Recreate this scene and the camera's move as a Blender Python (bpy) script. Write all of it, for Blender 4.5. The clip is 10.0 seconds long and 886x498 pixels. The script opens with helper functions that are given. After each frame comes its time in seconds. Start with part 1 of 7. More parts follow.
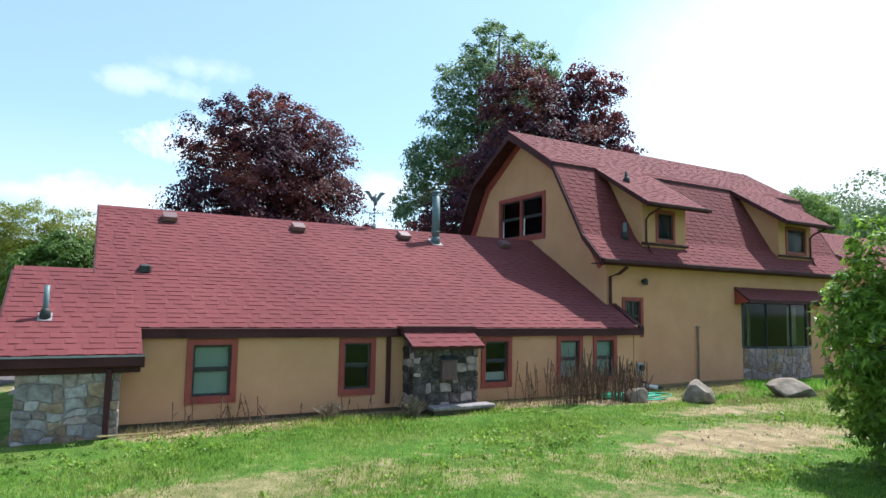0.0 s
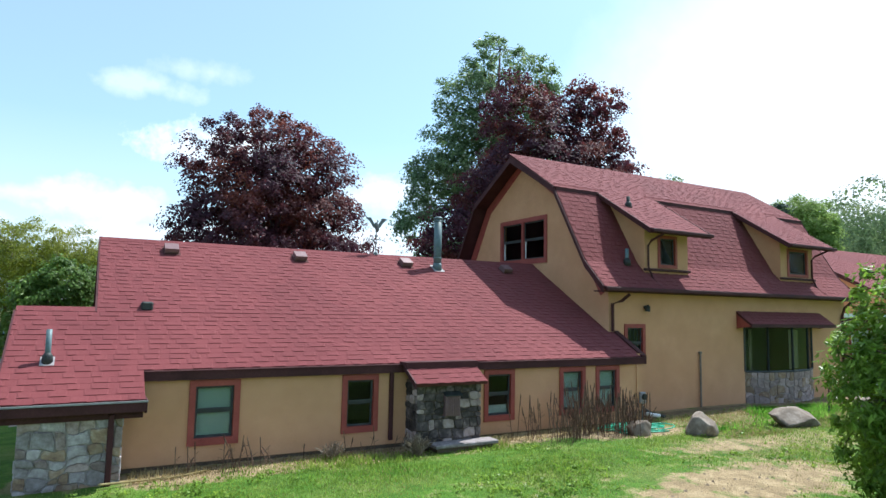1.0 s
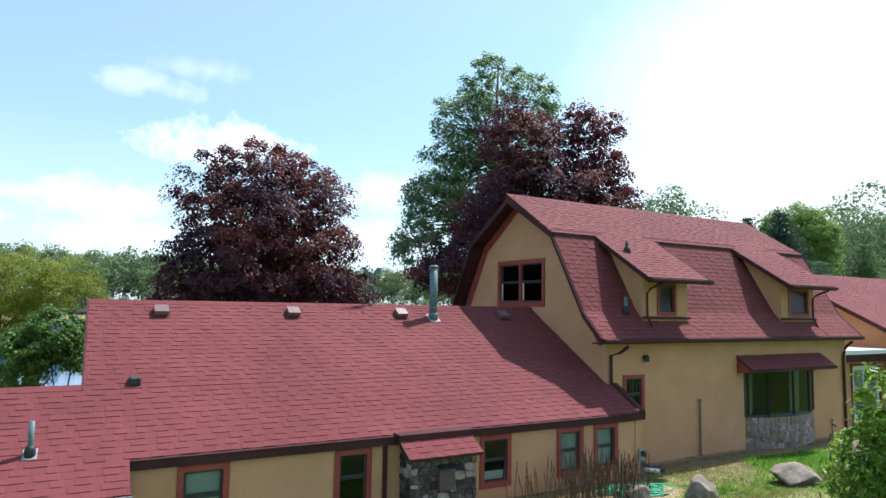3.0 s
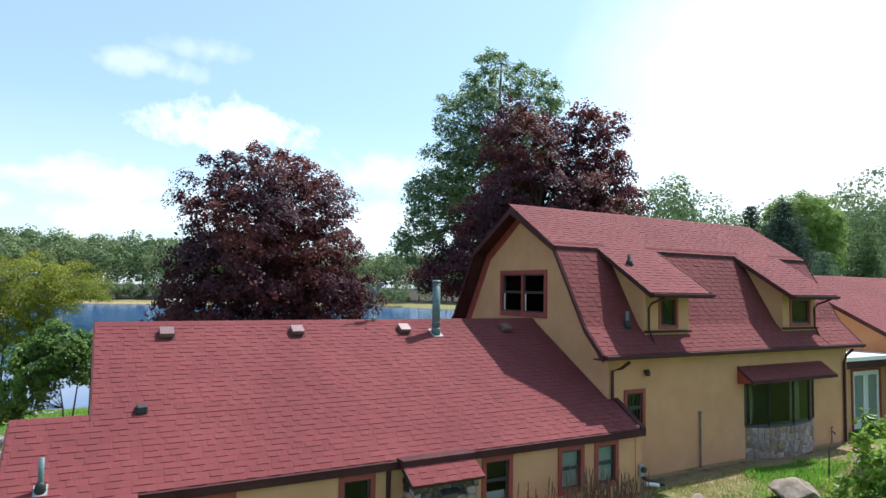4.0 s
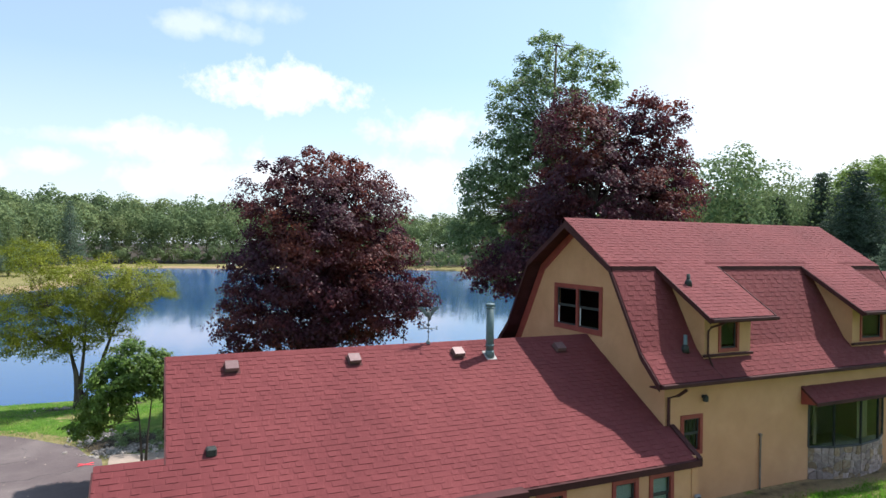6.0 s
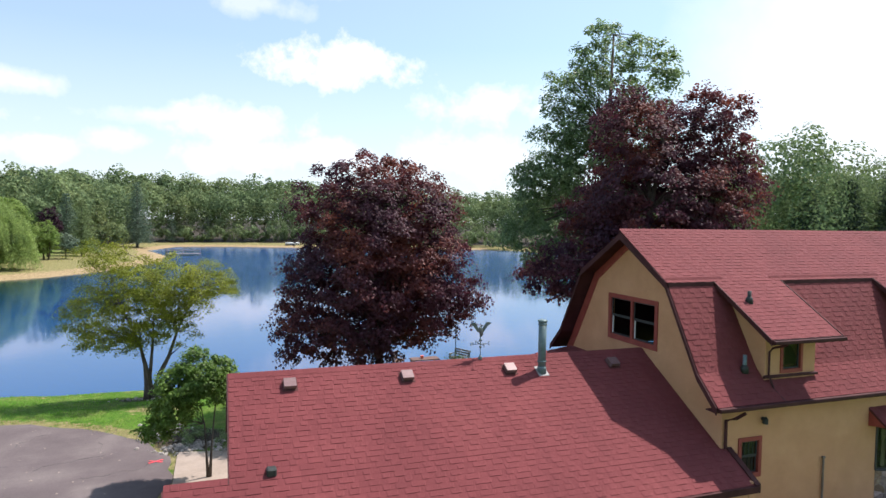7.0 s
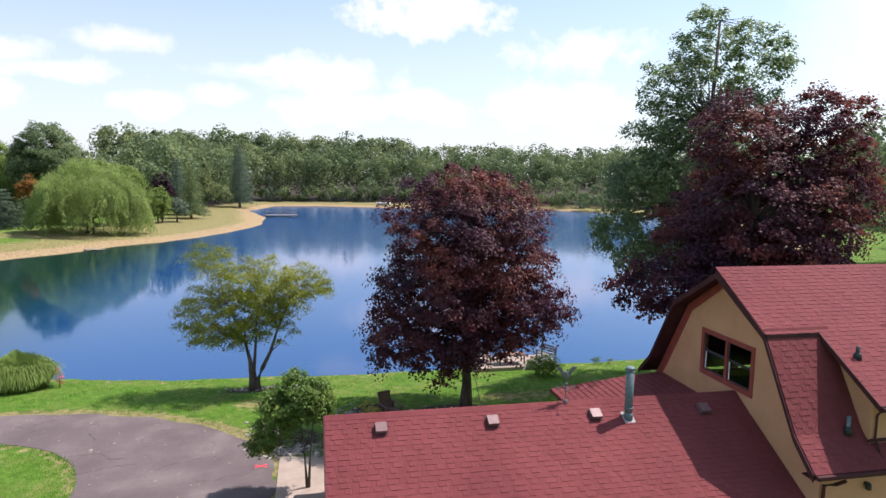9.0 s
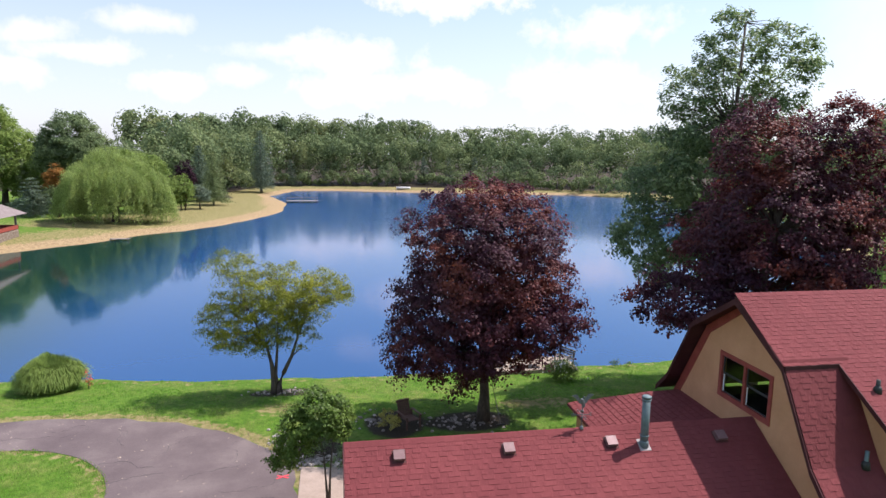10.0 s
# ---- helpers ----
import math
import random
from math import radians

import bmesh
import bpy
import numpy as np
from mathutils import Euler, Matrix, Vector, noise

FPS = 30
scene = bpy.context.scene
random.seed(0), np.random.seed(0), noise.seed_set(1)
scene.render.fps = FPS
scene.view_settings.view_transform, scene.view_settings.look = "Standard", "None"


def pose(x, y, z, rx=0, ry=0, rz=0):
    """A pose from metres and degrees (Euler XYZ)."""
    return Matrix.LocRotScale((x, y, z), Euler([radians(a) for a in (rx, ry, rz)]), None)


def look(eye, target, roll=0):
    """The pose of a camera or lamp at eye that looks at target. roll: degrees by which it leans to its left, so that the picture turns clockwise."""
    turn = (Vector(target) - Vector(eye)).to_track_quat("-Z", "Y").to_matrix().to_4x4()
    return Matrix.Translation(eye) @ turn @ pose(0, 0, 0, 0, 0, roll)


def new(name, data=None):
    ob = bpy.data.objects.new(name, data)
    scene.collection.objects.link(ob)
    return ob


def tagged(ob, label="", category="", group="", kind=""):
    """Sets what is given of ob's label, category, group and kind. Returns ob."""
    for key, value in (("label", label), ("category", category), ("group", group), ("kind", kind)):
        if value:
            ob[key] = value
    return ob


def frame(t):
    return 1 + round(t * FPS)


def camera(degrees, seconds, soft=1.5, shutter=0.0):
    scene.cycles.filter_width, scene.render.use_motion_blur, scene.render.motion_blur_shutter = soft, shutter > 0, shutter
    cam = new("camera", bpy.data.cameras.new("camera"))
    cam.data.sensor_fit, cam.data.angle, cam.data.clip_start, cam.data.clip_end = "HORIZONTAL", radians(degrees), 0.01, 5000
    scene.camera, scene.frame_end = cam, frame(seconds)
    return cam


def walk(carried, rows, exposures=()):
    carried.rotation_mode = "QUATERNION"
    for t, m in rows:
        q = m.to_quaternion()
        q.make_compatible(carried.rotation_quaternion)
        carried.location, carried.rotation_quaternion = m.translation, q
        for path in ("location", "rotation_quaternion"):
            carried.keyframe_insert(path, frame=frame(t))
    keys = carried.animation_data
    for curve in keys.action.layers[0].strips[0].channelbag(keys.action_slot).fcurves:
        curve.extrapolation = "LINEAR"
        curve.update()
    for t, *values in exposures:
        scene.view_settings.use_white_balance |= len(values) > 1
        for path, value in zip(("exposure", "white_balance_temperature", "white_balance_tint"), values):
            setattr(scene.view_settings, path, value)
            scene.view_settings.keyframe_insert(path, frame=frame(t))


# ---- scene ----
cam = camera(70.2, 10.0)
PATH = [
    (0, (0.105, -0.17, 1.85), (1.074, 1.57, 2.032), 1.1),
    (0.5, (0.055, -0.161, 2.128), (1.025, 1.579, 2.316), 1.0),
    (1, (0.015, -0.154, 2.481), (0.986, 1.584, 2.671), 1.1),
    (1.5, (0.052, -0.116, 2.804), (1.024, 1.621, 2.996), 1.0),
    (2, (0.132, -0.081, 3.098), (1.103, 1.657, 3.294), 1.0),
    (2.5, (0.155, -0.054, 3.446), (1.127, 1.683, 3.641), 1.0),
    (4, (0.078, -0.187, 4.727), (1.045, 1.559, 4.851), 1.0),
    (4.5, (0.051, -0.23, 5.117), (1.01, 1.522, 5.212), 0.9),
    (5, (0.037, -0.25, 5.538), (0.968, 1.52, 5.598), 0.9),
    (5.5, (0.032, -0.236, 5.985), (0.915, 1.559, 6.01), 0.8),
    (7, (0.019, -0.247, 7.522), (0.683, 1.638, 7.431), 0.8),
    (7.5, (0.037, -0.248, 8.105), (0.627, 1.659, 7.975), 0.7),
    (8, (0.023, -0.261, 8.729), (0.552, 1.661, 8.559), 0.7),
    (8.5, (0.025, -0.24, 9.333), (0.483, 1.696, 9.126), 0.8),
    (9, (0.017, -0.202, 9.949), (0.41, 1.744, 9.704), 0.8),
    (9.5, (0.021, -0.179, 10.584), (0.372, 1.77, 10.304), 0.7),
    (10, (0.072, -0.162, 11.222), (0.402, 1.787, 10.915), 0.7),
]
walk(cam, [(t, look(eye, target, roll)) for t, eye, target, roll in PATH], exposures=[(0, 0.84, 5780, 7), (2.5, 0.8, 5830, 7), (5, 0.75, 6170, 11), (7.5, 0.7, 6420, 17), (10, 0.67, 6460, 24)])

# ---- light ----
SUN_AZ, SUN_EL = math.atan2(0.17, 0.585), math.atan2(1.0, 0.609)
SUN_DIR = Vector((math.cos(SUN_EL) * math.cos(SUN_AZ), math.cos(SUN_EL) * math.sin(SUN_AZ), math.sin(SUN_EL)))
sun_data = bpy.data.lights.new("sun", "SUN")
sun_data.energy, sun_data.angle, sun_data.color = 4.5, radians(0.53), (1.0, 0.95, 0.87)
sun = new("sun", sun_data)
sun.matrix_world = look(SUN_DIR * 80, (0, 0, 0))

# clouds: azimuth and elevation of the middle, half width and half height, in degrees
CLOUDS = [
    (80.4, 13.4, 6.0, 1.8, 1.5), (88.9, 7.9, 5.6, 1.6, 0.9), (80.8, 5.6, 5.7, 1.3, 0.8), (87.7, 5.4, 6.4, 1.4, 0.8), (103.5, 5.1, 3.6, 1.0, 0.8),
    (97.3, 6.0, 2.6, 0.9, 0.7), (109.7, 7.2, 4.6, 0.9, 0.8), (112.8, 8.2, 3.1, 0.9, 0.7), (104.1, 9.9, 3.6, 0.8, 0.6), (113.8, 5.5, 2.8, 0.9, 0.8),
    (67.3, 10.2, 4.8, 1.8, 0.9), (69.0, 5.8, 6.0, 2.1, 0.8), (94.5, 8.2, 4.2, 0.7, 0.5), (87.3, 17.7, 4.2, 0.9, 0.42), (82.0, 19.4, 3.4, 0.9, 0.34),
]
GLARE = (27.0, 15.0, 15.0, 11.0)


def make_world():
    world = bpy.data.worlds.new("sky")
    scene.world = world
    world.use_nodes = True
    nt = world.node_tree
    nt.nodes.clear()
    N, L = nt.nodes.new, nt.links.new

    def math_node(op, a, b=None, clamp=False):
        n = N("ShaderNodeMath")
        n.operation, n.use_clamp = op, clamp
        for i, v in enumerate((a, b)):
            if v is None:
                continue
            if isinstance(v, (int, float)):
                n.inputs[i].default_value = v
            else:
                L(v, n.inputs[i])
        return n.outputs[0]

    sky = N("ShaderNodeTexSky")
    sky.sky_type, sky.sun_disc = "NISHITA", False
    sky.sun_elevation, sky.sun_rotation = SUN_EL, math.pi / 2 - SUN_AZ
    sky.air_density, sky.dust_density, sky.ozone_density = 1.0, 1.2, 1.0
    way = N("ShaderNodeTexCoord").outputs["Generated"]
    sep = N("ShaderNodeSeparateXYZ")
    L(way, sep.inputs[0])
    az = math_node("MULTIPLY", math_node("ARCTAN2", sep.outputs[1], sep.outputs[0]), 57.2958)
    el = math_node("MULTIPLY", math_node("ARCSINE", sep.outputs[2]), 57.2958)
    puff = N("ShaderNodeTexNoise")
    puff.inputs["Scale"].default_value, puff.inputs["Detail"].default_value, puff.inputs["Roughness"].default_value = 16.0, 7.0, 0.6
    L(way, puff.inputs["Vector"])
    edge = math_node("MULTIPLY", math_node("SUBTRACT", puff.outputs[0], 0.5), 3.4)
    cover = None
    for a, e, w, h, s in CLOUDS:
        da = math_node("DIVIDE", math_node("SUBTRACT", az, a), w)
        de = math_node("DIVIDE", math_node("SUBTRACT", el, e), h)
        r = math_node("SQRT", math_node("ADD", math_node("MULTIPLY", da, da), math_node("MULTIPLY", de, de)))
        m = math_node("MULTIPLY", math_node("SUBTRACT", 1.25, math_node("ADD", r, edge), True), 0.75 * s)
        cover = m if cover is None else math_node("MAXIMUM", cover, m)
    cover = math_node("MULTIPLY", cover, 1.3, True)
    # bright thin haze towards the sun's side
    da = math_node("DIVIDE", math_node("SUBTRACT", az, GLARE[0]), GLARE[2])
    de = math_node("DIVIDE", math_node("SUBTRACT", el, GLARE[1]), GLARE[3])
    r = math_node("SQRT", math_node("ADD", math_node("MULTIPLY", da, da), math_node("MULTIPLY", de, de)))
    r = math_node("ADD", r, math_node("MULTIPLY", edge, 0.12))
    cover = math_node("MAXIMUM", cover, math_node("MULTIPLY", math_node("SUBTRACT", 1.7, r, True), 0.95, True))
    mix = N("ShaderNodeMix")
    mix.data_type = "RGBA"
    L(cover, mix.inputs[0])
    tint = N("ShaderNodeVectorMath")
    tint.operation = "MULTIPLY"
    tint.inputs[1].default_value = (0.865, 1.125, 1.09)
    L(sky.outputs[0], tint.inputs[0])
    haze = N("ShaderNodeMix")
    haze.data_type = "RGBA"
    low = N("ShaderNodeMapRange")
    low.inputs[1].default_value, low.inputs[2].default_value, low.inputs[3].default_value, low.inputs[4].default_value = 0.0, 15.0, 0.7, 0.26
    L(el, low.inputs[0])
    L(low.outputs[0], haze.inputs[0])
    haze.inputs[7].default_value = (6.2, 6.45, 7.05, 1)
    L(tint.outputs[0], haze.inputs[6])
    L(haze.outputs[2], mix.inputs[6])
    mix.inputs[7].default_value = (7.4, 7.5, 7.7, 1)
    back = N("ShaderNodeBackground")
    back.inputs["Strength"].default_value = 0.106
    L(mix.outputs[2], back.inputs["Color"])
    out = N("ShaderNodeOutputWorld")
    L(back.outputs[0], out.inputs[0])


make_world()


# ---- materials ----
def material(name, colours, scale=4.0, rough=0.8, bump=0.3, bump_scale=60.0, metal=0.0, spread=0.0, detail=6.0, stretch=(1, 1, 1), spec=0.3, bump_dist=0.01):
    """A surface that wanders between colours with noise at two scales; spread: how far each loose piece differs in brightness."""
    m = bpy.data.materials.new(name)
    m.use_nodes = True
    nt = m.node_tree
    N, L = nt.nodes.new, nt.links.new
    b = nt.nodes["Principled BSDF"]
    b.inputs["Roughness"].default_value, b.inputs["Metallic"].default_value = rough, metal
    b.inputs["Specular IOR Level"].default_value = spec
    tc = N("ShaderNodeNewGeometry")
    mp = N("ShaderNodeMapping")
    mp.inputs["Scale"].default_value = stretch
    L(tc.outputs["Position"], mp.inputs[0])
    n1 = N("ShaderNodeTexNoise")
    n1.inputs["Scale"].default_value, n1.inputs["Detail"].default_value, n1.inputs["Roughness"].default_value = scale, detail, 0.62
    L(mp.outputs[0], n1.inputs["Vector"])
    ramp = N("ShaderNodeValToRGB")
    el = ramp.color_ramp.elements
    while len(el) < len(colours):
        el.new(0.5)
    for i, c in enumerate(colours):
        el[i].position = 0.3 + 0.4 * i / max(1, len(colours) - 1)
        el[i].color = (*c, 1)
    L(n1.outputs[0], ramp.inputs[0])
    col = ramp.outputs[0]
    n2 = N("ShaderNodeTexNoise")
    n2.inputs["Scale"].default_value, n2.inputs["Detail"].default_value = bump_scale, 4.0
    L(mp.outputs[0], n2.inputs["Vector"])
    grain = N("ShaderNodeMapRange")
    grain.inputs[1].default_value, grain.inputs[2].default_value = 0.3, 0.7
    grain.inputs[3].default_value, grain.inputs[4].default_value = 0.86, 1.14
    L(n2.outputs[0], grain.inputs[0])
    value = grain.outputs[0]
    if spread:
        oi = N("ShaderNodeObjectInfo")
        add = N("ShaderNodeMath")
        add.operation = "ADD"
        L(oi.outputs["Random"], add.inputs[0])
        L(tc.outputs["Random Per Island"], add.inputs[1])
        fr = N("ShaderNodeMath")
        fr.operation = "FRACT"
        L(add.outputs[0], fr.inputs[0])
        mr = N("ShaderNodeMapRange")
        mr.inputs[3].default_value, mr.inputs[4].default_value = 1 - spread, 1 + spread
        L(fr.outputs[0], mr.inputs[0])
        mul = N("ShaderNodeMath")
        mul.operation = "MULTIPLY"
        L(value, mul.inputs[0])
        L(mr.outputs[0], mul.inputs[1])
        value = mul.outputs[0]
    sc = N("ShaderNodeVectorMath")
    sc.operation = "SCALE"
    L(col, sc.inputs[0])
    L(value, sc.inputs[3])
    L(sc.outputs[0], b.inputs["Base Color"])
    if bump:
        bp = N("ShaderNodeBump")
        bp.inputs["Strength"].default_value, bp.inputs["Distance"].default_value = bump, bump_dist
        L(n2.outputs[0], bp.inputs["Height"])
        L(bp.outputs[0], b.inputs["Normal"])
    return m


def leaf_material(name, colours, glow=0.35, rough=0.5, scale=0.5, spread=0.35, gloss=0.12):
    """Leaves: part of the light goes through them."""
    m = material(name, colours, scale=scale, rough=rough, bump=0, bump_scale=8.0, spread=spread, spec=gloss)
    nt = m.node_tree
    b = nt.nodes["Principled BSDF"]
    col = b.inputs["Base Color"].links[0].from_socket
    tr = nt.nodes.new("ShaderNodeBsdfTranslucent")
    nt.links.new(col, tr.inputs[0])
    mx = nt.nodes.new("ShaderNodeMixShader")
    mx.inputs[0].default_value = glow
    nt.links.new(b.outputs[0], mx.inputs[1])
    nt.links.new(tr.outputs[0], mx.inputs[2])
    nt.links.new(mx.outputs[0], nt.nodes["Material Output"].inputs[0])
    return m


def glass_material():
    m = bpy.data.materials.new("window_glass")
    m.use_nodes = True
    nt = m.node_tree
    nt.nodes.clear()
    N, L = nt.nodes.new, nt.links.new
    face = N("ShaderNodeLayerWeight")
    face.inputs[0].default_value = 0.5
    power = N("ShaderNodeMath")
    power.operation = "POWER"
    power.inputs[1].default_value = 5.0
    L(face.outputs["Facing"], power.inputs[0])
    fr = N("ShaderNodeMath")
    fr.operation = "MULTIPLY_ADD"
    fr.inputs[1].default_value, fr.inputs[2].default_value = 0.5, 0.03
    L(power.outputs[0], fr.inputs[0])
    gl = N("ShaderNodeBsdfGlossy")
    gl.inputs["Roughness"].default_value = 0.02
    gl.inputs["Color"].default_value = (0.62, 0.63, 0.66, 1)
    wob = N("ShaderNodeTexNoise")
    wob.inputs["Scale"].default_value = 1.5
    bp = N("ShaderNodeBump")
    bp.inputs["Strength"].default_value, bp.inputs["Distance"].default_value = 0.08, 0.05
    L(wob.outputs[0], bp.inputs["Height"])
    L(bp.outputs[0], gl.inputs["Normal"])
    tr = N("ShaderNodeBsdfTransparent")
    tr.inputs[0].default_value = (0.78, 0.82, 0.80, 1)
    mx = N("ShaderNodeMixShader")
    L(fr.outputs[0], mx.inputs[0])
    L(tr.outputs[0], mx.inputs[1])
    L(gl.outputs[0], mx.inputs[2])
    out = N("ShaderNodeOutputMaterial")
    L(mx.outputs[0], out.inputs[0])
    return m


def water_material():
    m = bpy.data.materials.new("lake_water")
    m.use_nodes = True
    nt = m.node_tree
    N, L = nt.nodes.new, nt.links.new
    b = nt.nodes["Principled BSDF"]
    b.inputs["IOR"].default_value = 1.333
    b.inputs["Specular IOR Level"].default_value = 0.7
    geo = N("ShaderNodeNewGeometry")
    xyz = N("ShaderNodeSeparateXYZ")
    L(geo.outputs["Position"], xyz.inputs[0])
    ruffled = N("ShaderNodeMapRange")
    ruffled.interpolation_type = "SMOOTHSTEP"
    ruffled.inputs[1].default_value, ruffled.inputs[2].default_value, ruffled.inputs[3].default_value, ruffled.inputs[4].default_value = 55.0, 135.0, 0.05, 0.17
    L(xyz.outputs[1], ruffled.inputs[0])
    L(ruffled.outputs[0], b.inputs["Roughness"])
    # body colour turns darker and greener towards negative x
    leftward = N("ShaderNodeMapRange")
    leftward.interpolation_type = "SMOOTHSTEP"
    leftward.inputs[1].default_value, leftward.inputs[2].default_value = -13.0, -27.0
    L(xyz.outputs[0], leftward.inputs[0])
    body = N("ShaderNodeMix")
    body.data_type = "RGBA"
    body.inputs[6].default_value, body.inputs[7].default_value = (0.006, 0.056, 0.172, 1), (0.006, 0.032, 0.026, 1)
    L(leftward.outputs[0], body.inputs[0])
    L(body.outputs[2], b.inputs["Base Color"])
    n1 = N("ShaderNodeTexNoise")
    n1.inputs["Scale"].default_value, n1.inputs["Detail"].default_value = 1.6, 3.0
    n2 = N("ShaderNodeTexNoise")
    n2.inputs["Scale"].default_value = 0.05
    L(geo.outputs["Position"], n1.inputs["Vector"])
    L(geo.outputs["Position"], n2.inputs["Vector"])
    mul = N("ShaderNodeMath")
    mul.operation = "MULTIPLY"
    L(n1.outputs[0], mul.inputs[0])
    L(n2.outputs[0], mul.inputs[1])
    bp = N("ShaderNodeBump")
    bp.inputs["Strength"].default_value, bp.inputs["Distance"].default_value = 0.11, 0.05
    L(mul.outputs[0], bp.inputs["Height"])
    L(bp.outputs[0], b.inputs["Normal"])
    return m


def ground_material():
    """Turf, with the painted-on zones of bare sand, straw-dry grass, and mulched beds with painted shade, that the
    sheet's colour attribute marks.
    """
    m = bpy.data.materials.new("turf_and_sand")
    m.use_nodes = True
    nt = m.node_tree
    N, L = nt.nodes.new, nt.links.new
    b = nt.nodes["Principled BSDF"]
    b.inputs["Roughness"].default_value, b.inputs["Specular IOR Level"].default_value = 0.9, 0.15
    geo = N("ShaderNodeNewGeometry")
    zone = N("ShaderNodeAttribute")
    zone.attribute_name = "zone"
    zs = N("ShaderNodeSeparateColor")
    L(zone.outputs["Color"], zs.inputs[0])

    def noise_of(scale, detail=5.0, rough=0.6):
        n = N("ShaderNodeTexNoise")
        n.inputs["Scale"].default_value, n.inputs["Detail"].default_value, n.inputs["Roughness"].default_value = scale, detail, rough
        L(geo.outputs["Position"], n.inputs["Vector"])
        return n.outputs[0]

    def ramp_of(fac, stops):
        r = N("ShaderNodeValToRGB")
        e = r.color_ramp.elements
        while len(e) < len(stops):
            e.new(0.5)
        for i, (p, c) in enumerate(stops):
            e[i].position, e[i].color = p, (*c, 1)
        L(fac, r.inputs[0])
        return r.outputs[0]

    def blend(fac, a, c):
        x = N("ShaderNodeMix")
        x.data_type = "RGBA"
        L(fac, x.inputs[0])
        L(a, x.inputs[6])
        L(c, x.inputs[7])
        return x.outputs[2]

    def edge(mask, wob, k=1.1):
        """A zone's ragged border."""
        a = N("ShaderNodeMath")
        a.operation = "MULTIPLY_ADD"
        L(wob, a.inputs[0])
        a.inputs[1].default_value = k
        a.inputs[2].default_value = -0.5 * k
        s = N("ShaderNodeMath")
        s.operation = "ADD"
        L(mask, s.inputs[0])
        L(a.outputs[0], s.inputs[1])
        r = N("ShaderNodeMapRange")
        r.interpolation_type = "SMOOTHSTEP"
        r.inputs[1].default_value, r.inputs[2].default_value = 0.38, 0.62
        L(s.outputs[0], r.inputs[0])
        return r.outputs[0]

    fine, mid = noise_of(34, 6), noise_of(3.2, 6)
    grass = ramp_of(mid, [(0.3, (0.04, 0.095, 0.01)), (0.5, (0.072, 0.155, 0.016)), (0.7, (0.118, 0.195, 0.028))])
    worn = ramp_of(mid, [(0.3, (0.075, 0.12, 0.02)), (0.5, (0.118, 0.165, 0.034)), (0.7, (0.18, 0.2, 0.06))])
    patch = ramp_of(noise_of(0.7, 5, 0.65), [(0.46, (0, 0, 0)), (0.66, (1, 1, 1))])
    grass = blend(patch, grass, worn)
    dry = ramp_of(mid, [(0.3, (0.12, 0.13, 0.04)), (0.5, (0.19, 0.17, 0.07)), (0.7, (0.29, 0.245, 0.12))])
    sand = ramp_of(mid, [(0.3, (0.19, 0.136, 0.074)), (0.5, (0.285, 0.21, 0.115)), (0.7, (0.4, 0.305, 0.175))])
    # dark brown of the planted beds, also painted in as shade by barn and woods
    mulch_shade = ramp_of(fine, [(0.3, (0.02, 0.017, 0.012)), (0.6, (0.05, 0.04, 0.028)), (0.75, (0.12, 0.1, 0.075))])
    col = blend(edge(zs.outputs[1], mid), grass, dry)
    col = blend(edge(zs.outputs[0], noise_of(2.0, 8, 0.72), 1.9), col, sand)
    col = blend(edge(zs.outputs[2], mid, 0.5), col, mulch_shade)
    tone = N("ShaderNodeMapRange")
    tone.inputs[1].default_value, tone.inputs[2].default_value, tone.inputs[3].default_value, tone.inputs[4].default_value = 0.3, 0.7, 0.7, 1.3
    L(fine, tone.inputs[0])
    sc = N("ShaderNodeVectorMath")
    sc.operation = "SCALE"
    L(col, sc.inputs[0])
    L(tone.outputs[0], sc.inputs[3])
    L(sc.outputs[0], b.inputs["Base Color"])
    bp = N("ShaderNodeBump")
    bp.inputs["Strength"].default_value, bp.inputs["Distance"].default_value = 0.7, 0.05
    L(fine, bp.inputs["Height"])
    L(bp.outputs[0], b.inputs["Normal"])
    return m


M_TURF = ground_material()
M_WATER = water_material()
M_GLASS = glass_material()
M_STUCCO = material("tan_stucco", [(0.51, 0.27, 0.14), (0.56, 0.3, 0.16), (0.61, 0.335, 0.185)], 1.2, 0.9, 0.35, 90)
M_TRIM = material("rust_red_painted_wood", [(0.24, 0.05, 0.04), (0.29, 0.064, 0.05), (0.33, 0.08, 0.06)], 3, 0.6, 0.2, 50)
M_FASCIA = material("dark_maroon_painted_metal", [(0.045, 0.017, 0.018), (0.065, 0.024, 0.025), (0.08, 0.031, 0.032)], 2, 0.65, 0.05, 30, spec=0.15)
M_SHINGLE = material("red_asphalt_shingle", [(0.142, 0.0355, 0.038), (0.163, 0.041, 0.0435), (0.185, 0.049, 0.05)], 0.45, 0.85, 0.5, 160, spread=0.06, spec=0.12)
M_SHINGLE.node_tree.nodes["Principled BSDF"].inputs["Sheen Weight"].default_value = 0.07
M_SHINGLE.node_tree.nodes["Principled BSDF"].inputs["Sheen Roughness"].default_value = 0.45
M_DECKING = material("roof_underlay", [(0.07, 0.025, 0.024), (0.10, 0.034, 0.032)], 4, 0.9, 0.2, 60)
M_SASH = material("dark_grey_window_paint", [(0.035, 0.038, 0.04), (0.058, 0.06, 0.06)], 6, 0.5, 0.05, 40)
M_WHITE = material("white_paint", [(0.70, 0.71, 0.71), (0.80, 0.80, 0.79)], 3, 0.5, 0.05, 40)
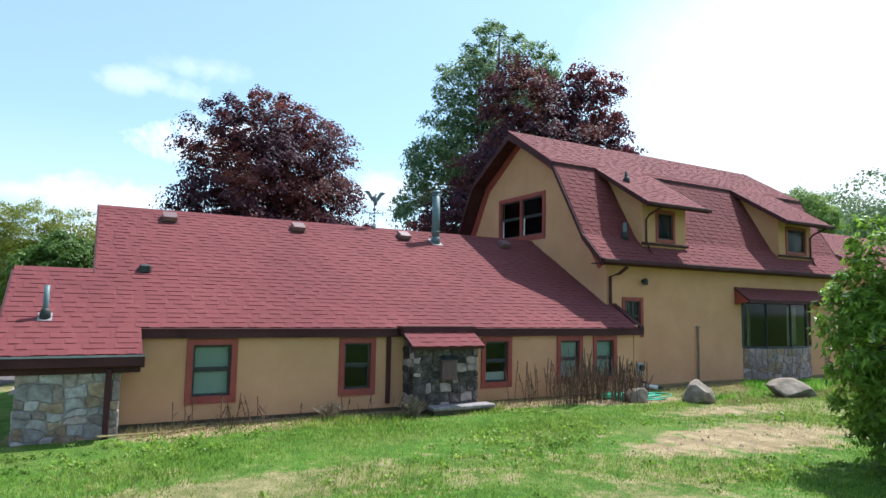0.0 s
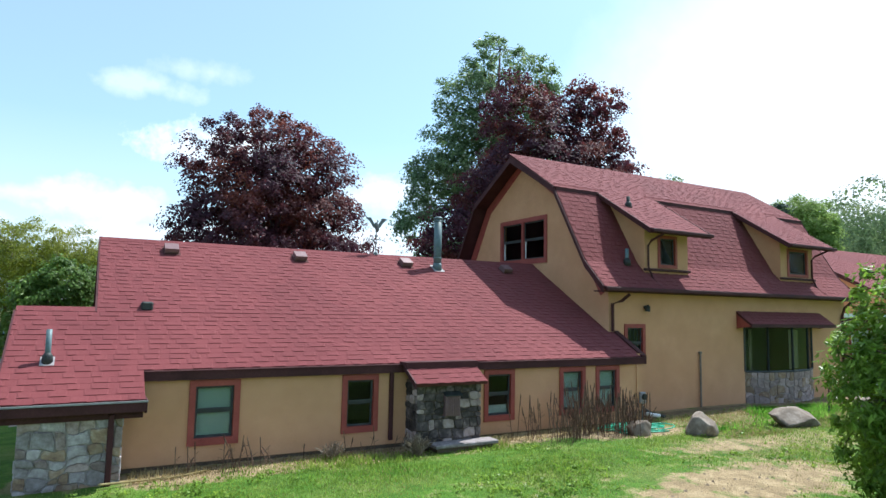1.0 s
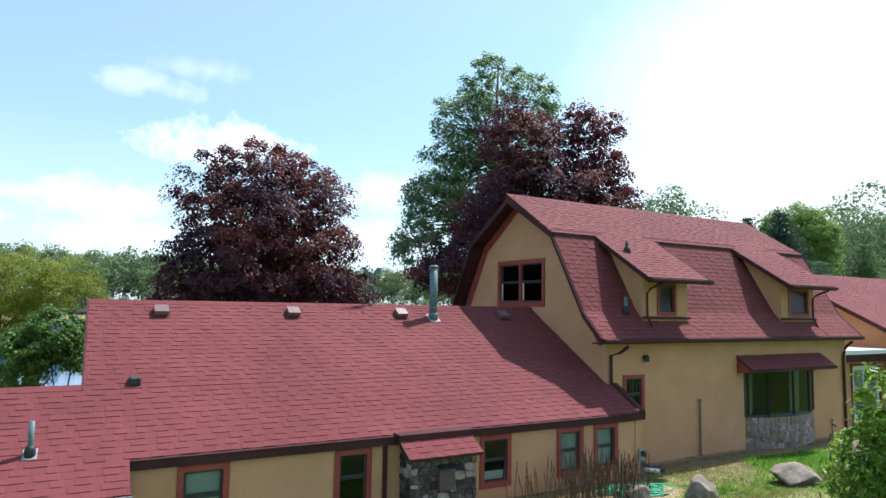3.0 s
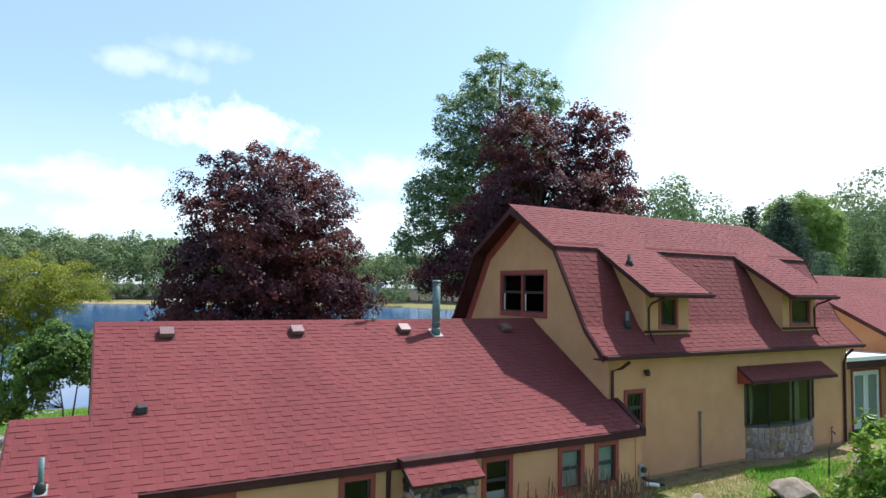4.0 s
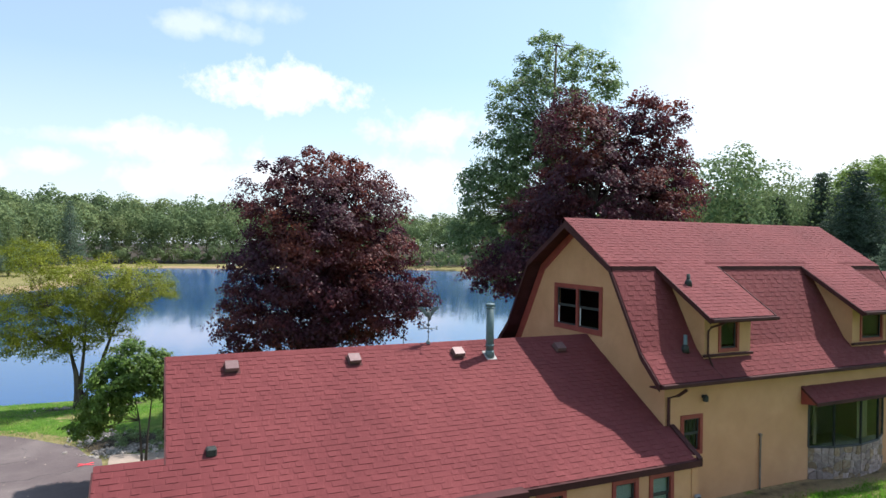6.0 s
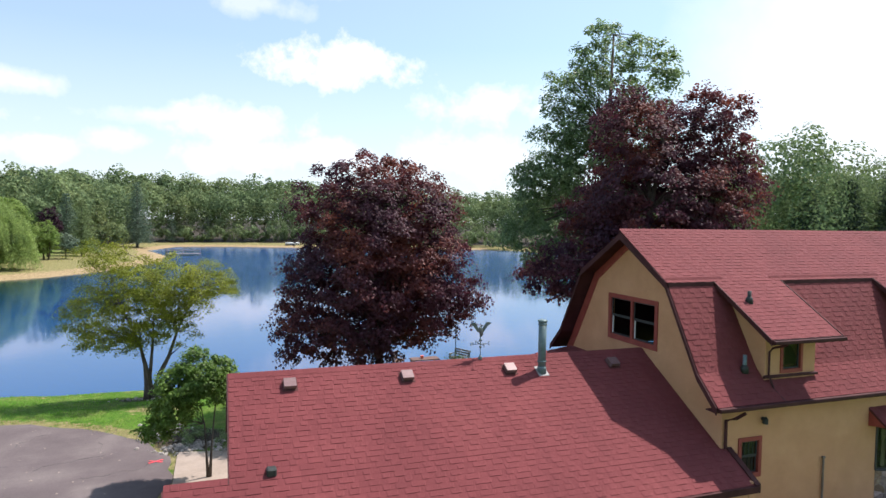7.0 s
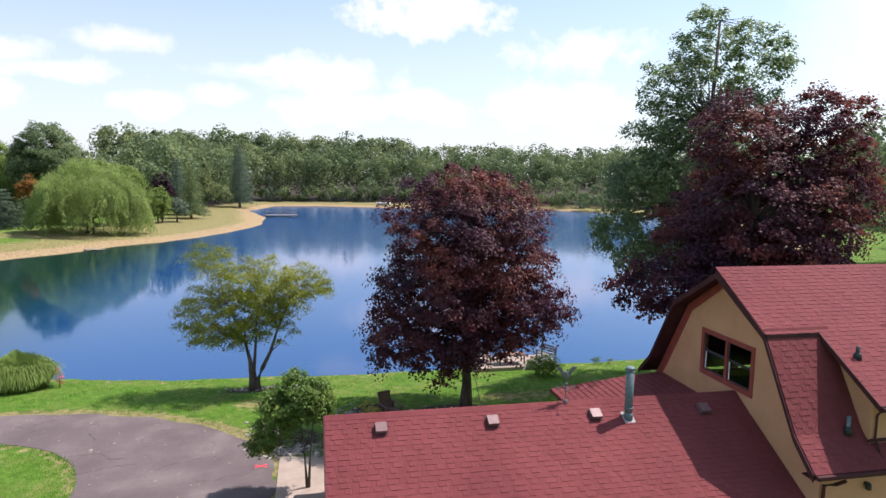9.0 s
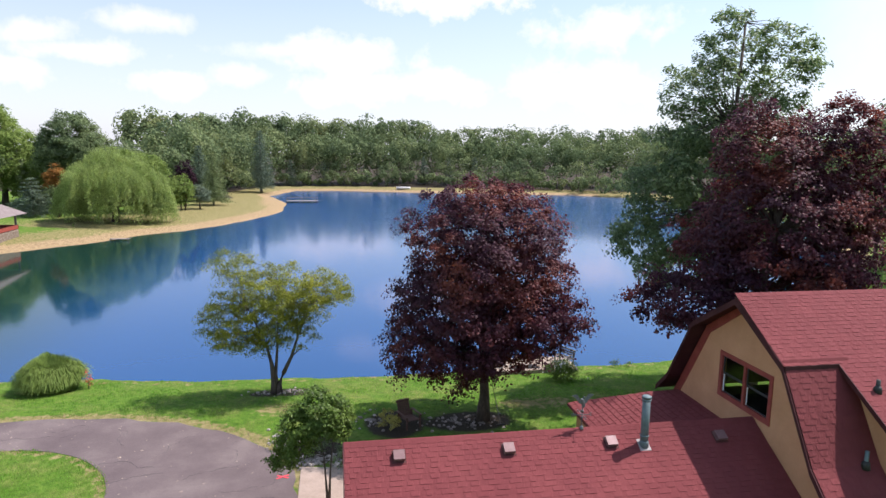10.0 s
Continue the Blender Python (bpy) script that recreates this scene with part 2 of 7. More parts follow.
M_BLIND = material("pale_green_window_blind", [(0.45, 0.52, 0.47), (0.58, 0.65, 0.60)], 2, 0.7, 0.1, 30, stretch=(1, 1, 12))
M_ROOM = material("dim_room_plaster", [(0.36, 0.31, 0.29), (0.46, 0.4, 0.37)], 2, 0.9, 0.1, 20)
M_MORTAR = material("mauve_grey_mortar", [(0.27, 0.235, 0.22), (0.38, 0.335, 0.315)], 8, 0.95, 0.6, 80)
M_RUSTPIPE = material("dull_brown_steel_pipe", [(0.16, 0.125, 0.10), (0.24, 0.195, 0.165)], 8, 0.6, 0.2, 40, metal=0.1)
M_STONE = material("grey_fieldstone", [(0.21, 0.175, 0.17), (0.33, 0.285, 0.28), (0.46, 0.415, 0.415)], 9, 0.85, 0.8, 30, spread=0.3)
M_STONE_RUST = material("rusty_fieldstone", [(0.17, 0.105, 0.08), (0.29, 0.2, 0.13), (0.36, 0.29, 0.23)], 9, 0.85, 0.7, 35, spread=0.35)
M_STONE_WARM = material("pinkish_fieldstone", [(0.2, 0.145, 0.13), (0.33, 0.25, 0.225), (0.4, 0.32, 0.31)], 9, 0.85, 0.7, 35, spread=0.35)
M_STONE_DARK = material("soot_dark_fieldstone", [(0.035, 0.027, 0.026), (0.085, 0.066, 0.062), (0.24, 0.19, 0.17)], 7, 0.85, 0.8, 30, spread=0.5)
M_FOUND = material("weathered_concrete", [(0.09, 0.066, 0.046), (0.15, 0.112, 0.08)], 3, 0.95, 0.4, 50)
M_PIPE = material("dull_grey_green_metal", [(0.085, 0.135, 0.145), (0.15, 0.205, 0.215)], 5, 0.5, 0.1, 30, metal=0.1)
M_DRIP = material("grey_metal_edge", [(0.24, 0.225, 0.225), (0.33, 0.315, 0.315)], 5, 0.6, 0.05, 30)
M_VENT = material("mauve_brown_metal_vent", [(0.15, 0.085, 0.085), (0.21, 0.13, 0.13)], 4, 0.5, 0.05, 30, metal=0.1)
M_ZINC = material("weathered_zinc", [(0.10, 0.12, 0.125), (0.18, 0.20, 0.20)], 12, 0.5, 0.2, 60, metal=0.3)
M_IRON = material("weathered_iron", [(0.03, 0.035, 0.035), (0.07, 0.075, 0.07)], 10, 0.6, 0.3, 60, metal=0.5)
M_BARK = material("grey_brown_bark", [(0.05, 0.04, 0.03), (0.10, 0.08, 0.065), (0.15, 0.125, 0.10)], 7, 0.95, 0.8, 22, stretch=(1, 1, 0.25), bump_dist=0.03)
M_ASPHALT = material("old_asphalt", [(0.086, 0.067, 0.069), (0.118, 0.094, 0.094), (0.165, 0.137, 0.131)], 0.42, 0.92, 0.9, 34, detail=12)
M_CONCRETE = material("pinkish_concrete", [(0.27, 0.215, 0.175), (0.36, 0.295, 0.245)], 2, 0.92, 0.3, 50)
M_BOULDER = material("tan_granite_boulder", [(0.115, 0.088, 0.068), (0.2, 0.158, 0.122), (0.33, 0.28, 0.23)], 4, 0.9, 0.8, 30)
M_SOIL = material("brown_soil", [(0.12, 0.085, 0.055), (0.22, 0.165, 0.115), (0.36, 0.30, 0.23)], 9, 0.95, 0.3, 60, spread=0.45)
M_GRAVEL = material("pale_pebbles", [(0.19, 0.165, 0.145), (0.29, 0.26, 0.23), (0.40, 0.365, 0.335)], 6, 0.9, 0.3, 50, spread=0.4)
M_WOOD = material("weathered_red_brown_wood", [(0.10, 0.055, 0.045), (0.17, 0.10, 0.08)], 5, 0.8, 0.4, 40, stretch=(1, 1, 5))
M_GREYWOOD = material("silvered_wood", [(0.16, 0.14, 0.13), (0.26, 0.24, 0.22)], 5, 0.85, 0.4, 40)
M_HOSE = material("green_garden_hose", [(0.02, 0.30, 0.17), (0.035, 0.4, 0.24)], 5, 0.45, 0.0, 30)
M_REDPAINT = material("red_marking_paint", [(0.62, 0.06, 0.08), (0.75, 0.09, 0.11)], 12, 0.8, 0.2, 60)
M_PINK = material("red_flowers", [(0.55, 0.08, 0.06), (0.7, 0.16, 0.08)], 6, 0.7, 0.2, 40)
M_STALK = material("dead_brown_stalks", [(0.07, 0.04, 0.028), (0.13, 0.075, 0.05), (0.19, 0.13, 0.08)], 4, 0.9, 0.2, 60, spread=0.4)
M_GREYROOF = material("grey_brown_pavilion_shingle", [(0.17, 0.14, 0.135), (0.23, 0.195, 0.19)], 2, 0.9, 0.3, 40)
M_BLADE = leaf_material("grass_blades", [(0.075, 0.235, 0.022), (0.14, 0.325, 0.035), (0.25, 0.39, 0.07)], 0.58, 0.7, 0.7, 0.4)
M_BLADE_DRY = leaf_material("drying_grass_blades", [(0.11, 0.215, 0.026), (0.2, 0.3, 0.045), (0.36, 0.385, 0.105)], 0.55, 0.7, 0.9, 0.4)
M_CURTAIN_TAN = material("tan_curtain", [(0.22, 0.16, 0.10), (0.32, 0.24, 0.16)], 3, 0.85, 0.3, 25, stretch=(6, 1, 0.3))
M_STRAW = leaf_material("straw_dry_grass", [(0.24, 0.19, 0.08), (0.36, 0.29, 0.14), (0.45, 0.38, 0.21)], 0.4, 0.8, 0.9, 0.3)
M_CURTAIN = material("white_door_curtain", [(0.62, 0.63, 0.60), (0.74, 0.74, 0.71)], 3, 0.8, 0.3, 25, stretch=(6, 1, 0.3))
L_MAPLE = leaf_material("dark_red_maple_leaves", [(0.048, 0.02, 0.043), (0.09, 0.028, 0.04), (0.24, 0.062, 0.03)], 0.42, 0.58, 0.4, 0.3, 0.35)
L_GREEN = leaf_material("grey_green_leaves", [(0.11, 0.175, 0.085), (0.165, 0.24, 0.1), (0.23, 0.3, 0.112)], 0.5, 0.45, 0.5, 0.3, 0.4)
L_YELLOW = leaf_material("yellow_green_leaves", [(0.13, 0.165, 0.016), (0.22, 0.25, 0.022), (0.33, 0.335, 0.034)], 0.4, 0.5, 0.6, 0.3, 0.25)
L_DARK = leaf_material("fresh_green_leaves", [(0.075, 0.14, 0.028), (0.125, 0.21, 0.04), (0.2, 0.285, 0.055)], 0.4, 0.45, 0.8, 0.35, 0.25)
L_BUSH = leaf_material("glossy_bush_leaves", [(0.1, 0.19, 0.024), (0.2, 0.31, 0.042), (0.36, 0.46, 0.07)], 0.5, 0.4, 1.2, 0.4, 0.25)
L_WILLOW = leaf_material("willow_leaves", [(0.24, 0.335, 0.098), (0.315, 0.41, 0.135), (0.39, 0.485, 0.17)], 0.5, 0.7, 0.4, 0.3)
L_WOODS = leaf_material("far_woodland_leaves", [(0.1, 0.15, 0.08), (0.16, 0.222, 0.1), (0.245, 0.29, 0.122)], 0.36, 0.8, 0.06, 0.3, 0.2)
L_LIGHT = leaf_material("light_green_leaves", [(0.18, 0.27, 0.07), (0.235, 0.33, 0.09), (0.3, 0.385, 0.115)], 0.5, 0.7, 0.3, 0.25)
L_SPRUCE = leaf_material("blue_green_needles", [(0.085, 0.135, 0.09), (0.135, 0.19, 0.13), (0.215, 0.265, 0.185)], 0.25, 0.75, 0.3, 0.3, 0.25)
# darker needles for conifers seen against the sun; their shade is in the colour
L_CONIFER = leaf_material("shaded_conifer_needles", [(0.045, 0.068, 0.055), (0.07, 0.1, 0.075), (0.115, 0.148, 0.105)], 0.2, 0.8, 0.3, 0.3, 0.15)
L_ORANGE = leaf_material("orange_leaves", [(0.22, 0.11, 0.03), (0.32, 0.15, 0.04)], 0.3, 0.7, 0.3, 0.3)
# yellow-green lightened to paint sunlight onto a shrub in the maple's shade
L_SUNNY = leaf_material("sunlit_shrub_leaves", [(0.3, 0.3, 0.05), (0.45, 0.42, 0.09), (0.6, 0.55, 0.2)], 0.4, 0.5, 0.8, 0.3, 0.25)
L_PURPLE = leaf_material("purple_leaves", [(0.03, 0.012, 0.022), (0.06, 0.025, 0.04)], 0.2, 0.6, 0.3, 0.3)


# ---- mesh helpers ----
def part(name, bm, mat, parent=None, label="", smooth=False):
    """Links a bmesh as one mesh object, under a thing or a part."""
    me = bpy.data.meshes.new(name)
    bmesh.ops.remove_doubles(bm, verts=bm.verts, dist=1e-5)
    bmesh.ops.recalc_face_normals(bm, faces=bm.faces)
    bm.to_mesh(me)
    bm.free()
    me.materials.append(mat)
    if smooth:
        me.shade_smooth()
    ob = new(name, me)
    ob.parent = parent
    if label:
        tagged(ob, label)
    return ob


def mesh_from(name, verts, faces, mat, parent=None):
    """One mesh from numpy arrays of places and of equally long faces."""
    me = bpy.data.meshes.new(name)
    verts, faces = np.asarray(verts, np.float32), np.asarray(faces, np.int32)
    n = faces.shape[1]
    me.vertices.add(len(verts))
    me.vertices.foreach_set("co", verts.ravel())
    me.loops.add(faces.size)
    me.loops.foreach_set("vertex_index", faces.ravel())
    me.polygons.add(len(faces))
    me.polygons.foreach_set("loop_start", np.arange(0, faces.size, n, dtype=np.int32))
    me.update(calc_edges=True)
    me.shade_flat()
    me.materials.append(mat)
    ob = new(name, me)
    ob.parent = parent
    return ob


def empty(name, at=(0, 0, 0), parent=None):
    ob = new(name)
    ob.empty_display_size = 0.2
    ob.location = at
    ob.parent = parent
    return ob


def add_box(bm, lo, hi, bevel=0.0):
    r = bmesh.ops.create_cube(bm, size=1.0)
    vs = r["verts"]
    for v in vs:
        v.co = Vector((lo[i] + (v.co[i] + 0.5) * (hi[i] - lo[i]) for i in range(3)))
    if bevel:
        es = list({e for v in vs for e in v.link_edges})
        bmesh.ops.bevel(bm, geom=es, offset=bevel, segments=1, affect="EDGES")
    return vs


def boxes(*pairs, bevel=0.0):
    bm = bmesh.new()
    for lo, hi in pairs:
        add_box(bm, lo, hi, bevel)
    return bm


def add_frame(bm, outer, inner, y0, y1):
    """A flat four-sided frame in the x-z plane, mitred at its corners."""
    rings = []
    for (x0, z0, x1, z1) in (outer, inner):
        for y in (y0, y1):
            rings.append([bm.verts.new((x, y, z)) for x, z in ((x0, z0), (x1, z0), (x1, z1), (x0, z1))])
    of, ob, nf, nb = rings
    for k in range(4):
        j = (k + 1) % 4
        for q in ((of[k], of[j], nf[j], nf[k]), (ob[k], ob[j], nb[j], nb[k]), (of[k], of[j], ob[j], ob[k]), (nf[k], nf[j], nb[j], nb[k])):
            bm.faces.new(q)


def add_prism(bm, ring, shift):
    """A flat ring of corners pulled along shift into a solid."""
    a = [bm.verts.new(p) for p in ring]
    c = [bm.verts.new(Vector(p) + Vector(shift)) for p in ring]
    n = len(ring)
    bm.faces.new(a)
    bm.faces.new(c[::-1])
    for i in range(n):
        bm.faces.new((a[i], a[(i + 1) % n], c[(i + 1) % n], c[i]))


def prism(ring, shift):
    bm = bmesh.new()
    add_prism(bm, ring, shift)
    return bm


def add_tube(bm, points, radii, sides=8, caps=True):
    """A round bar along points."""
    rings = []
    pts = [Vector(p) for p in points]
    for i, p in enumerate(pts):
        d = (pts[min(i + 1, len(pts) - 1)] - pts[max(i - 1, 0)]).normalized()
        a = d.orthogonal().normalized() if abs(d.z) > 0.95 else d.cross(Vector((0, 0, 1))).normalized()
        c = d.cross(a)
        r = radii[i] if isinstance(radii, (list, tuple)) else radii
        rings.append([bm.verts.new(p + (a * math.cos(6.28318 * k / sides) + c * math.sin(6.28318 * k / sides)) * r) for k in range(sides)])
    for q, w in zip(rings, rings[1:]):
        for k in range(sides):
            bm.faces.new((q[k], q[(k + 1) % sides], w[(k + 1) % sides], w[k]))
    if caps:
        bm.faces.new(rings[0][::-1])
        bm.faces.new(rings[-1])


def tube(points, radii, sides=8):
    bm = bmesh.new()
    add_tube(bm, points, radii, sides)
    return bm


# ---- ground and lake ----
LAKE = [(-90, 44), (-55, 38), (-30, 36), (-13, 34.4), (-6, 33.4), (3, 33.0), (16, 33.0), (19.5, 33.4), (30, 37), (48, 50), (66, 75), (82, 105),
        (88, 135), (81, 157), (77, 166), (65, 174), (55, 176.5), (20, 185.5), (0, 192.5), (-12, 192), (-17, 170), (-11.2, 147.5), (-10.6, 127),
        (-13.6, 116), (-17.7, 105.6), (-22, 98.5), (-27, 93.8), (-30, 87.3), (-34, 82.7), (-38, 78), (-48, 68), (-70, 58), (-95, 54)]
WATER_Z = -1.0


def lake_distance(x, y):
    """Metres outside the lake's edge; inside it they are negative."""
    best = np.full(x.shape, 1e9)
    inside = np.zeros(x.shape, bool)
    for (ax, ay), (bx, by) in zip(LAKE, LAKE[1:] + LAKE[:1]):
        dx, dy = bx - ax, by - ay
        t = np.clip(((x - ax) * dx + (y - ay) * dy) / (dx * dx + dy * dy), 0, 1)
        best = np.minimum(best, np.hypot(x - ax - t * dx, y - ay - t * dy))
        cross = ((ay > y) != (by > y)) & (x < (bx - ax) * (y - ay) / (by - ay + 1e-9) + ax)
        inside ^= cross
    return np.where(inside, -best, best)


def ripple(x, y):
    return 0.5 * np.sin(x * 0.9 + 1.3 * np.sin(y * 0.55)) + 0.5 * np.sin(y * 1.1 + 1.7 * np.sin(x * 0.4 + 1))


def ground_height(x, y):
    x, y = np.asarray(x, float), np.asarray(y, float)
    d = lake_distance(x, y) + 0.1 * np.sin(x * 0.7 + 0.5 * y) + 0.07 * np.sin(x * 1.9)
    shore = WATER_Z + np.where(d > 0, 0.03 + np.minimum(d * 0.125, 0.7), np.maximum(d * 0.35, -2.5))
    far = np.clip((d - 6) * 0.035, 0, 2.5) * np.clip((y - 55) / 20, 0, 1)
    front = np.clip((19 - y) / 6, 0, 1) * np.clip((y + 30) / 30, 0, 1)
    z = shore + far + front * 0.10 + 0.025 * ripple(x, y) * np.clip((17 - y) / 4, 0, 1)
    return z + 0.06 * front * np.clip((x - 2) / 6, 0, 1)


def ground_at(x, y):
    return float(ground_height(np.array([x]), np.array([y]))[0])


def ellipse(x, y, cx, cy, rx, ry):
    return np.clip(1.5 - np.hypot((x - cx) / rx, (y - cy) / ry), 0, 1)


def axis_steps(marks):
    out = []
    for a, b, s in marks:
        out += list(np.arange(a, b, s))
    return np.array(out + [marks[-1][1]])


def build_ground():
    xs = axis_steps([(-900, -140, 40), (-140, -50, 4), (-50, -16, 1.2), (-16, 22, 0.4), (22, 60, 1.5), (60, 140, 4), (140, 940, 40)])
    ys = axis_steps([(-700, -40, 40), (-40, -2, 2), (-2, 36, 0.4), (36, 74, 2.5), (74, 200, 1.5), (200, 280, 5), (280, 1400, 40)])
    X, Y = np.meshgrid(xs, ys)
    x, y = X.ravel(), Y.ravel()
    z = ground_height(x, y)
    nx, ny = len(xs), len(ys)
    i = np.arange((nx - 1) * (ny - 1))
    q = (i // (nx - 1)) * nx + i % (nx - 1)
    ob = mesh_from("ground", np.c_[x, y, z], np.c_[q, q + 1, q + nx + 1, q + nx], M_TURF)
    d = lake_distance(x, y)
    beach = np.clip(1.3 - np.abs(d - 1.0) / 3.0, 0, 1) * ((y > 60) & (x < 75))
    beach = np.maximum(beach, np.clip(1.3 - np.abs(d - 0.5) / 1.2, 0, 1) * (y <= 60) * 0.35)
    beach = np.maximum(beach, ellipse(x, y, -14, 160, 3.5, 26) * (d > 0) * 0.85)
    dirt = np.maximum(ellipse(x, y, 9.5, 6.25, 2.9, 1.1) * 0.72, ellipse(x, y, 11.6, 8.2, 2.6, 0.55) * 0.6)
    dirt = np.maximum(dirt, ellipse(x, y, 10.6, 9.9, 1.6, 0.5) * 0.9)
    dry = np.maximum(ellipse(x, y, 1.2, 6.9, 3.0, 0.8) * 0.75, ellipse(x, y, 6.0, 5.0, 2.5, 0.7) * 0.55)
    dry = np.maximum(dry, np.clip(1.4 - d / 22, 0, 1) * ((y > 95) & (x < 90)) * 0.9)
    dry = np.maximum(dry, ellipse(x, y, 12.5, 8.0, 3.6, 1.4) * 0.62)
    dry = np.maximum(dry, ellipse(x, y, 3.0, 5.6, 9.0, 3.4) * 0.43)
    dry = np.maximum(dry, np.clip(1 - np.abs(np.hypot((x + 12.7) / 11.3, (y - 20) / 7.6) - 1.03) / 0.09, 0, 1) * 0.85)
    dry = np.maximum(dry, np.clip(1 - np.abs(np.hypot((x + 12.7) / 5.1, (y - 20) / 4.8) - 0.97) / 0.1, 0, 1) * 0.75)
    dry = np.maximum(dry, ellipse(x, y, -2.4, 27.4, 1.6, 0.9) * 0.6)
    dry = np.maximum(dry, ellipse(x, y, 9.2, 26.6, 2.6, 0.8) * 0.6)
    dry = np.maximum(dry, np.clip(1.4 - np.abs(d - 9) / 9, 0, 1) * (y > 150) * (x < 80) * 0.6)
    dry = np.maximum(dry, np.clip(1.4 - np.abs(d - 5) / 7, 0, 1) * (y > 60) * (y < 150) * (x < 0) * 0.62)
    mulch_shade = np.maximum(ellipse(x, y, 5.6, 25.0, 1.9, 1.0), ellipse(x, y, 2.4, 25.2, 1.3, 1.4))
    mulch_shade = np.maximum(mulch_shade, ellipse(x, y, -1.0, 23.2, 1.2, 1.2))
    mulch_shade = np.maximum(mulch_shade, ellipse(x, y, -2.4, 30.2, 2.0, 0.7))
    # painted shade: soil darkened in a strip along the barn's foot
    mulch_shade = np.maximum(mulch_shade, np.clip(1.3 - np.abs(y - 11.5) / 0.7, 0, 1) * ((x > 11.8) & (x < 23.5)) * 0.5)
    dirt_strip = np.clip(1.3 - np.abs(y - 11.5) / 0.9, 0, 1) * ((x > 11.8) & (x < 23.5)) * 0.8
    dirt_strip = np.maximum(dirt_strip, np.clip(1.3 - np.abs(y - 10.6) / 0.8, 0, 1) * ((x > 0.6) & (x < 12)) * 0.75)
    dry = np.maximum(dry, ellipse(x, y, 16.5, 10.2, 5.0, 0.9) * 0.9)
    dry = np.maximum(dry, np.clip(1.2 - np.abs(y - 10.8) / 0.6, 0, 1) * ((x > -1) & (x < 12)) * 0.85)
    # woodland floor painted darker for the shade under the trees
    mulch_shade = np.maximum(mulch_shade, np.clip((d - 9) / 4, 0, 1) * (y > 150))
    at = ob.data.color_attributes.new("zone", "FLOAT_COLOR", "POINT")
    at.data.foreach_set("color", np.c_[np.maximum(np.maximum(beach, dirt), dirt_strip), dry, mulch_shade, np.ones(len(x))].astype(np.float32).ravel())
    ob.data.shade_smooth()
    tagged(ob, "sunlit mown lawn with dry and bare sandy patches round a lake", "ground", kind="structure")
    w = prism([(-130, 20, WATER_Z - 0.4), (130, 20, WATER_Z - 0.4), (130, 220, WATER_Z - 0.4), (-130, 220, WATER_Z - 0.4)], (0, 0, 0.4))
    tagged(part("water", w, M_WATER), "calm deep blue lake reflecting sky and trees", "lake", kind="structure")


build_ground()


def build_drive():
    bm = bmesh.new()
    n = 72
    rows = []
    for k in range(n + 1):
        a = radians(200 - 300 * k / n)
        ca, sa = math.cos(a), math.sin(a)
        wob = 0.08 * math.sin(k * 1.7) + 0.05 * math.sin(k * 4.1)
        pts = []
        for f in (0.0, 0.25, 0.5, 0.75, 1.0):
            rx, ry = 5.1 + f * (6.2 + wob), 4.8 + f * (2.8 + wob)
            px, py = -12.7 + rx * ca, 20 + ry * sa
            pts.append(bm.verts.new((px, py, ground_at(px, py) + 0.013)))
        rows.append(pts)
    for a, c in zip(rows, rows[1:]):
        for i in range(4):
            bm.faces.new((a[i], a[i + 1], c[i + 1], c[i]))
    r = bmesh.ops.extrude_face_region(bm, geom=list(bm.faces))
    for v in r["geom"]:
        if isinstance(v, bmesh.types.BMVert):
            v.co.z -= 0.12
    road = tagged(part("road", bm, M_ASPHALT), "grey weathered asphalt driveway loop with cracks", "driveway", kind="structure")
    # pale patched cracks and the sprayed mark
    rng = random.Random(5)
    for x0, y0, ang, m in ((-6.8, 23.6, 10, 5), (-4.4, 23.7, 4, 4), (-6.2, 22.2, 200, 5), (-11.6, 26.3, 25, 4), (-10.9, 25.7, 60, 3), (-8.2, 24.6, 95, 5), (-6.6, 22.6, 150, 6), (-3.2, 22.4, 120, 4), (-5.4, 21.6, 60, 5), (-4.0, 20.6, 20, 5), (-13.4, 26.0, 5, 5)):
        x, y, a = x0, y0, radians(ang)
        pts = []
        for k in range(m * 3):
            pts.append((x, y, ground_at(x, y) + 0.010))
            a += rng.uniform(-0.9, 0.9) - 0.3 * (a - radians(ang))
            x, y = x + 0.16 * math.cos(a), y + 0.16 * math.sin(a)
        part("crack", tube(pts, [0.003 + 0.008 * rng.random() for _ in pts], 5), M_IRON, road)
    verts, faces = [], []
    for _ in range(110):
        ang, f = radians(rng.uniform(-20, 130)), rng.random()
        x, y = -12.7 + (5.3 + 5.7 * f) * math.cos(ang), 20 + (5.0 + 2.4 * f) * math.sin(ang)
        zz, r, q = ground_at(x, y) + 0.017, rng.uniform(0.008, 0.03) * (3 if rng.random() < 0.05 else 1), len(verts)
        verts += [(x - r, y - r * 0.7, zz), (x + r, y - r, zz), (x + r * 0.8, y + r, zz), (x - r, y + r * 0.6, zz), (x, y, zz + r * 0.5)]
        faces += [(q + i, q + (i + 1) % 4, q + 4) for i in range(4)]
    tagged(mesh_from("chips", verts, faces, M_CONCRETE, road), "pale stone chips and worn flecks", kind="stuff")
    z = ground_at(-1.95, 21.3) + 0.022
    bm = bmesh.new()
    for s in (1, -1):
        add_prism(bm, [(-2.18, 21.3 - s * 0.09, z), (-2.12, 21.3 - s * 0.13, z), (-1.72, 21.3 + s * 0.09, z), (-1.78, 21.3 + s * 0.13, z)], (0, 0, 0.004 + 0.002 * s))
    tagged(part("marking", bm, M_REDPAINT, road), "red sprayed cross")


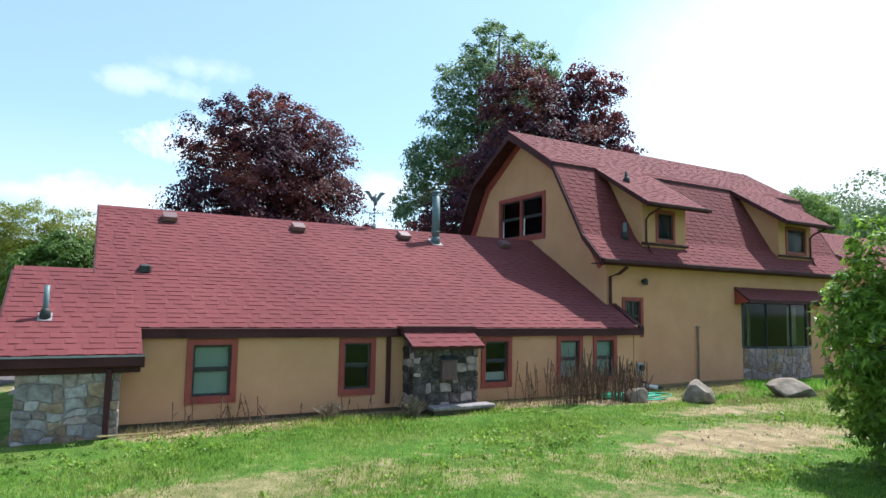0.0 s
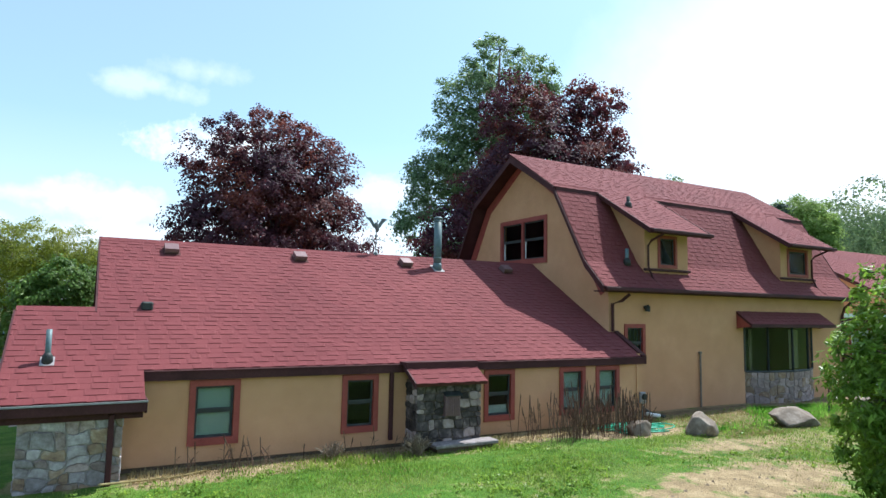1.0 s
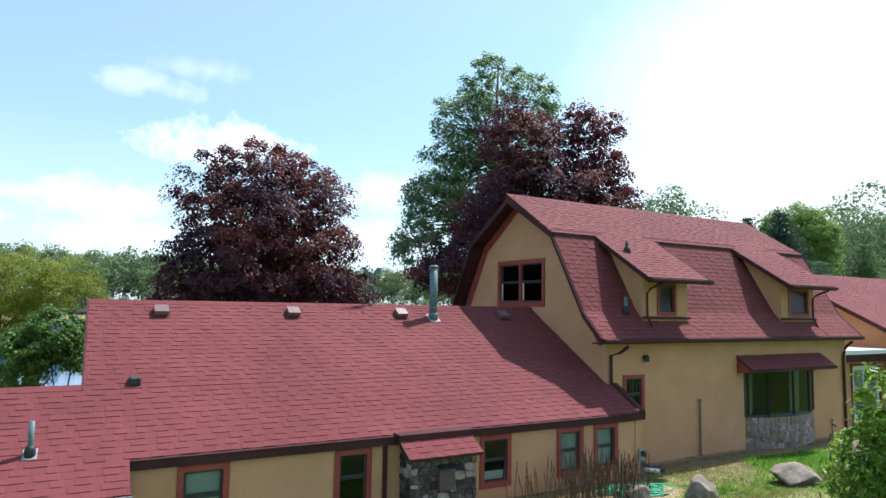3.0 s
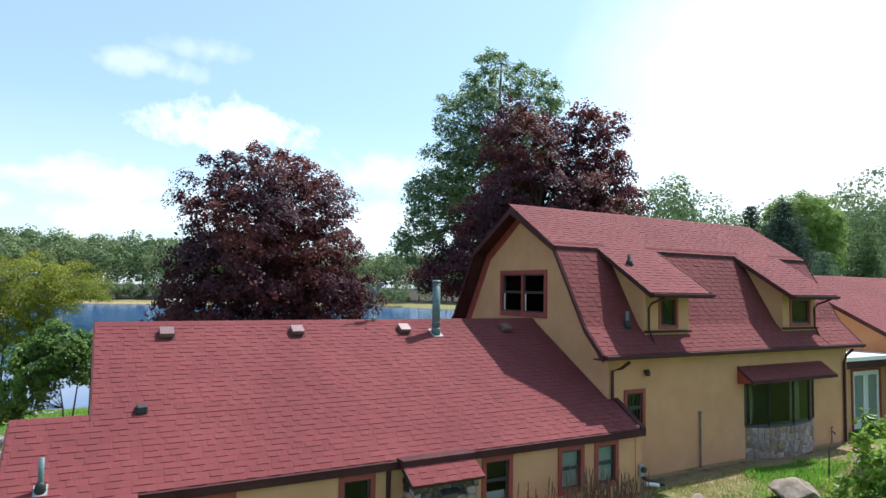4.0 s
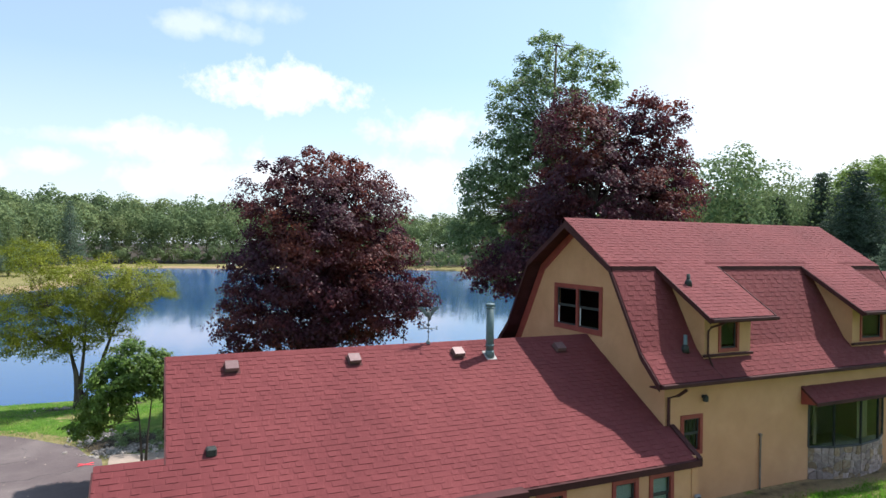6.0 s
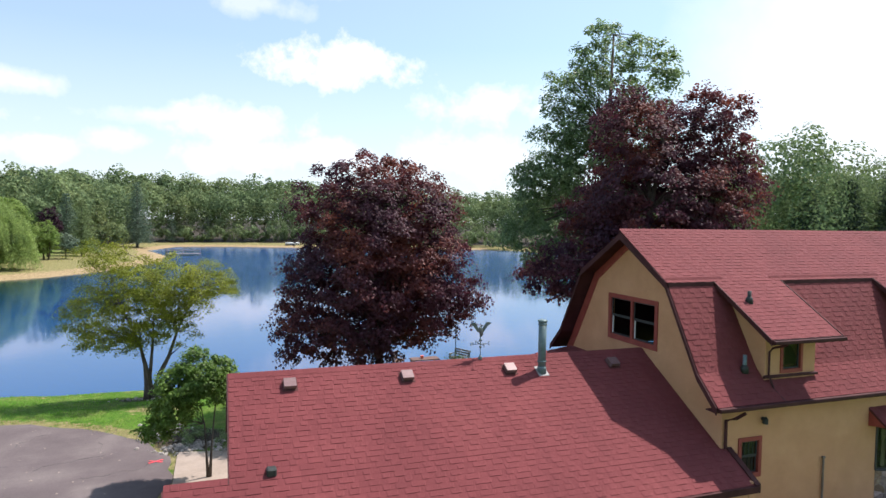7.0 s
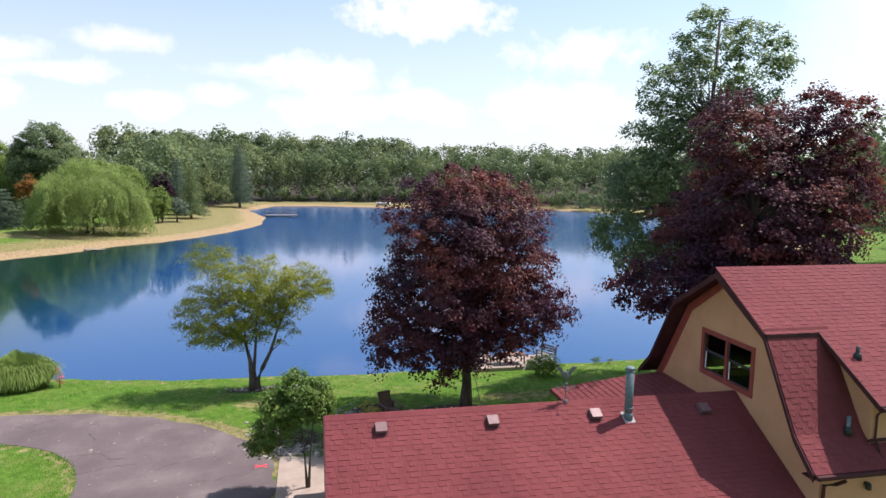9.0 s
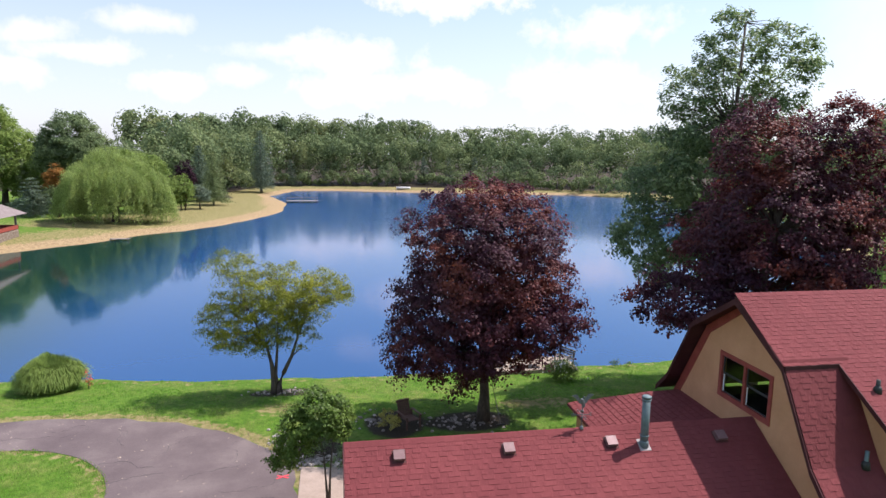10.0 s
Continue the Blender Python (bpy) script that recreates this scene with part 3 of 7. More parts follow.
build_drive()
bm = prism([(-1.3, 13.0, -0.35), (0.3, 13.0, -0.35), (0.3, 21.6, -0.35), (-1.35, 21.9, -0.35)], (0, 0, 0.12))
tagged(part("pavement", bm, M_CONCRETE), "pale pinkish concrete path beside the house", "path", kind="structure")

# ---- house ----
house = tagged(empty("house", (11.63, 11.9, -0.3)), "tan stucco barn-style house with red shingle roofs", "house")


def at_house(ob):
    """Parts are drawn in world places; this hangs one under the house without moving it."""
    ob.parent = house
    ob.matrix_parent_inverse = house.matrix_basis.inverted()
    return ob


def hpart(name, bm, mat, label="", smooth=False):
    return at_house(part(name, bm, mat, None, label, smooth))


EXPOSE = 0.145
TEETH, GAPS = (0.17, 0.24, 0.33), (0.09, 0.14, 0.2)
TOOTH_THICK, GAP_THICK = 0.0135, 0.005


def tab_corners(w, thick):
    """One tab: a butt that swells from its worn corners to full thickness, thinning out upslope."""
    t, top, c = thick, EXPOSE + 0.02, min(0.035, w * 0.3)
    return [(0, 0, 0), (w, 0, 0), (0, 0, GAP_THICK), (c, 0, t), (w - c, 0, t), (w, 0, GAP_THICK), (0, top, 0.0025), (w, top, 0.0025)]


TAB_FACES = [(0, 1, 5), (0, 5, 2), (2, 5, 4), (2, 4, 3), (2, 3, 6), (3, 4, 7), (3, 7, 6), (4, 5, 7)]
TAB_MESHES = {}
for widths, thick in ((TEETH, TOOTH_THICK), (GAPS, GAP_THICK)):
    for w in widths:
        me = bpy.data.meshes.new("shingle")
        me.from_pydata(tab_corners(w, thick), [], TAB_FACES)
        me.materials.append(M_SHINGLE)
        TAB_MESHES[w] = me
LATE_SHINGLES = []


def roof_plane(label, O, V, rects, seed, near=None, thick=0.09):
    """A roof slope along x: its boarding, and courses of laminated shingles, thick teeth between thin gaps. O lies on the eave line; V is the way upslope.
    near: the stretch (u0, u1, v0, v1) whose shingles are pieces of their own."""
    U, V, O = Vector((1, 0, 0)), Vector(V).normalized(), Vector(O)
    N = U.cross(V)
    bm = bmesh.new()
    for u0, u1, v0, v1 in rects:
        add_prism(bm, [O + U * u + V * v - N * 0.004 for u, v in ((u0, v0), (u1, v0), (u1, v1), (u0, v1))], -N * thick)
    roof = hpart("roof", bm, M_DECKING, label)
    rng = random.Random(seed)
    verts, faces, count = [], [], 0
    for u0, u1, v0, v1 in rects:
        k0, k1 = math.ceil(v0 / EXPOSE - 0.2), math.ceil(v1 / EXPOSE)
        for k in range(k0, k1):
            v = max(k * EXPOSE, v0 - 0.015)
            u, i = u0 - rng.uniform(0, 0.3), k % 2
            while u < u1 - 0.012:
                tab = rng.choice(GAPS if i else TEETH)
                t = GAP_THICK if i else TOOTH_THICK
                a, e = max(u, u0), min(u + tab, u1)
                w = e - a
                if w > 0.012:
                    P = O + U * a + V * (v + rng.uniform(-0.002, 0.002)) + N * (0.001 * rng.random())
                    if near and w > tab - 1e-6 and near[0] <= u <= near[1] and near[2] <= v <= near[3] and count < 300:
                        count += 1
                        LATE_SHINGLES.append((roof, TAB_MESHES[tab], P, U, V, N))
                    else:
                        b = len(verts)
                        verts += [tuple(P + U * p + V * q + N * d) for p, q, d in tab_corners(w, t * rng.uniform(0.9, 1.15))]
                        faces += [tuple(b + j for j in f) for f in TAB_FACES]
                u += tab
                i = 1 - i
    ob = mesh_from("shingles", verts, faces, M_SHINGLE, roof)
    ob.matrix_parent_inverse = Matrix.Identity(4)
    tagged(ob, "courses of red asphalt shingles", kind="stuff")
    return roof


def ridge_caps(x0, x1, y, z, pitch):
    """Bent cap shingles along a ridge."""
    verts, faces = [], []
    rng = random.Random(int(x0 * 10))
    x = x0
    while x < x1:
        b, h = len(verts), 0.014 + 0.004 * rng.random()
        w = min(0.2, x1 - x + 0.03)
        for dx, up in ((0, h), (w, 0.008)):
            for s, dz in ((-0.13, -0.13 * pitch - 0.022), (-0.13, -0.13 * pitch), (0, 0.008), (0.13, -0.13 * pitch), (0.13, -0.13 * pitch - 0.022)):
                verts.append((x + dx, y + s, z + dz + up))
        faces += [(b + k, b + k + 5, b + k + 6, b + k + 1) for k in range(4)]
        x += 0.17
    ob = at_house(mesh_from("ridge_cap", verts, faces, M_SHINGLE))
    return tagged(ob, "red ridge cap shingles", kind="stuff")


def make_window(m, w, h, panes=1, casing=0.09, mat=None, blind=0.0, lattice=False, name="window", rails=True, low=0.0, liner=False):
    """A double-hung window in a painted casing. m puts its lower left corner on the wall's face, with -y outwards."""
    win = at_house(empty(name))
    win.matrix_basis = m
    c = casing
    bm = bmesh.new()
    add_frame(bm, (0, 0, w, h), (c, c * 1.15, w - c, h - c), -0.03, 0.07)
    part("casing", bm, mat or M_TRIM, win)
    span = (w - 2 * c) / panes
    for k in range(panes):
        x0, x1 = c + k * span, c + (k + 1) * span
        if k:
            part("mullion", boxes(((x0 - 0.05, -0.028, c * 1.15), (x0 + 0.05, 0.07, h - c)), bevel=0.003), mat or M_TRIM, win)
            x0 += 0.05
        if k < panes - 1:
            x1 -= 0.05
        z0, z1 = c * 1.15, h - c
        mid = z0 + (z1 - z0) * 0.52
        for (a, b, y) in ((z0, mid, 0.045), (mid, z1, 0.025)) if rails else ((z0, z1, 0.03),):
            r = 0.04
            bm = bmesh.new()
            add_frame(bm, (x0, a, x1, b), (x0 + r, a + r, x1 - r, b - r), y, y + 0.03)
            if liner and a == z0:
                part("jamb_liner", boxes(((x0 + r - 0.01, y - 0.012, a + 0.03), (x0 + r + 0.022, y + 0.01, b - r))), M_WHITE, win, "white window jamb liner")
            if lattice:
                for q in range(1, 4):
                    gx = x0 + (x1 - x0) * q / 4
                    part("glazing_bar", boxes(((gx - 0.008, y + 0.004, a + r), (gx + 0.008, y + 0.026, b - r))), M_SASH, win)
            part("sash", bm, M_SASH, win)
            g = part("pane", boxes(((x0 + r - 0.004, y + 0.012, a + r - 0.004), (x1 - r + 0.004, y + 0.017, b - r + 0.004))), M_GLASS, win)
            g.visible_shadow = False
        if blind:
            bz = z1 - (z1 - z0) * blind
            part("blind", boxes(((x0 + 0.02, 0.085, bz), (x1 - 0.02, 0.09, z1))), M_BLIND, win)
        if low:
            part("half_curtain", boxes(((x0 + 0.02, 0.085, z0), (x1 - 0.02, 0.09, z0 + (z1 - z0) * low))), M_CURTAIN, win)
    return win


def wall_y(name, x0, x1, z0, z1, y, thick, holes=(), label=""):
    """A wall along x with openings (x0, x1, z0, z1); y is its outer face."""
    zs = sorted({z0, z1, *[h[2] for h in holes], *[h[3] for h in holes]})
    xs = sorted({x0, x1, *[h[0] for h in holes], *[h[1] for h in holes]})
    bm = bmesh.new()
    for a, b in zip(zs, zs[1:]):
        for c, d in zip(xs, xs[1:]):
            if not any(h[0] < (c + d) / 2 < h[1] and h[2] < (a + b) / 2 < h[3] for h in holes):
                add_box(bm, (c, y, a), (d, y + thick, b))
    return hpart(name, bm, M_STUCCO, label)


def stone_facing(parent, O, U, w, h, seed, mats, rows=6, depth=0.028, wave=1.0):
    """Irregular fieldstones bedded on a wall face. O: lower left corner, U along the face, outwards is U x up."""
    U, Z, O = Vector(U).normalized(), Vector((0, 0, 1)), Vector(O)
    N = U.cross(Z)
    rng = random.Random(seed)
    hs = [rng.uniform(0.6, 1.4) for _ in range(rows)]
    tot = sum(hs)
    level = [0]
    for q in hs:
        level.append(level[-1] + q / tot * h)
    ph = [rng.uniform(0, 6.28) for _ in level]

    def line(j, u):
        if j == 0 or j == rows:
            return level[j]
        return level[j] + wave * h / rows * (0.24 * math.sin(u * 7.5 + ph[j]) + 0.14 * math.sin(u * 17 + 2 * ph[j]))

    for j in range(rows):
        u, slant = 0.0, 0.0
        while u < w - 0.03:
            sw = rng.uniform(0.75, 2.1) * h / rows
            e = min(u + sw, w)
            if w - e < 0.35 * h / rows:
                e = w
            ns = 0 if e >= w else rng.uniform(-0.3, 0.3) * h / rows
            g = 0.002
            ring = []
            for f in (0.06, 0.5, 0.94):
                q = u + g + (e - u - 2 * g) * f - slant * 0.5 * (1 - f) - ns * 0.5 * f
                ring.append((q, line(j, q) + g + (0.007 if f != 0.5 else 0)))
            ring.append((e - g, (line(j, e) + line(j + 1, e)) / 2))
            for f in (0.93, 0.5, 0.07):
                q = u + g + (e - u - 2 * g) * f + slant * 0.5 * (1 - f) + ns * 0.5 * f
                ring.append((q, line(j + 1, q) - g - (0.008 if f != 0.5 else 0)))
            ring.append((u + g, (line(j, u) + line(j + 1, u)) / 2))
            ring = [(min(max(a, 0.0), w), c) for a, c in ring]
            cu = sum(a for a, c in ring) / 8
            cz = sum(c for a, c in ring) / 8
            d = depth * rng.uniform(0.5, 1.25)
            bm = bmesh.new()
            lo = [bm.verts.new(O + U * a + Z * c) for a, c in ring]
            mi = [bm.verts.new(O + U * (cu + (a - cu) * 0.98) + Z * (cz + (c - cz) * 0.98) + N * d * 0.75) for a, c in ring]
            hi = [bm.verts.new(O + U * (cu + (a - cu) * 0.86) + Z * (cz + (c - cz) * 0.86) + N * d * rng.uniform(0.85, 1.1)) for a, c in ring]
            for A, B in ((lo, mi), (mi, hi)):
                for k in range(8):
                    bm.faces.new((A[k], A[(k + 1) % 8], B[(k + 1) % 8], B[k]))
            bm.faces.new(hi)
            st = part("stone", bm, rng.choices(mats, [5, 2, 2][:len(mats)])[0], parent)
            st.matrix_parent_inverse = Matrix.Identity(4)
            u, slant = e, ns


def under(ob, top):
    """Hang a part drawn in world places under a part of the house."""
    ob.parent = top
    ob.matrix_parent_inverse = top.matrix_world.inverted()
    return ob


# low wing: roof plane z = 1.415 + 0.595 (y - 10.95)
def wing_z(y):
    return 1.415 + 0.595 * (y - 10.95)


CW = math.cos(math.atan(0.595))
V_WING = (0, CW, CW * 0.595)
vy = lambda y: (y - 10.35) / CW
roof_plane("red shingle roof of the low wing", (0, 10.35, wing_z(10.35)), V_WING,
           [(-1.03, 0.85, 0, vy(10.95)), (-1.03, 11.9, vy(10.95), vy(11.85)), (-1.03, 11.62, vy(11.85), vy(12.47)), (0.16, 11.62, vy(12.47), vy(15.06))],
           3, near=(-1.1, 4.2, 0, 2.75))
ZR = wing_z(15.06)
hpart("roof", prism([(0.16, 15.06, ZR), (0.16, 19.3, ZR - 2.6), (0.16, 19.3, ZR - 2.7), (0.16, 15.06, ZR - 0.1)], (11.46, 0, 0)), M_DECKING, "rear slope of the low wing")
ridge_caps(0.16, 11.6, 15.06, ZR, 0.6)
# hipped porch roof behind the wing: one slope rises to the barn, a hip runs from its rear corner to the barn's eave
porch_z = lambda x: 1.98 + 0.381 * (x - 8.46)
HIP = [(8.46, 21.15), (11.0, 19.5), (11.66, 18.95)]
hip_y = lambda x: float(np.interp(x, [p[0] for p in HIP], [p[1] for p in HIP]))
roof_back = hpart("roof", prism([(8.46, 17.2, porch_z(8.46)), (11.66, 15.9, porch_z(11.66)), (11.66, 18.95, porch_z(11.66)), (11.0, 19.5, porch_z(11.0)), (8.46, 21.15, porch_z(8.46))], (0, 0, -0.1)), M_SHINGLE, "low red hipped porch roof at the back")
under(part("hip_slope", prism([(8.46, 21.15, porch_z(8.46)), (11.0, 19.5, porch_z(11.0)), (11.66, 18.95, porch_z(11.66)), (11.66, 21.15, porch_z(8.46))], (0, 0, -0.1)), M_SHINGLE), roof_back)
bm = bmesh.new()
for k in range(18):
    x = 8.46 + k * 0.178
    y1, y2 = hip_y(x) - 0.01, hip_y(x + 0.178) - 0.01
    y = 16.9 - 0.33 * k * 0.178
    while y < min(y1, y2) - 0.02:
        w = 0.32 if (k * 7 + int(y * 3)) % 3 else 0.22
        e1, e2 = min(y + w - 0.012, y1), min(y + w - 0.012, y2)
        add_prism(bm, [(x, y, porch_z(x) + 0.02), (x + 0.178, y, porch_z(x + 0.178) + 0.003), (x + 0.178, e2, porch_z(x + 0.178) + 0.003), (x, e1, porch_z(x) + 0.02)], (0, 0, 0.012))
        y += w
tagged(under(part("shingles", bm, M_SHINGLE), roof_back), "courses of red shingles", kind="stuff")
hpart("wall", boxes(((8.8, 16.9, -0.5), (11.6, 21.0, 1.87))), M_STUCCO, "tan wall of the rear porch")

WIN_WING = [(1.55, 2.36, 0.62), (4.18, 4.90, 0.0), (7.28, 8.05, 0.0), (9.28, 10.03, 0.8), (10.35, 11.08, 0.75)]
holes = [(a + 0.06, b - 0.06, 0.25, 1.2) for a, b, _ in WIN_WING]
wall_y("wall", 0.6, 11.72, -0.08, 1.34, 11.0, 0.18, holes, "tan stucco front wall of the low wing")
hpart("foundation", boxes(((0.62, 11.03, -0.6), (11.7, 11.2, -0.08))), M_FOUND, "stained concrete foundation")
for a, b, bl in WIN_WING:
    make_window(pose(a, 11.0, 0.18), b - a, 1.06, blind=0.97 if bl else 0, casing=0.1, low=0.24 if 7 < a < 8 else 0)
hpart("wall", prism([(0.3, 11.0, -0.5), (0.3, 11.0, 1.3), (0.3, 15.06, ZR - 0.14), (0.3, 19.1, 1.3), (0.3, 19.1, -0.5)], (0.16, 0, 0)), M_STUCCO, "tan end wall of the low wing")
hpart("wall", boxes(((0.3, 19.0, -0.5), (11.6, 19.15, 1.35))), M_STUCCO, "tan rear wall")
hpart("wall", boxes(((11.72, 11.0, -0.5), (11.86, 11.9, 1.5))), M_STUCCO, "tan end wall by the barn")
hpart("inner_wall", boxes(((0.5, 13.4, -0.5), (11.6, 13.5, 2.4))), M_ROOM, "dim room wall")
hpart("floor", boxes(((0.5, 11.2, -0.5), (11.6, 19.0, -0.02))), M_ROOM)
hpart("fascia", boxes(((0.85, 10.92, wing_z(10.95) - 0.16), (11.92, 10.955, wing_z(10.95) - 0.005))), M_FASCIA)
hpart("soffit", boxes(((0.85, 10.955, wing_z(10.95) - 0.15), (11.72, 11.02, wing_z(10.95) - 0.12))), M_FASCIA)
hpart("fascia", boxes(((-1.05, 10.3, wing_z(10.35) - 0.17), (0.88, 10.345, wing_z(10.35) - 0.01))), M_FASCIA)
hpart("drip_edge", boxes(((-1.05, 10.285, wing_z(10.35) - 0.035), (0.89, 10.302, wing_z(10.35) - 0.008))), M_DRIP, "pale metal drip edge")
hpart("drip_edge", boxes(((0.86, 10.905, wing_z(10.95) - 0.02), (11.92, 10.922, wing_z(10.95) - 0.004))), M_FASCIA, "dark metal drip edge")
hpart("fascia", boxes(((0.85, 10.345, wing_z(10.35) - 0.2), (0.885, 10.95, wing_z(10.35) + 0.0))), M_FASCIA)
for x, y0, y1 in ((-1.055, 10.33, 12.48), (0.13, 12.47, 15.08), (11.9, 10.94, 11.87)):
    hpart("rake_board", prism([(x, y0, wing_z(y0) - 0.15), (x, y1, wing_z(y1) - 0.15), (x, y1, wing_z(y1) + 0.012), (x, y0, wing_z(y0) + 0.012)], (0.028, 0, 0)), M_FASCIA)
hpart("rake_board", prism([(0.13, 15.08, ZR - 0.15), (0.13, 19.3, ZR - 2.75), (0.13, 19.3, ZR - 2.59), (0.13, 15.08, ZR + 0.012)], (0.028, 0, 0)), M_FASCIA)
hpart("rake_cap", prism([(11.79, 10.93, wing_z(10.93) + 0.005), (11.79, 11.87, wing_z(11.87) + 0.005), (11.79, 11.87, wing_z(11.87) + 0.055), (11.79, 10.93, wing_z(10.93) + 0.055)], (0.14, 0, 0)), M_FASCIA, "dark metal capping at the roof's end")
hpart("soffit", prism([(-1.0, 10.36, wing_z(10.36) - 0.13), (0.84, 10.36, wing_z(10.36) - 0.13), (0.84, 12.5, wing_z(12.5) - 0.13), (-1.0, 12.5, wing_z(12.5) - 0.13)], (0, 0, -0.02)), M_FASCIA)
hpart("fascia", boxes(((-1.03, 12.46, wing_z(12.47) - 0.16), (0.16, 12.49, wing_z(12.47) + 0.004))), M_FASCIA)

# stone pier under the low eave
pier = hpart("stone_wall", boxes(((-0.72, 10.5, -0.6), (0.56, 10.95, 0.86))), M_MORTAR, "rough fieldstone wall with pale mortar")
stone_facing(pier, (-0.74, 10.5, -0.36), (1, 0, 0), 1.32, 1.2, 4, [M_STONE, M_STONE_WARM, M_STONE_RUST], 8)
stone_facing(pier, (0.56, 10.47, -0.36), (0, 1, 0), 0.5, 1.2, 7, [M_STONE, M_STONE_WARM], 7)
stone_facing(pier, (-0.72, 10.95, -0.36), (0, -1, 0), 0.46, 1.2, 9, [M_STONE, M_STONE_WARM], 7)
hpart("beam", boxes(((-0.95, 10.44, 0.78), (0.84, 10.6, 0.9))), M_FASCIA)
hpart("downspout", boxes(((0.38, 10.40, -0.25), (0.46, 10.47, 0.85)), bevel=0.01), M_FASCIA)

# stone chimney foot with its small roof
foot = hpart("stone_wall", boxes(((5.5, 10.5, -0.5), (6.85, 11.0, 1.12))), M_FOUND, "soot-dark fieldstone chimney base")
stone_facing(foot, (5.46, 10.5, -0.12), (1, 0, 0), 1.42, 1.2, 12, [M_STONE_DARK, M_STONE_WARM, M_STONE_DARK], 8, 0.03, 0.45)
stone_facing(foot, (5.5, 11.0, -0.12), (0, -1, 0), 0.53, 1.2, 13, [M_STONE_DARK, M_STONE_WARM], 8, 0.03, 0.45)
SB = math.hypot(0.5, 0.29)
roof_plane("small red shingle roof", (5.36, 10.3, 1.10), (0, 0.5, 0.29), [(0, 1.56, 0, SB)], 21, thick=0.06)
hpart("flashing", boxes(((5.34, 10.7, 1.3), (6.94, 10.74, 1.462)), ((5.34, 10.74, 1.40), (6.94, 11.0, 1.462))), M_FASCIA, "dark metal upstand behind the small roof")
hpart("rake_board", prism([(5.335, 10.3, 1.02), (5.335, 10.82, 1.31), (5.335, 10.82, 1.41), (5.335, 10.3, 1.12)], (0.025, 0, 0)), M_FASCIA)
hpart("step", boxes(((5.7, 10.14, -0.07), (7.08, 10.48, 0.0)), bevel=0.015), M_STONE, "grey weathered concrete slab")
hpart("foundation", boxes(((5.76, 10.2, -0.4), (7.02, 10.48, -0.07))), M_FOUND)
hpart("downspout", boxes(((5.12, 10.93, 0.0), (5.2, 10.99, 1.25)), bevel=0.01), M_FASCIA)
hpart("corner_board", boxes(((11.64, 10.975, 0.0), (11.74, 11.0, 1.25))), M_STUCCO)

# barn
RIDGE = (15.6, 7.2)
FRONT = [(11.56, 3.13), (12.25, 3.81), (13.53, 5.97), RIDGE]
back_of = lambda y: 2 * RIDGE[0] - y
X0, X1 = 11.15, 22.7
CU = math.cos(math.atan(0.63))
V_UP = (0, CU, CU * 0.63)
vu = lambda y: (y - 11.5) / CU
D1, D2 = (12.72, 15.05), (18.76, 21.15)
roof_plane("upper slope of the red gambrel roof with two shed dormers", (0, 11.5, 4.71), V_UP,
           [(*D1, 0, vu(13.48)), (*D2, 0, vu(13.48)), (X0, X1, vu(13.48), vu(15.6))], 31, near=(11, 16.0, 0, 3.2))
LS = math.hypot(1.28, 2.16)
roof_plane("steep red shingle slope of the gambrel roof", (0, 12.25, 3.81), (0, 1.28, 2.16),
           [(X0 + 0.04, 13.08, 0, LS), (14.72, 19.08, 0, LS), (20.72, X1 - 0.04, 0, LS)], 32)
LF = math.hypot(0.69, 0.68)
roof_plane("flared foot of the gambrel roof", (0, 11.56, 3.13), (0, 0.69, 0.68), [(X0 + 0.04, X1 - 0.04, 0, LF)], 33)
ridge_caps(X0, X1, *RIDGE, 0.63)
for xa, xb in ((X0 + 0.03, 12.7), (15.07, 18.74), (21.17, X1 - 0.03)):
    hpart("drip_edge", boxes(((xa, 13.445, 5.83), (xb, 13.475, 5.945))), M_FASCIA, "dark metal drip edge between the roof slopes")
bm = bmesh.new()
for (ya, za), (yb, zb) in zip(FRONT, FRONT[1:]):
    add_prism(bm, [(X0, back_of(ya), za), (X0, back_of(yb), zb), (X0, back_of(yb), zb - 0.1), (X0, back_of(ya), za - 0.1)], (X1 - X0, 0, 0))
hpart("roof", bm, M_FASCIA, "rear slopes of the gambrel roof")
for x in (X0 - 0.02, X1):
    for side in (0, 1):
        bm = bmesh.new()
        for (ya, za), (yb, zb) in zip(FRONT, FRONT[1:]):
            f = back_of if side else (lambda q: q)
            add_prism(bm, [(x, f(ya), za - 0.17), (x, f(yb), zb - 0.17), (x, f(yb), zb + 0.012), (x, f(ya), za + 0.012)], (0.025, 0, 0))
        hpart("rake_board", bm, M_FASCIA)
hpart("soffit", boxes(((X0, 11.58, 3.0), (X1, 11.92, 3.03))), M_FASCIA)
hpart("gutter", boxes(((X0 + 0.04, 11.46, 3.02), (X1 + 0.02, 11.56, 3.125)), bevel=0.015), M_FASCIA, "dark brown gutter")

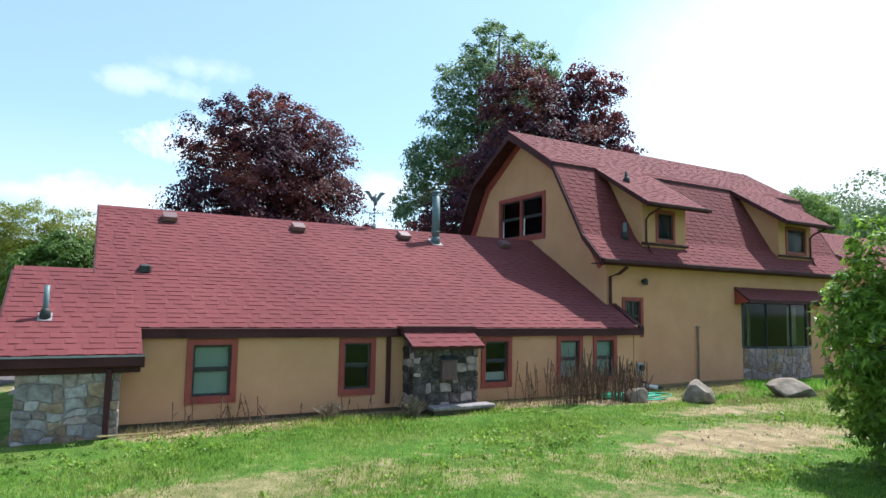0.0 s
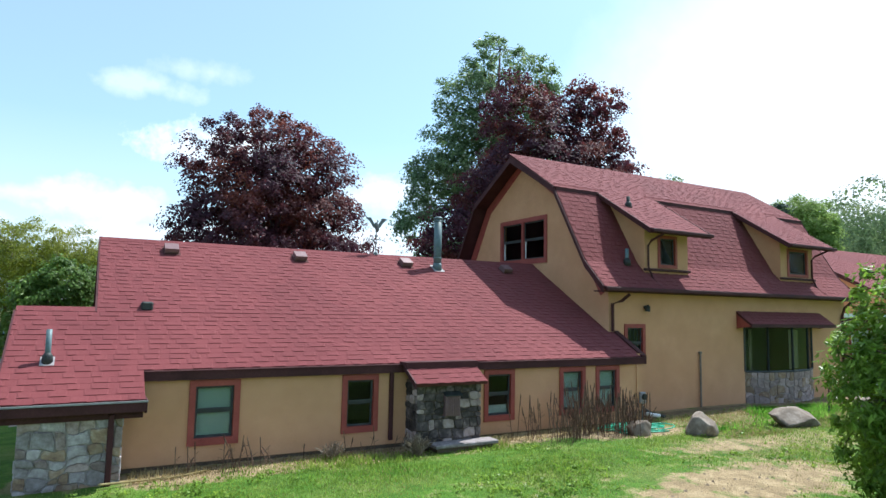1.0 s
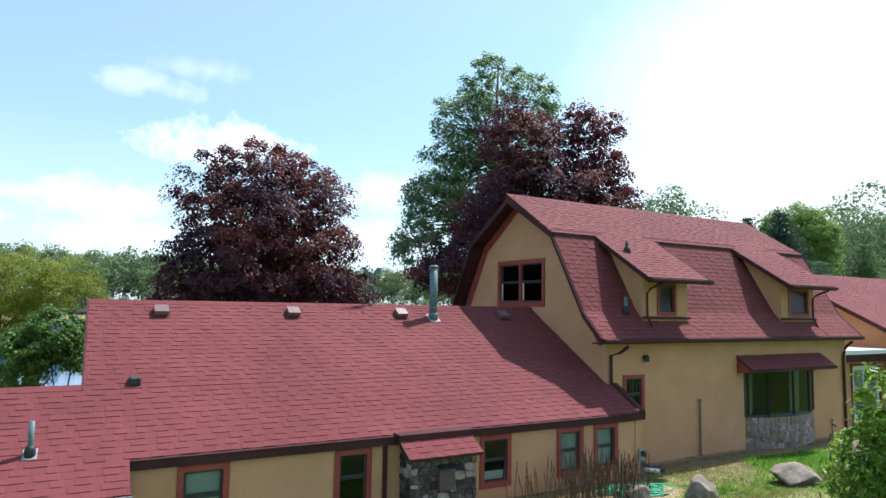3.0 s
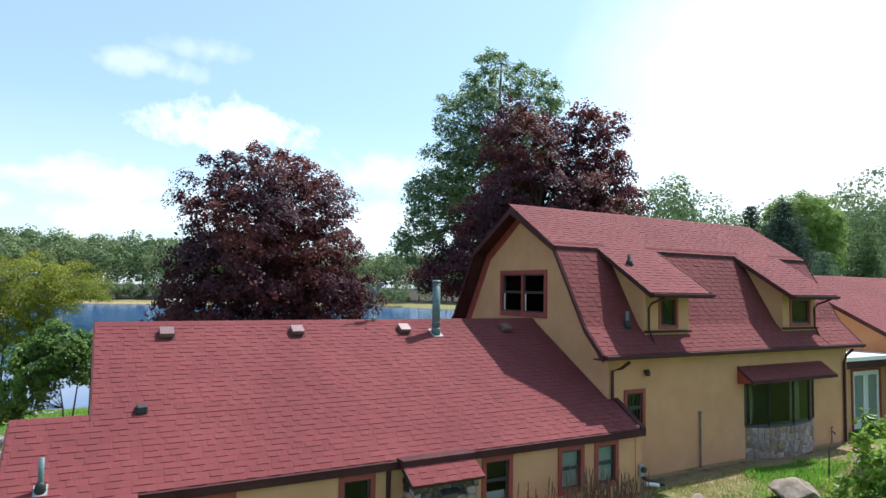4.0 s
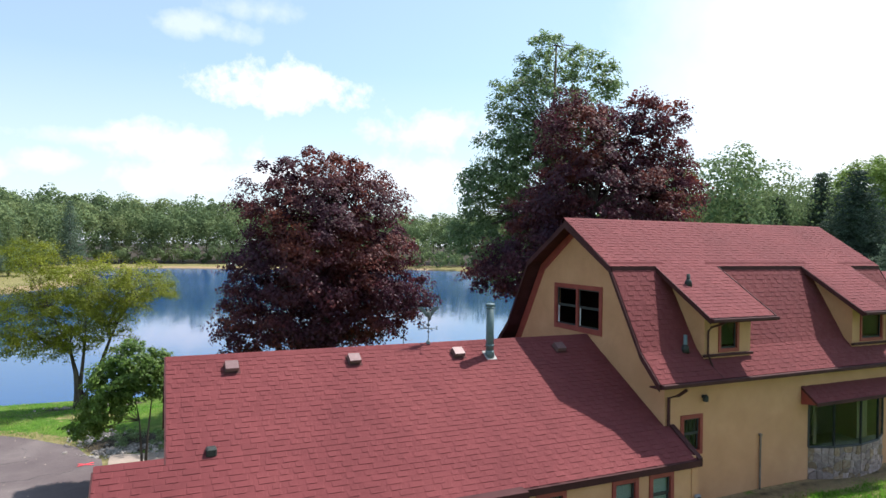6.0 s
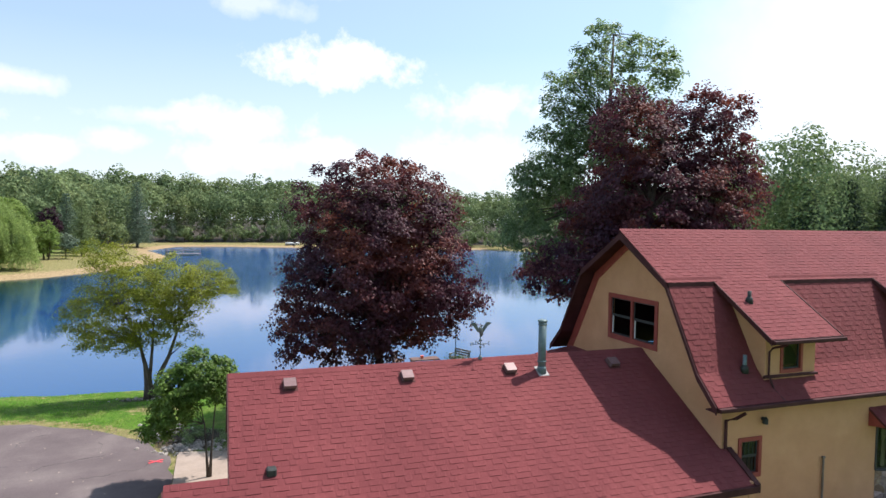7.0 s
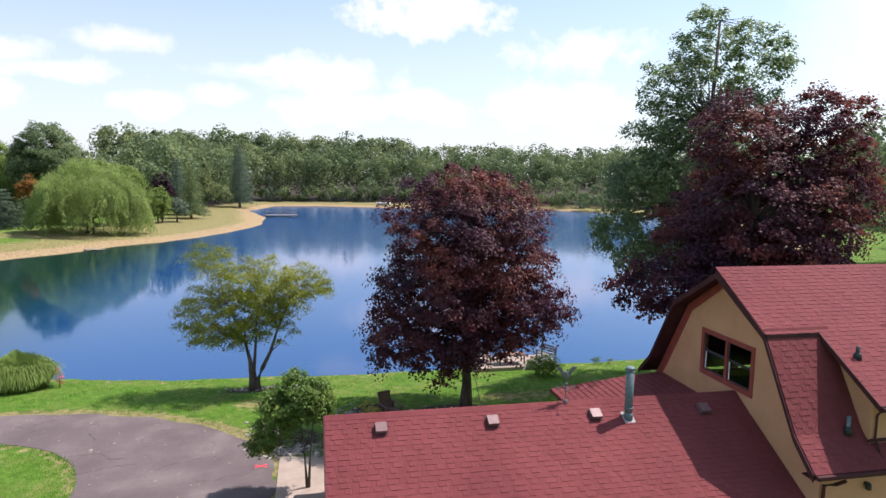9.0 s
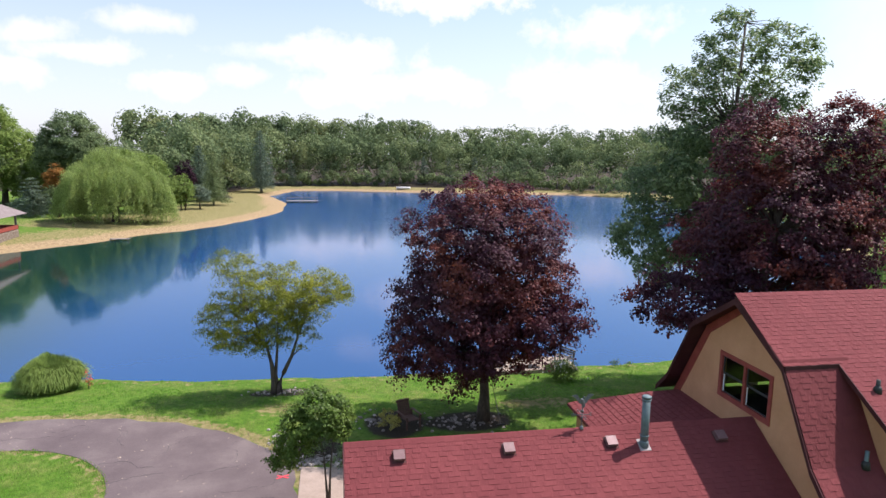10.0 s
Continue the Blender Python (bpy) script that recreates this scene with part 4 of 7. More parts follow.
# gable wall, course by course up to the ridge
PROFILE = [(-0.5, 11.9), (3.06, 11.9), (3.7, 12.3), (5.85, 13.58), (7.16, 15.58)]
gable_y = lambda z: float(np.interp(z, [p[0] for p in PROFILE], [p[1] for p in PROFILE]))
GW = (14.38, 16.77, 3.9, 5.32)
bm = bmesh.new()
zs = [-0.5, 3.06, 3.7, GW[2] + 0.08, GW[3] - 0.08, 5.85, 7.16]
for a, b in zip(zs, zs[1:]):
    ya, yb = gable_y(a), gable_y(b)
    spans = [((ya, yb), (back_of(ya), back_of(yb)))]
    if abs(a - GW[2] - 0.08) < 1e-6:
        spans = [((ya, yb), (GW[0] + 0.08, GW[0] + 0.08)), ((GW[1] - 0.08, GW[1] - 0.08), (back_of(ya), back_of(yb)))]
    for (p, q), (r, s) in spans:
        add_prism(bm, [(11.63, p, a), (11.63, r, a), (11.63, s, b), (11.63, q, b)], (0.16, 0, 0))
hpart("wall", bm, M_STUCCO, "tan stucco gable wall")
make_window(pose(11.63, GW[1], GW[2], 0, 0, -90), GW[1] - GW[0], GW[3] - GW[2], panes=2, casing=0.13, liner=True)
bm = bmesh.new()
for f in ((lambda q: q), back_of):
    for (za, ya), (zb, yb) in zip(PROFILE[1:], PROFILE[2:]):
        add_prism(bm, [(11.60, f(ya + 0.02), za), (11.60, f(yb + 0.02), zb - 0.03), (11.60, f(yb + 0.27), zb - 0.1), (11.60, f(ya + 0.27), za - 0.14)], (0.03, 0, 0))
hpart("trim_board", bm, M_TRIM, "rust-red board along the gable's edge")
bm = prism([(22.2, gable_y(-0.5), -0.5), (22.2, 11.9, 3.06), (22.2, 12.3, 3.7), (22.2, 13.58, 5.85), (22.2, 15.58, 7.16), (22.2, back_of(13.58), 5.85), (22.2, back_of(11.9), 3.0), (22.2, back_of(11.9), -0.5)], (0.14, 0, 0))
hpart("wall", bm, M_STUCCO, "tan far gable wall")
hpart("wall", boxes(((11.79, back_of(12.05), -0.5), (22.2, back_of(11.9), 3.06))), M_STUCCO, "tan rear wall of the barn")
wall_y("wall", 11.79, 22.2, -0.1, 3.05, 11.9, 0.15, [(12.25, 12.84, 1.22, 2.1), (17.08, 20.36, 0.78, 2.18)], "tan stucco front wall of the barn")
hpart("foundation", boxes(((11.8, 11.93, -0.7), (22.2, 12.05, -0.1))), M_FOUND, "stained concrete foundation")
hpart("inner_wall", boxes(((11.9, 14.6, -0.5), (22.1, 14.7, 6.4))), M_ROOM, "dim room wall")
hpart("floor", boxes(((11.8, 12.06, 2.7), (22.1, 19.2, 2.8))), M_ROOM)
hpart("floor", boxes(((11.8, 12.06, -0.5), (22.1, 19.2, -0.04))), M_ROOM)
make_window(pose(12.17, 11.9, 1.15), 0.75, 1.04, lattice=True, casing=0.1)

# bow window on a fieldstone foot, with a shingled hood
BOW = [(17.02, 11.9), (17.72, 11.62), (18.7, 11.48), (19.68, 11.60), (20.4, 11.9)]
bow = at_house(empty("window"))
bm = bmesh.new()
for z0, z1 in ((-0.5, 0.80),):
    add_prism(bm, [(x, y, z0) for x, y in BOW] + [(20.4, 12.0, z0), (17.02, 12.0, z0)], (0, 0, z1 - z0))
bay_foot = hpart("stone_wall", bm, M_MORTAR, "pale fieldstone foot of the bow window")
for k, ((ax, ay), (bx, by)) in enumerate(zip(BOW, BOW[1:])):
    d = Vector((bx - ax, by - ay, 0))
    n = d.normalized().cross(Vector((0, 0, 1)))
    stone_facing(bay_foot, (ax, ay, -0.3), d, d.length, 1.1, 40 + k, [M_STONE_WARM, M_STONE_RUST, M_STONE_WARM], 6, 0.03)
    inv = Matrix.Identity(4)
    a, c = Vector((ax, ay, 0.82)), Vector((bx, by, 0.82))
    fr = bmesh.new()
    for p in (a, c):
        add_tube(fr, [p, p + Vector((0, 0, 1.38))], 0.035, 6)
    for zz in (0.0, 1.36):
        add_tube(fr, [a + Vector((0, 0, zz)), c + Vector((0, 0, zz))], 0.035, 6)
    under(part("frame", fr, M_SASH), bow)
    g = under(part("pane", prism([a, c, c + Vector((0, 0, 1.36)), a + Vector((0, 0, 1.36))], -n * 0.006), M_GLASS), bow)
    g.visible_shadow = False
for x0, x1, y in ((19.02, 19.5, 11.8), (17.3, 17.45, 11.95)):
    under(part("curtain", boxes(((x0, y, 0.86), (x1, y + 0.015, 2.05))), M_CURTAIN_TAN), bow)
SA = math.hypot(0.49, 0.36)
roof_plane("red shingle hood over the bow window", (16.68, 11.41, 2.22), (0, 0.49, 0.36), [(0, 4.2, 0, SA)], 51, thick=0.05)
hpart("hood_side", prism([(16.68, 11.43, 2.16), (16.68, 11.89, 2.5), (16.68, 11.89, 2.08)], (0.04, 0, 0)), M_TRIM, "rust-red hood side")
hpart("hood_side", prism([(20.8, 11.43, 2.16), (20.8, 11.89, 2.5), (20.8, 11.89, 2.08)], (0.04, 0, 0)), M_TRIM, "rust-red hood side")
hpart("fascia", boxes(((16.66, 11.38, 2.13), (20.9, 11.41, 2.22))), M_FASCIA)
hpart("soffit", boxes(((16.74, 11.42, 2.12), (20.78, 11.88, 2.15))), M_FASCIA)
hpart("downspout", tube([(22.05, 11.52, 2.95), (22.08, 11.75, 2.75), (22.1, 11.84, 2.5), (22.1, 11.84, -0.1)], 0.045, 6), M_FASCIA)
hpart("downspout", tube([(12.0, 11.52, 2.95), (11.9, 11.7, 2.78), (11.72, 11.84, 2.7), (11.72, 11.84, 2.0)], 0.045, 6), M_FASCIA)


def dormer(x0, x1, wx0, wx1, spout):
    """Cheeks and front of a shed dormer; its roof belongs to the upper slope."""
    top = lambda y: 4.71 + 0.63 * (y - 11.5) - 0.1
    bm = bmesh.new()
    for x in (x0, x1 - 0.12):
        add_prism(bm, [(x, 12.0, 3.4), (x, 12.25, 3.6), (x, 13.5, 5.75), (x, 13.58, top(13.58)), (x, 12.0, top(12.0))], (0.12, 0, 0))
    for lo, hi in (((x0 + 0.12, 12.0, 3.3), (wx0 + 0.05, 12.12, top(12.0))), ((wx1 - 0.05, 12.0, 3.3), (x1 - 0.12, 12.12, top(12.0))),
                   ((wx0 + 0.05, 12.0, 3.3), (wx1 - 0.05, 12.12, 3.8)), ((wx0 + 0.05, 12.0, 4.56), (wx1 - 0.05, 12.12, top(12.0)))):
        add_box(bm, lo, hi)
    w = hpart("dormer_wall", bm, M_STUCCO, "tan stucco dormer")
    make_window(pose(wx0, 12.0, 3.72), wx1 - wx0, 0.9, casing=0.08, rails=False)
    hpart("flashing", boxes(((x0 - 0.06, 11.93, 3.62), (x1 + 0.05, 12.0, 3.69)), bevel=0.01), M_FASCIA)
    r0, r1 = x0 - 0.33, x1 + 0.33
    hpart("fascia", boxes(((r0, 11.46, 4.58), (r1, 11.5, 4.71))), M_FASCIA)
    hpart("gutter", boxes(((r0, 11.38, 4.6), (r1 + 0.03, 11.46, 4.69)), bevel=0.012), M_FASCIA)
    for x in (r0 - 0.02, r1):
        hpart("rake_board", prism([(x, 11.48, 4.56), (x, 13.48, 5.82), (x, 13.48, 5.965), (x, 11.48, 4.71)], (0.022, 0, 0)), M_FASCIA)
    s = spout
    hpart("downspout", tube([(s, 11.42, 4.58), (s, 11.85, 4.42), (s, 11.95, 4.3), (s, 11.95, 3.72), (s + 0.05, 11.82, 3.36), (s + 0.15, 11.56, 3.12)], 0.03, 6), M_FASCIA)


dormer(13.05, 14.75, 13.55, 14.3, 13.14)
dormer(19.05, 20.78, 19.4, 20.5, 20.66)

# far side wing and its glazed doors
hpart("wall", boxes(((22.34, 12.6, -0.5), (23.9, 12.75, 2.35)), ((25.8, 12.6, -0.5), (26.3, 12.75, 2.35)), ((23.9, 12.6, 2.06), (25.8, 12.75, 2.35))), M_STUCCO, "tan wall beside the glazed doors")
hpart("porch_roof", boxes(((22.4, 12.05, 2.46), (26.25, 16.5, 2.6))), M_WHITE, "white edge of the flat porch roof")
hpart("beam", boxes(((22.4, 12.1, 2.2), (26.25, 12.25, 2.46))), M_FASCIA)
hpart("post", boxes(((22.42, 12.12, -0.4), (22.56, 12.26, 2.2)), bevel=0.01), M_TRIM)
door = at_house(empty("door"))
under(part("casing", boxes(((23.88, 12.56, -0.05), (23.97, 12.62, 2.08)), ((25.73, 12.56, -0.05), (25.82, 12.62, 2.08)), ((23.97, 12.56, 2.0), (25.73, 12.62, 2.08))), M_TRIM), door)
for x in (23.97, 24.86):
    leaf = under(part("leaf", boxes(((x, 12.6, -0.05), (x + 0.14, 12.64, 2.0)), ((x + 0.73, 12.6, -0.05), (x + 0.87, 12.64, 2.0)), ((x + 0.14, 12.6, -0.05), (x + 0.73, 12.64, 0.28)), ((x + 0.14, 12.6, 1.84), (x + 0.73, 12.64, 2.0)), bevel=0.004), M_WHITE, None, "white glazed door leaf"), door)
    g = under(part("pane", boxes(((x + 0.13, 12.615, 0.27), (x + 0.74, 12.622, 1.85))), M_GLASS), leaf)
    g.visible_shadow = False
    under(part("curtain", boxes(((x + 0.12, 12.645, 0.26), (x + 0.75, 12.655, 1.86))), M_CURTAIN), leaf)
hpart("inner_wall", boxes(((22.4, 15.0, -0.5), (36, 15.1, 4.0))), M_ROOM, "dim room wall")
side_z = lambda y: 5.57 - 0.525 * (16.6 - y)
CS = math.cos(math.atan(0.525))
roof_plane("red shingle roof of the side wing", (0, 10.6, side_z(10.6)), (0, CS, CS * 0.525), [(25.9, 37, 0, 6.0 / CS)], 61)
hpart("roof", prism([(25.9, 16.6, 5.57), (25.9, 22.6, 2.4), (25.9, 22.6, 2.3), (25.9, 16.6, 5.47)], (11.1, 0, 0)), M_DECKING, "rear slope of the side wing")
hpart("rake_board", prism([(25.87, 10.6, side_z(10.6) - 0.16), (25.87, 16.6, 5.41), (25.87, 16.6, 5.58), (25.87, 10.6, side_z(10.6) + 0.01)], (0.028, 0, 0)), M_FASCIA)
hpart("wall", prism([(26.2, 11.0, -0.5), (26.2, 22.2, -0.5), (26.2, 22.2, 2.4), (26.2, 16.6, 5.45), (26.2, 11.0, 2.5)], (0.15, 0, 0)), M_STUCCO, "tan gable of the side wing")
hpart("wall", boxes(((26.35, 11.0, -0.5), (37, 11.15, 2.6))), M_STUCCO, "tan front wall of the side wing")


# roof furniture
def roof_vent(x, y):
    z = wing_z(y)
    m = pose(x, y, z, math.degrees(math.atan(0.595)), 0, 0)
    bm = boxes(((-0.18, -0.2, 0.0), (0.18, 0.17, 0.014)))
    v = hpart("roof_vent", bm, M_DECKING, "brown metal box vent")
    v.matrix_basis = m
    hood = bmesh.new()
    add_prism(hood, [(-0.14, -0.16, 0.05), (0.14, -0.16, 0.05), (0.14, -0.16, 0.14), (-0.14, -0.16, 0.14)], (0, 0.27, 0.0))
    add_box(hood, (-0.14, -0.13, 0.0), (0.14, 0.13, 0.06))
    part("hood", hood, M_VENT, v)


for x, y in ((1.52, 14.66), (4.36, 14.66), (7.16, 14.66), (10.3, 14.62)):
    roof_vent(x, y)


def pipe_vent(x, y, z, h, r, mat=None, cap=False, plate_r=1.45):
    """An upright vent pipe with a sloping flashing plate, a boot and, on the tall one, rings and a rain cap."""
    mat = mat or M_PIPE
    p = hpart("vent_pipe", tube([(x, y, z - 0.1), (x, y, z + h)], r, 16), mat, "grey-green metal vent pipe", True)
    q = r * plate_r
    plate = prism([(x - q, y - q, z - q * 0.6 + 0.014), (x + q, y - q, z - q * 0.6 + 0.014), (x + q, y + q, z + q * 0.6 + 0.014), (x - q, y + q, z + q * 0.6 + 0.014)], (0, 0, 0.008))
    under(part("flashing", plate, M_DRIP), p)
    under(part("boot", tube([(x, y, z - 0.06), (x, y, z + 0.1), (x, y, z + 0.15)], [r * (1.22 if cap else 2.1), r * (1.14 if cap else 1.8), r * 1.04], 16), mat if cap else M_IRON, None, "", True), p)
    if cap:
        for f in (0.2, 0.93):
            under(part("ring", tube([(x, y, z + h * f), (x, y, z + h * f + 0.03)], r * 1.16, 16), mat, None, "", True), p)
        under(part("cap", tube([(x, y, z + h - 0.02), (x, y, z + h + 0.02), (x, y, z + h + 0.045)], [r * 1.22, r * 1.22, r * 0.8], 16), mat, None, "", True), p)


pipe_vent(8.05, 14.52, wing_z(14.52), 1.35, 0.105, cap=True)
pipe_vent(-0.47, 11.2, wing_z(11.2), 0.5, 0.04, plate_r=2.4)
pipe_vent(13.2, 12.72, 5.47, 0.3, 0.05, M_IRON)
pipe_vent(12.6, 12.2, 3.8, 0.4, 0.05)
hpart("roof_vent", boxes(((0.86, 12.5, wing_z(12.6) - 0.05), (1.06, 12.72, wing_z(12.6) + 0.12)), bevel=0.03), M_IRON, "small dark hooded vent")

vane = tagged(empty("weathervane", (6.5, 15.06, ZR)), "weathered metal weathervane on the roof ridge", "weathervane")
part("pole", tube([(0, 0, -0.02), (0, 0, 0.82)], 0.012, 8), M_ZINC, vane)
part("base", tube([(0, 0, 0), (0, 0, 0.06), (0, 0, 0.1)], [0.06, 0.05, 0.015], 8), M_ZINC, vane)
for ang in (0, 90):
    part("arm", tube([(-0.2 * math.cos(radians(ang)), -0.2 * math.sin(radians(ang)), 0.4), (0.2 * math.cos(radians(ang)), 0.2 * math.sin(radians(ang)), 0.4)], 0.009, 6), M_ZINC, vane)
for k, letter in enumerate("ENWS"):
    a = radians(90 * k)
    curve = bpy.data.curves.new("letter", "FONT")
    curve.body, curve.size, curve.extrude, curve.align_x, curve.align_y = letter, 0.13, 0.006, "CENTER", "CENTER"
    shaped = new("letter", curve)
    me = bpy.data.meshes.new_from_object(shaped)
    bpy.data.objects.remove(shaped)
    bpy.data.curves.remove(curve)
    me.transform(pose(0.24 * math.cos(a), 0.24 * math.sin(a), 0.4, 90, 0, 0 if k % 2 == 0 else -40))
    me.materials.append(M_ZINC)
    new("letter", me).parent = vane
for z, r in ((0.32, 0.035), (0.5, 0.045), (0.62, 0.03)):
    bm = bmesh.new()
    bmesh.ops.create_icosphere(bm, subdivisions=2, radius=r, matrix=Matrix.Translation((0, 0, z)))
    part("ball", bm, M_ZINC, vane, "", True)
bm = bmesh.new()
add_tube(bm, [(0.02, 0, 0.6), (0.03, 0, 0.66), (0.0, 0, 0.76), (-0.01, 0, 0.84), (0.03, 0, 0.9), (0.07, 0, 0.89)], [0.025, 0.05, 0.062, 0.045, 0.026, 0.008], 9)
for s in (-1, 1):
    for k in range(3):
        y, d = -0.012 + 0.008 * k, 0.03 * k
        add_prism(bm, [(s * 0.02, y, 0.70 + d), (s * 0.1, y, 0.88), (s * (0.22 - d), y, 0.98), (s * (0.31 - 1.5 * d), y, 0.955 - d * 0.6), (s * (0.2 - d), y, 0.87 - d), (s * 0.09, y, 0.72)], (0, 0.012, 0))
part("finial", bm, M_ZINC, vane, "eagle finial with raised wings")

# fittings on the walls
ac = tagged(empty("air_conditioner", (6.03, 10.44, 0.46)), "pale grey metal air conditioner set in the stone wall", "air conditioner")
part("body", boxes(((0, -0.05, 0), (0.33, 0.12, 0.38)), bevel=0.012), M_VENT, ac)
part("hood", prism([(-0.02, -0.09, 0.38), (0.35, -0.09, 0.38), (0.35, 0.05, 0.45), (-0.02, 0.05, 0.45)], (0, 0, 0.015)), M_IRON, ac, "dark metal rain hood")
for k in range(7):
    part("louvre", boxes(((0.03 + k * 0.04, -0.062, 0.03), (0.045 + k * 0.04, -0.05, 0.35))), M_VENT, ac)
meter = tagged(empty("electric_meter", (11.79, 10.98, 0.45)), "grey round electric meter on the wall", "meter")
part("box", boxes(((-0.09, -0.08, -0.14), (0.09, 0.0, 0.14)), bevel=0.02), M_DRIP, meter)
part("dial", tube([(0, -0.08, 0.03), (0, -0.14, 0.03)], 0.07, 14), M_IRON, meter)
part("conduit", tube([(0, -0.03, -0.14), (0, -0.03, -0.6)], 0.02, 6), M_PIPE, meter)
lamp = tagged(empty("wall_lamp", (12.92, 11.88, 2.63)), "small brown wall lamp under the eave", "lamp")
part("bracket", tube([(0, 0.01, 0), (0, -0.05, 0)], 0.05, 10), M_IRON, lamp)
part("shade", tube([(0, -0.08, -0.1), (0, -0.1, 0.02), (0, -0.09, 0.07)], [0.075, 0.06, 0.02], 10), M_IRON, lamp)
conduit = tagged(empty("standpipe", (15.02, 11.85, -0.3)), "thin grey standpipe against the wall", "pipe")
part("pipe", tube([(0, 0, 0), (0, 0, 1.7)], 0.028, 8), M_RUSTPIPE, conduit)
part("cap", boxes(((-0.05, -0.03, 1.68), (0.05, 0.03, 1.74)), bevel=0.01), M_RUSTPIPE, conduit)

tap = tagged(empty("standpipe_tap", (21.3, 11.84, -0.3)), "thin grey water tap pipe against the wall", "tap")
part("pipe", tube([(0, 0, 0), (0, 0, 0.72)], 0.02, 8), M_RUSTPIPE, tap)
part("valve", tube([(0, 0, 0.6), (0, -0.09, 0.58), (0, -0.11, 0.52)], 0.022, 8), M_IRON, tap)
part("wheel", tube([(-0.05, -0.02, 0.74), (0.05, -0.02, 0.74)], 0.02, 8), M_IRON, tap)

spout = tagged(empty("downspout_extension", (12.55, 11.4, -0.1)), "dark elbow and white plastic drain pipe lying at the wall's foot", "drain pipe")
part("elbow", tube([(-0.16, 0.25, 0.3), (-0.1, 0.14, 0.16), (0.02, 0.0, 0.06), (0.3, -0.2, -0.02)], 0.05, 10), M_IRON, spout, "dark grey elbow", smooth=True)
part("pipe", tube([(-0.34, -0.16, 0.1), (0.0, -0.3, 0.05)], 0.05, 10), M_WHITE, spout, "white pipe end", smooth=True)


# ---- trees ----
def leaf_cloud(centres, sigma, per, size, seed, flat=0.65, aspect=0.6, droop=0.0):
    """Leaves, one folded diamond each, gathered in loose clumps."""
    rng = np.random.default_rng(seed)
    c = np.repeat(np.asarray(centres, float), per, axis=0)
    n = len(c)
    s = np.repeat(np.broadcast_to(np.asarray(sigma, float), (len(centres),)), per)
    off = np.clip(rng.normal(0, 1, (n, 3)), -1.7, 1.7) * s[:, None]
    off[:, 2] *= flat
    p = c + off
    p[:, 2] -= droop * np.abs(off[:, 0] + off[:, 1])
    a = rng.normal(0, 1, (n, 3))
    a[:, 2] = a[:, 2] * 0.6 - droop
    a /= np.linalg.norm(a, axis=1)[:, None]
    out = off / (np.linalg.norm(off, axis=1)[:, None] + 1e-6) * 0.5 + rng.normal(0, 0.45, (n, 3)) + [0, 0, 0.35]
    b = np.cross(a, out)
    b /= np.linalg.norm(b, axis=1)[:, None] + 1e-9
    k = np.cross(a, b)
    L = (size * rng.uniform(0.65, 1.3, n))[:, None]
    w = L * aspect * 0.5
    v = np.stack([p - a * L * 0.5, p + b * w + k * L * 0.08, p + a * L * 0.5, p - b * w + k * L * 0.08], axis=1).reshape(-1, 3)
    return v, np.arange(n * 4).reshape(-1, 4)


def lobe_points(lobes, n, rng, hollow=0.55):
    """Spray middles spread through ellipsoids, most of them towards the outside, and none close to another."""
    vol = np.array([l[3] * l[4] * l[5] for l in lobes]) ** 0.75
    m = n * 3
    pick = rng.choice(len(lobes), m, p=vol / vol.sum())
    d = rng.normal(0, 1, (m, 3))
    d /= np.linalg.norm(d, axis=1)[:, None]
    r = (hollow ** 3 + (1 - hollow ** 3) * rng.random(m)) ** (1 / 3)
    l = np.array(lobes)[pick]
    p = l[:, :3] + d * r[:, None] * l[:, 3:6]
    room = 0.55 * (sum(4.2 * q[3] * q[4] * q[5] for q in lobes) / n) ** (1 / 3)
    kept = []
    for q in p:
        if len(kept) >= n:
            break
        if not kept or np.min(np.sum((np.array(kept) - q) ** 2, axis=1)) > room * room:
            kept.append(q)
    return np.array(kept)


def spray_leaves(centres, radius, per, size, seed, flat, aspect, droop, face):
    """Leaves in sprays with a definite edge: low domes that hang at the rim, each leaf a folded diamond."""
    rng = np.random.default_rng(seed)
    c, n = np.repeat(centres, per, axis=0), len(centres) * per
    R = np.repeat(radius, per)[:, None]
    d = rng.normal(0, 1, (n, 3))
    d /= np.linalg.norm(d, axis=1)[:, None]
    turn = np.repeat(rng.uniform(0, 6.28, len(centres)), per)
    long = 1.0 + 0.35 * np.cos(2 * (np.arctan2(d[:, 1], d[:, 0]) - turn))
    off = d * (rng.random(n) ** 0.42)[:, None] * R * long[:, None]
    off[:, 2] *= flat
    rim = np.hypot(off[:, 0], off[:, 1])[:, None]
    p = c + off
    p[:, 2:] -= (0.3 + droop) * rim * rim / R
    nrm = rng.normal(0, 0.5, (n, 3)) + np.repeat(face, per, axis=0) * 0.75 + off / R * 0.5 + [0, 0, 0.45]
    a = rng.normal(0, 1, (n, 3)) + off / R
    a[:, 2] -= 0.5 + droop
    b = np.cross(a, nrm)
    b /= np.linalg.norm(b, axis=1)[:, None] + 1e-9
    a = np.cross(nrm, b)
    a /= np.linalg.norm(a, axis=1)[:, None] + 1e-9
    k = np.cross(a, b)
    L = (size * rng.uniform(0.6, 1.3, n))[:, None]
    w = L * aspect * 0.5
    v = np.stack([p - a * L * 0.5, p + b * w - a * L * 0.06 + k * L * 0.1, p + a * L * 0.5, p - b * w - a * L * 0.06 + k * L * 0.1], axis=1).reshape(-1, 3)
    return v, np.arange(n * 4).reshape(-1, 4)


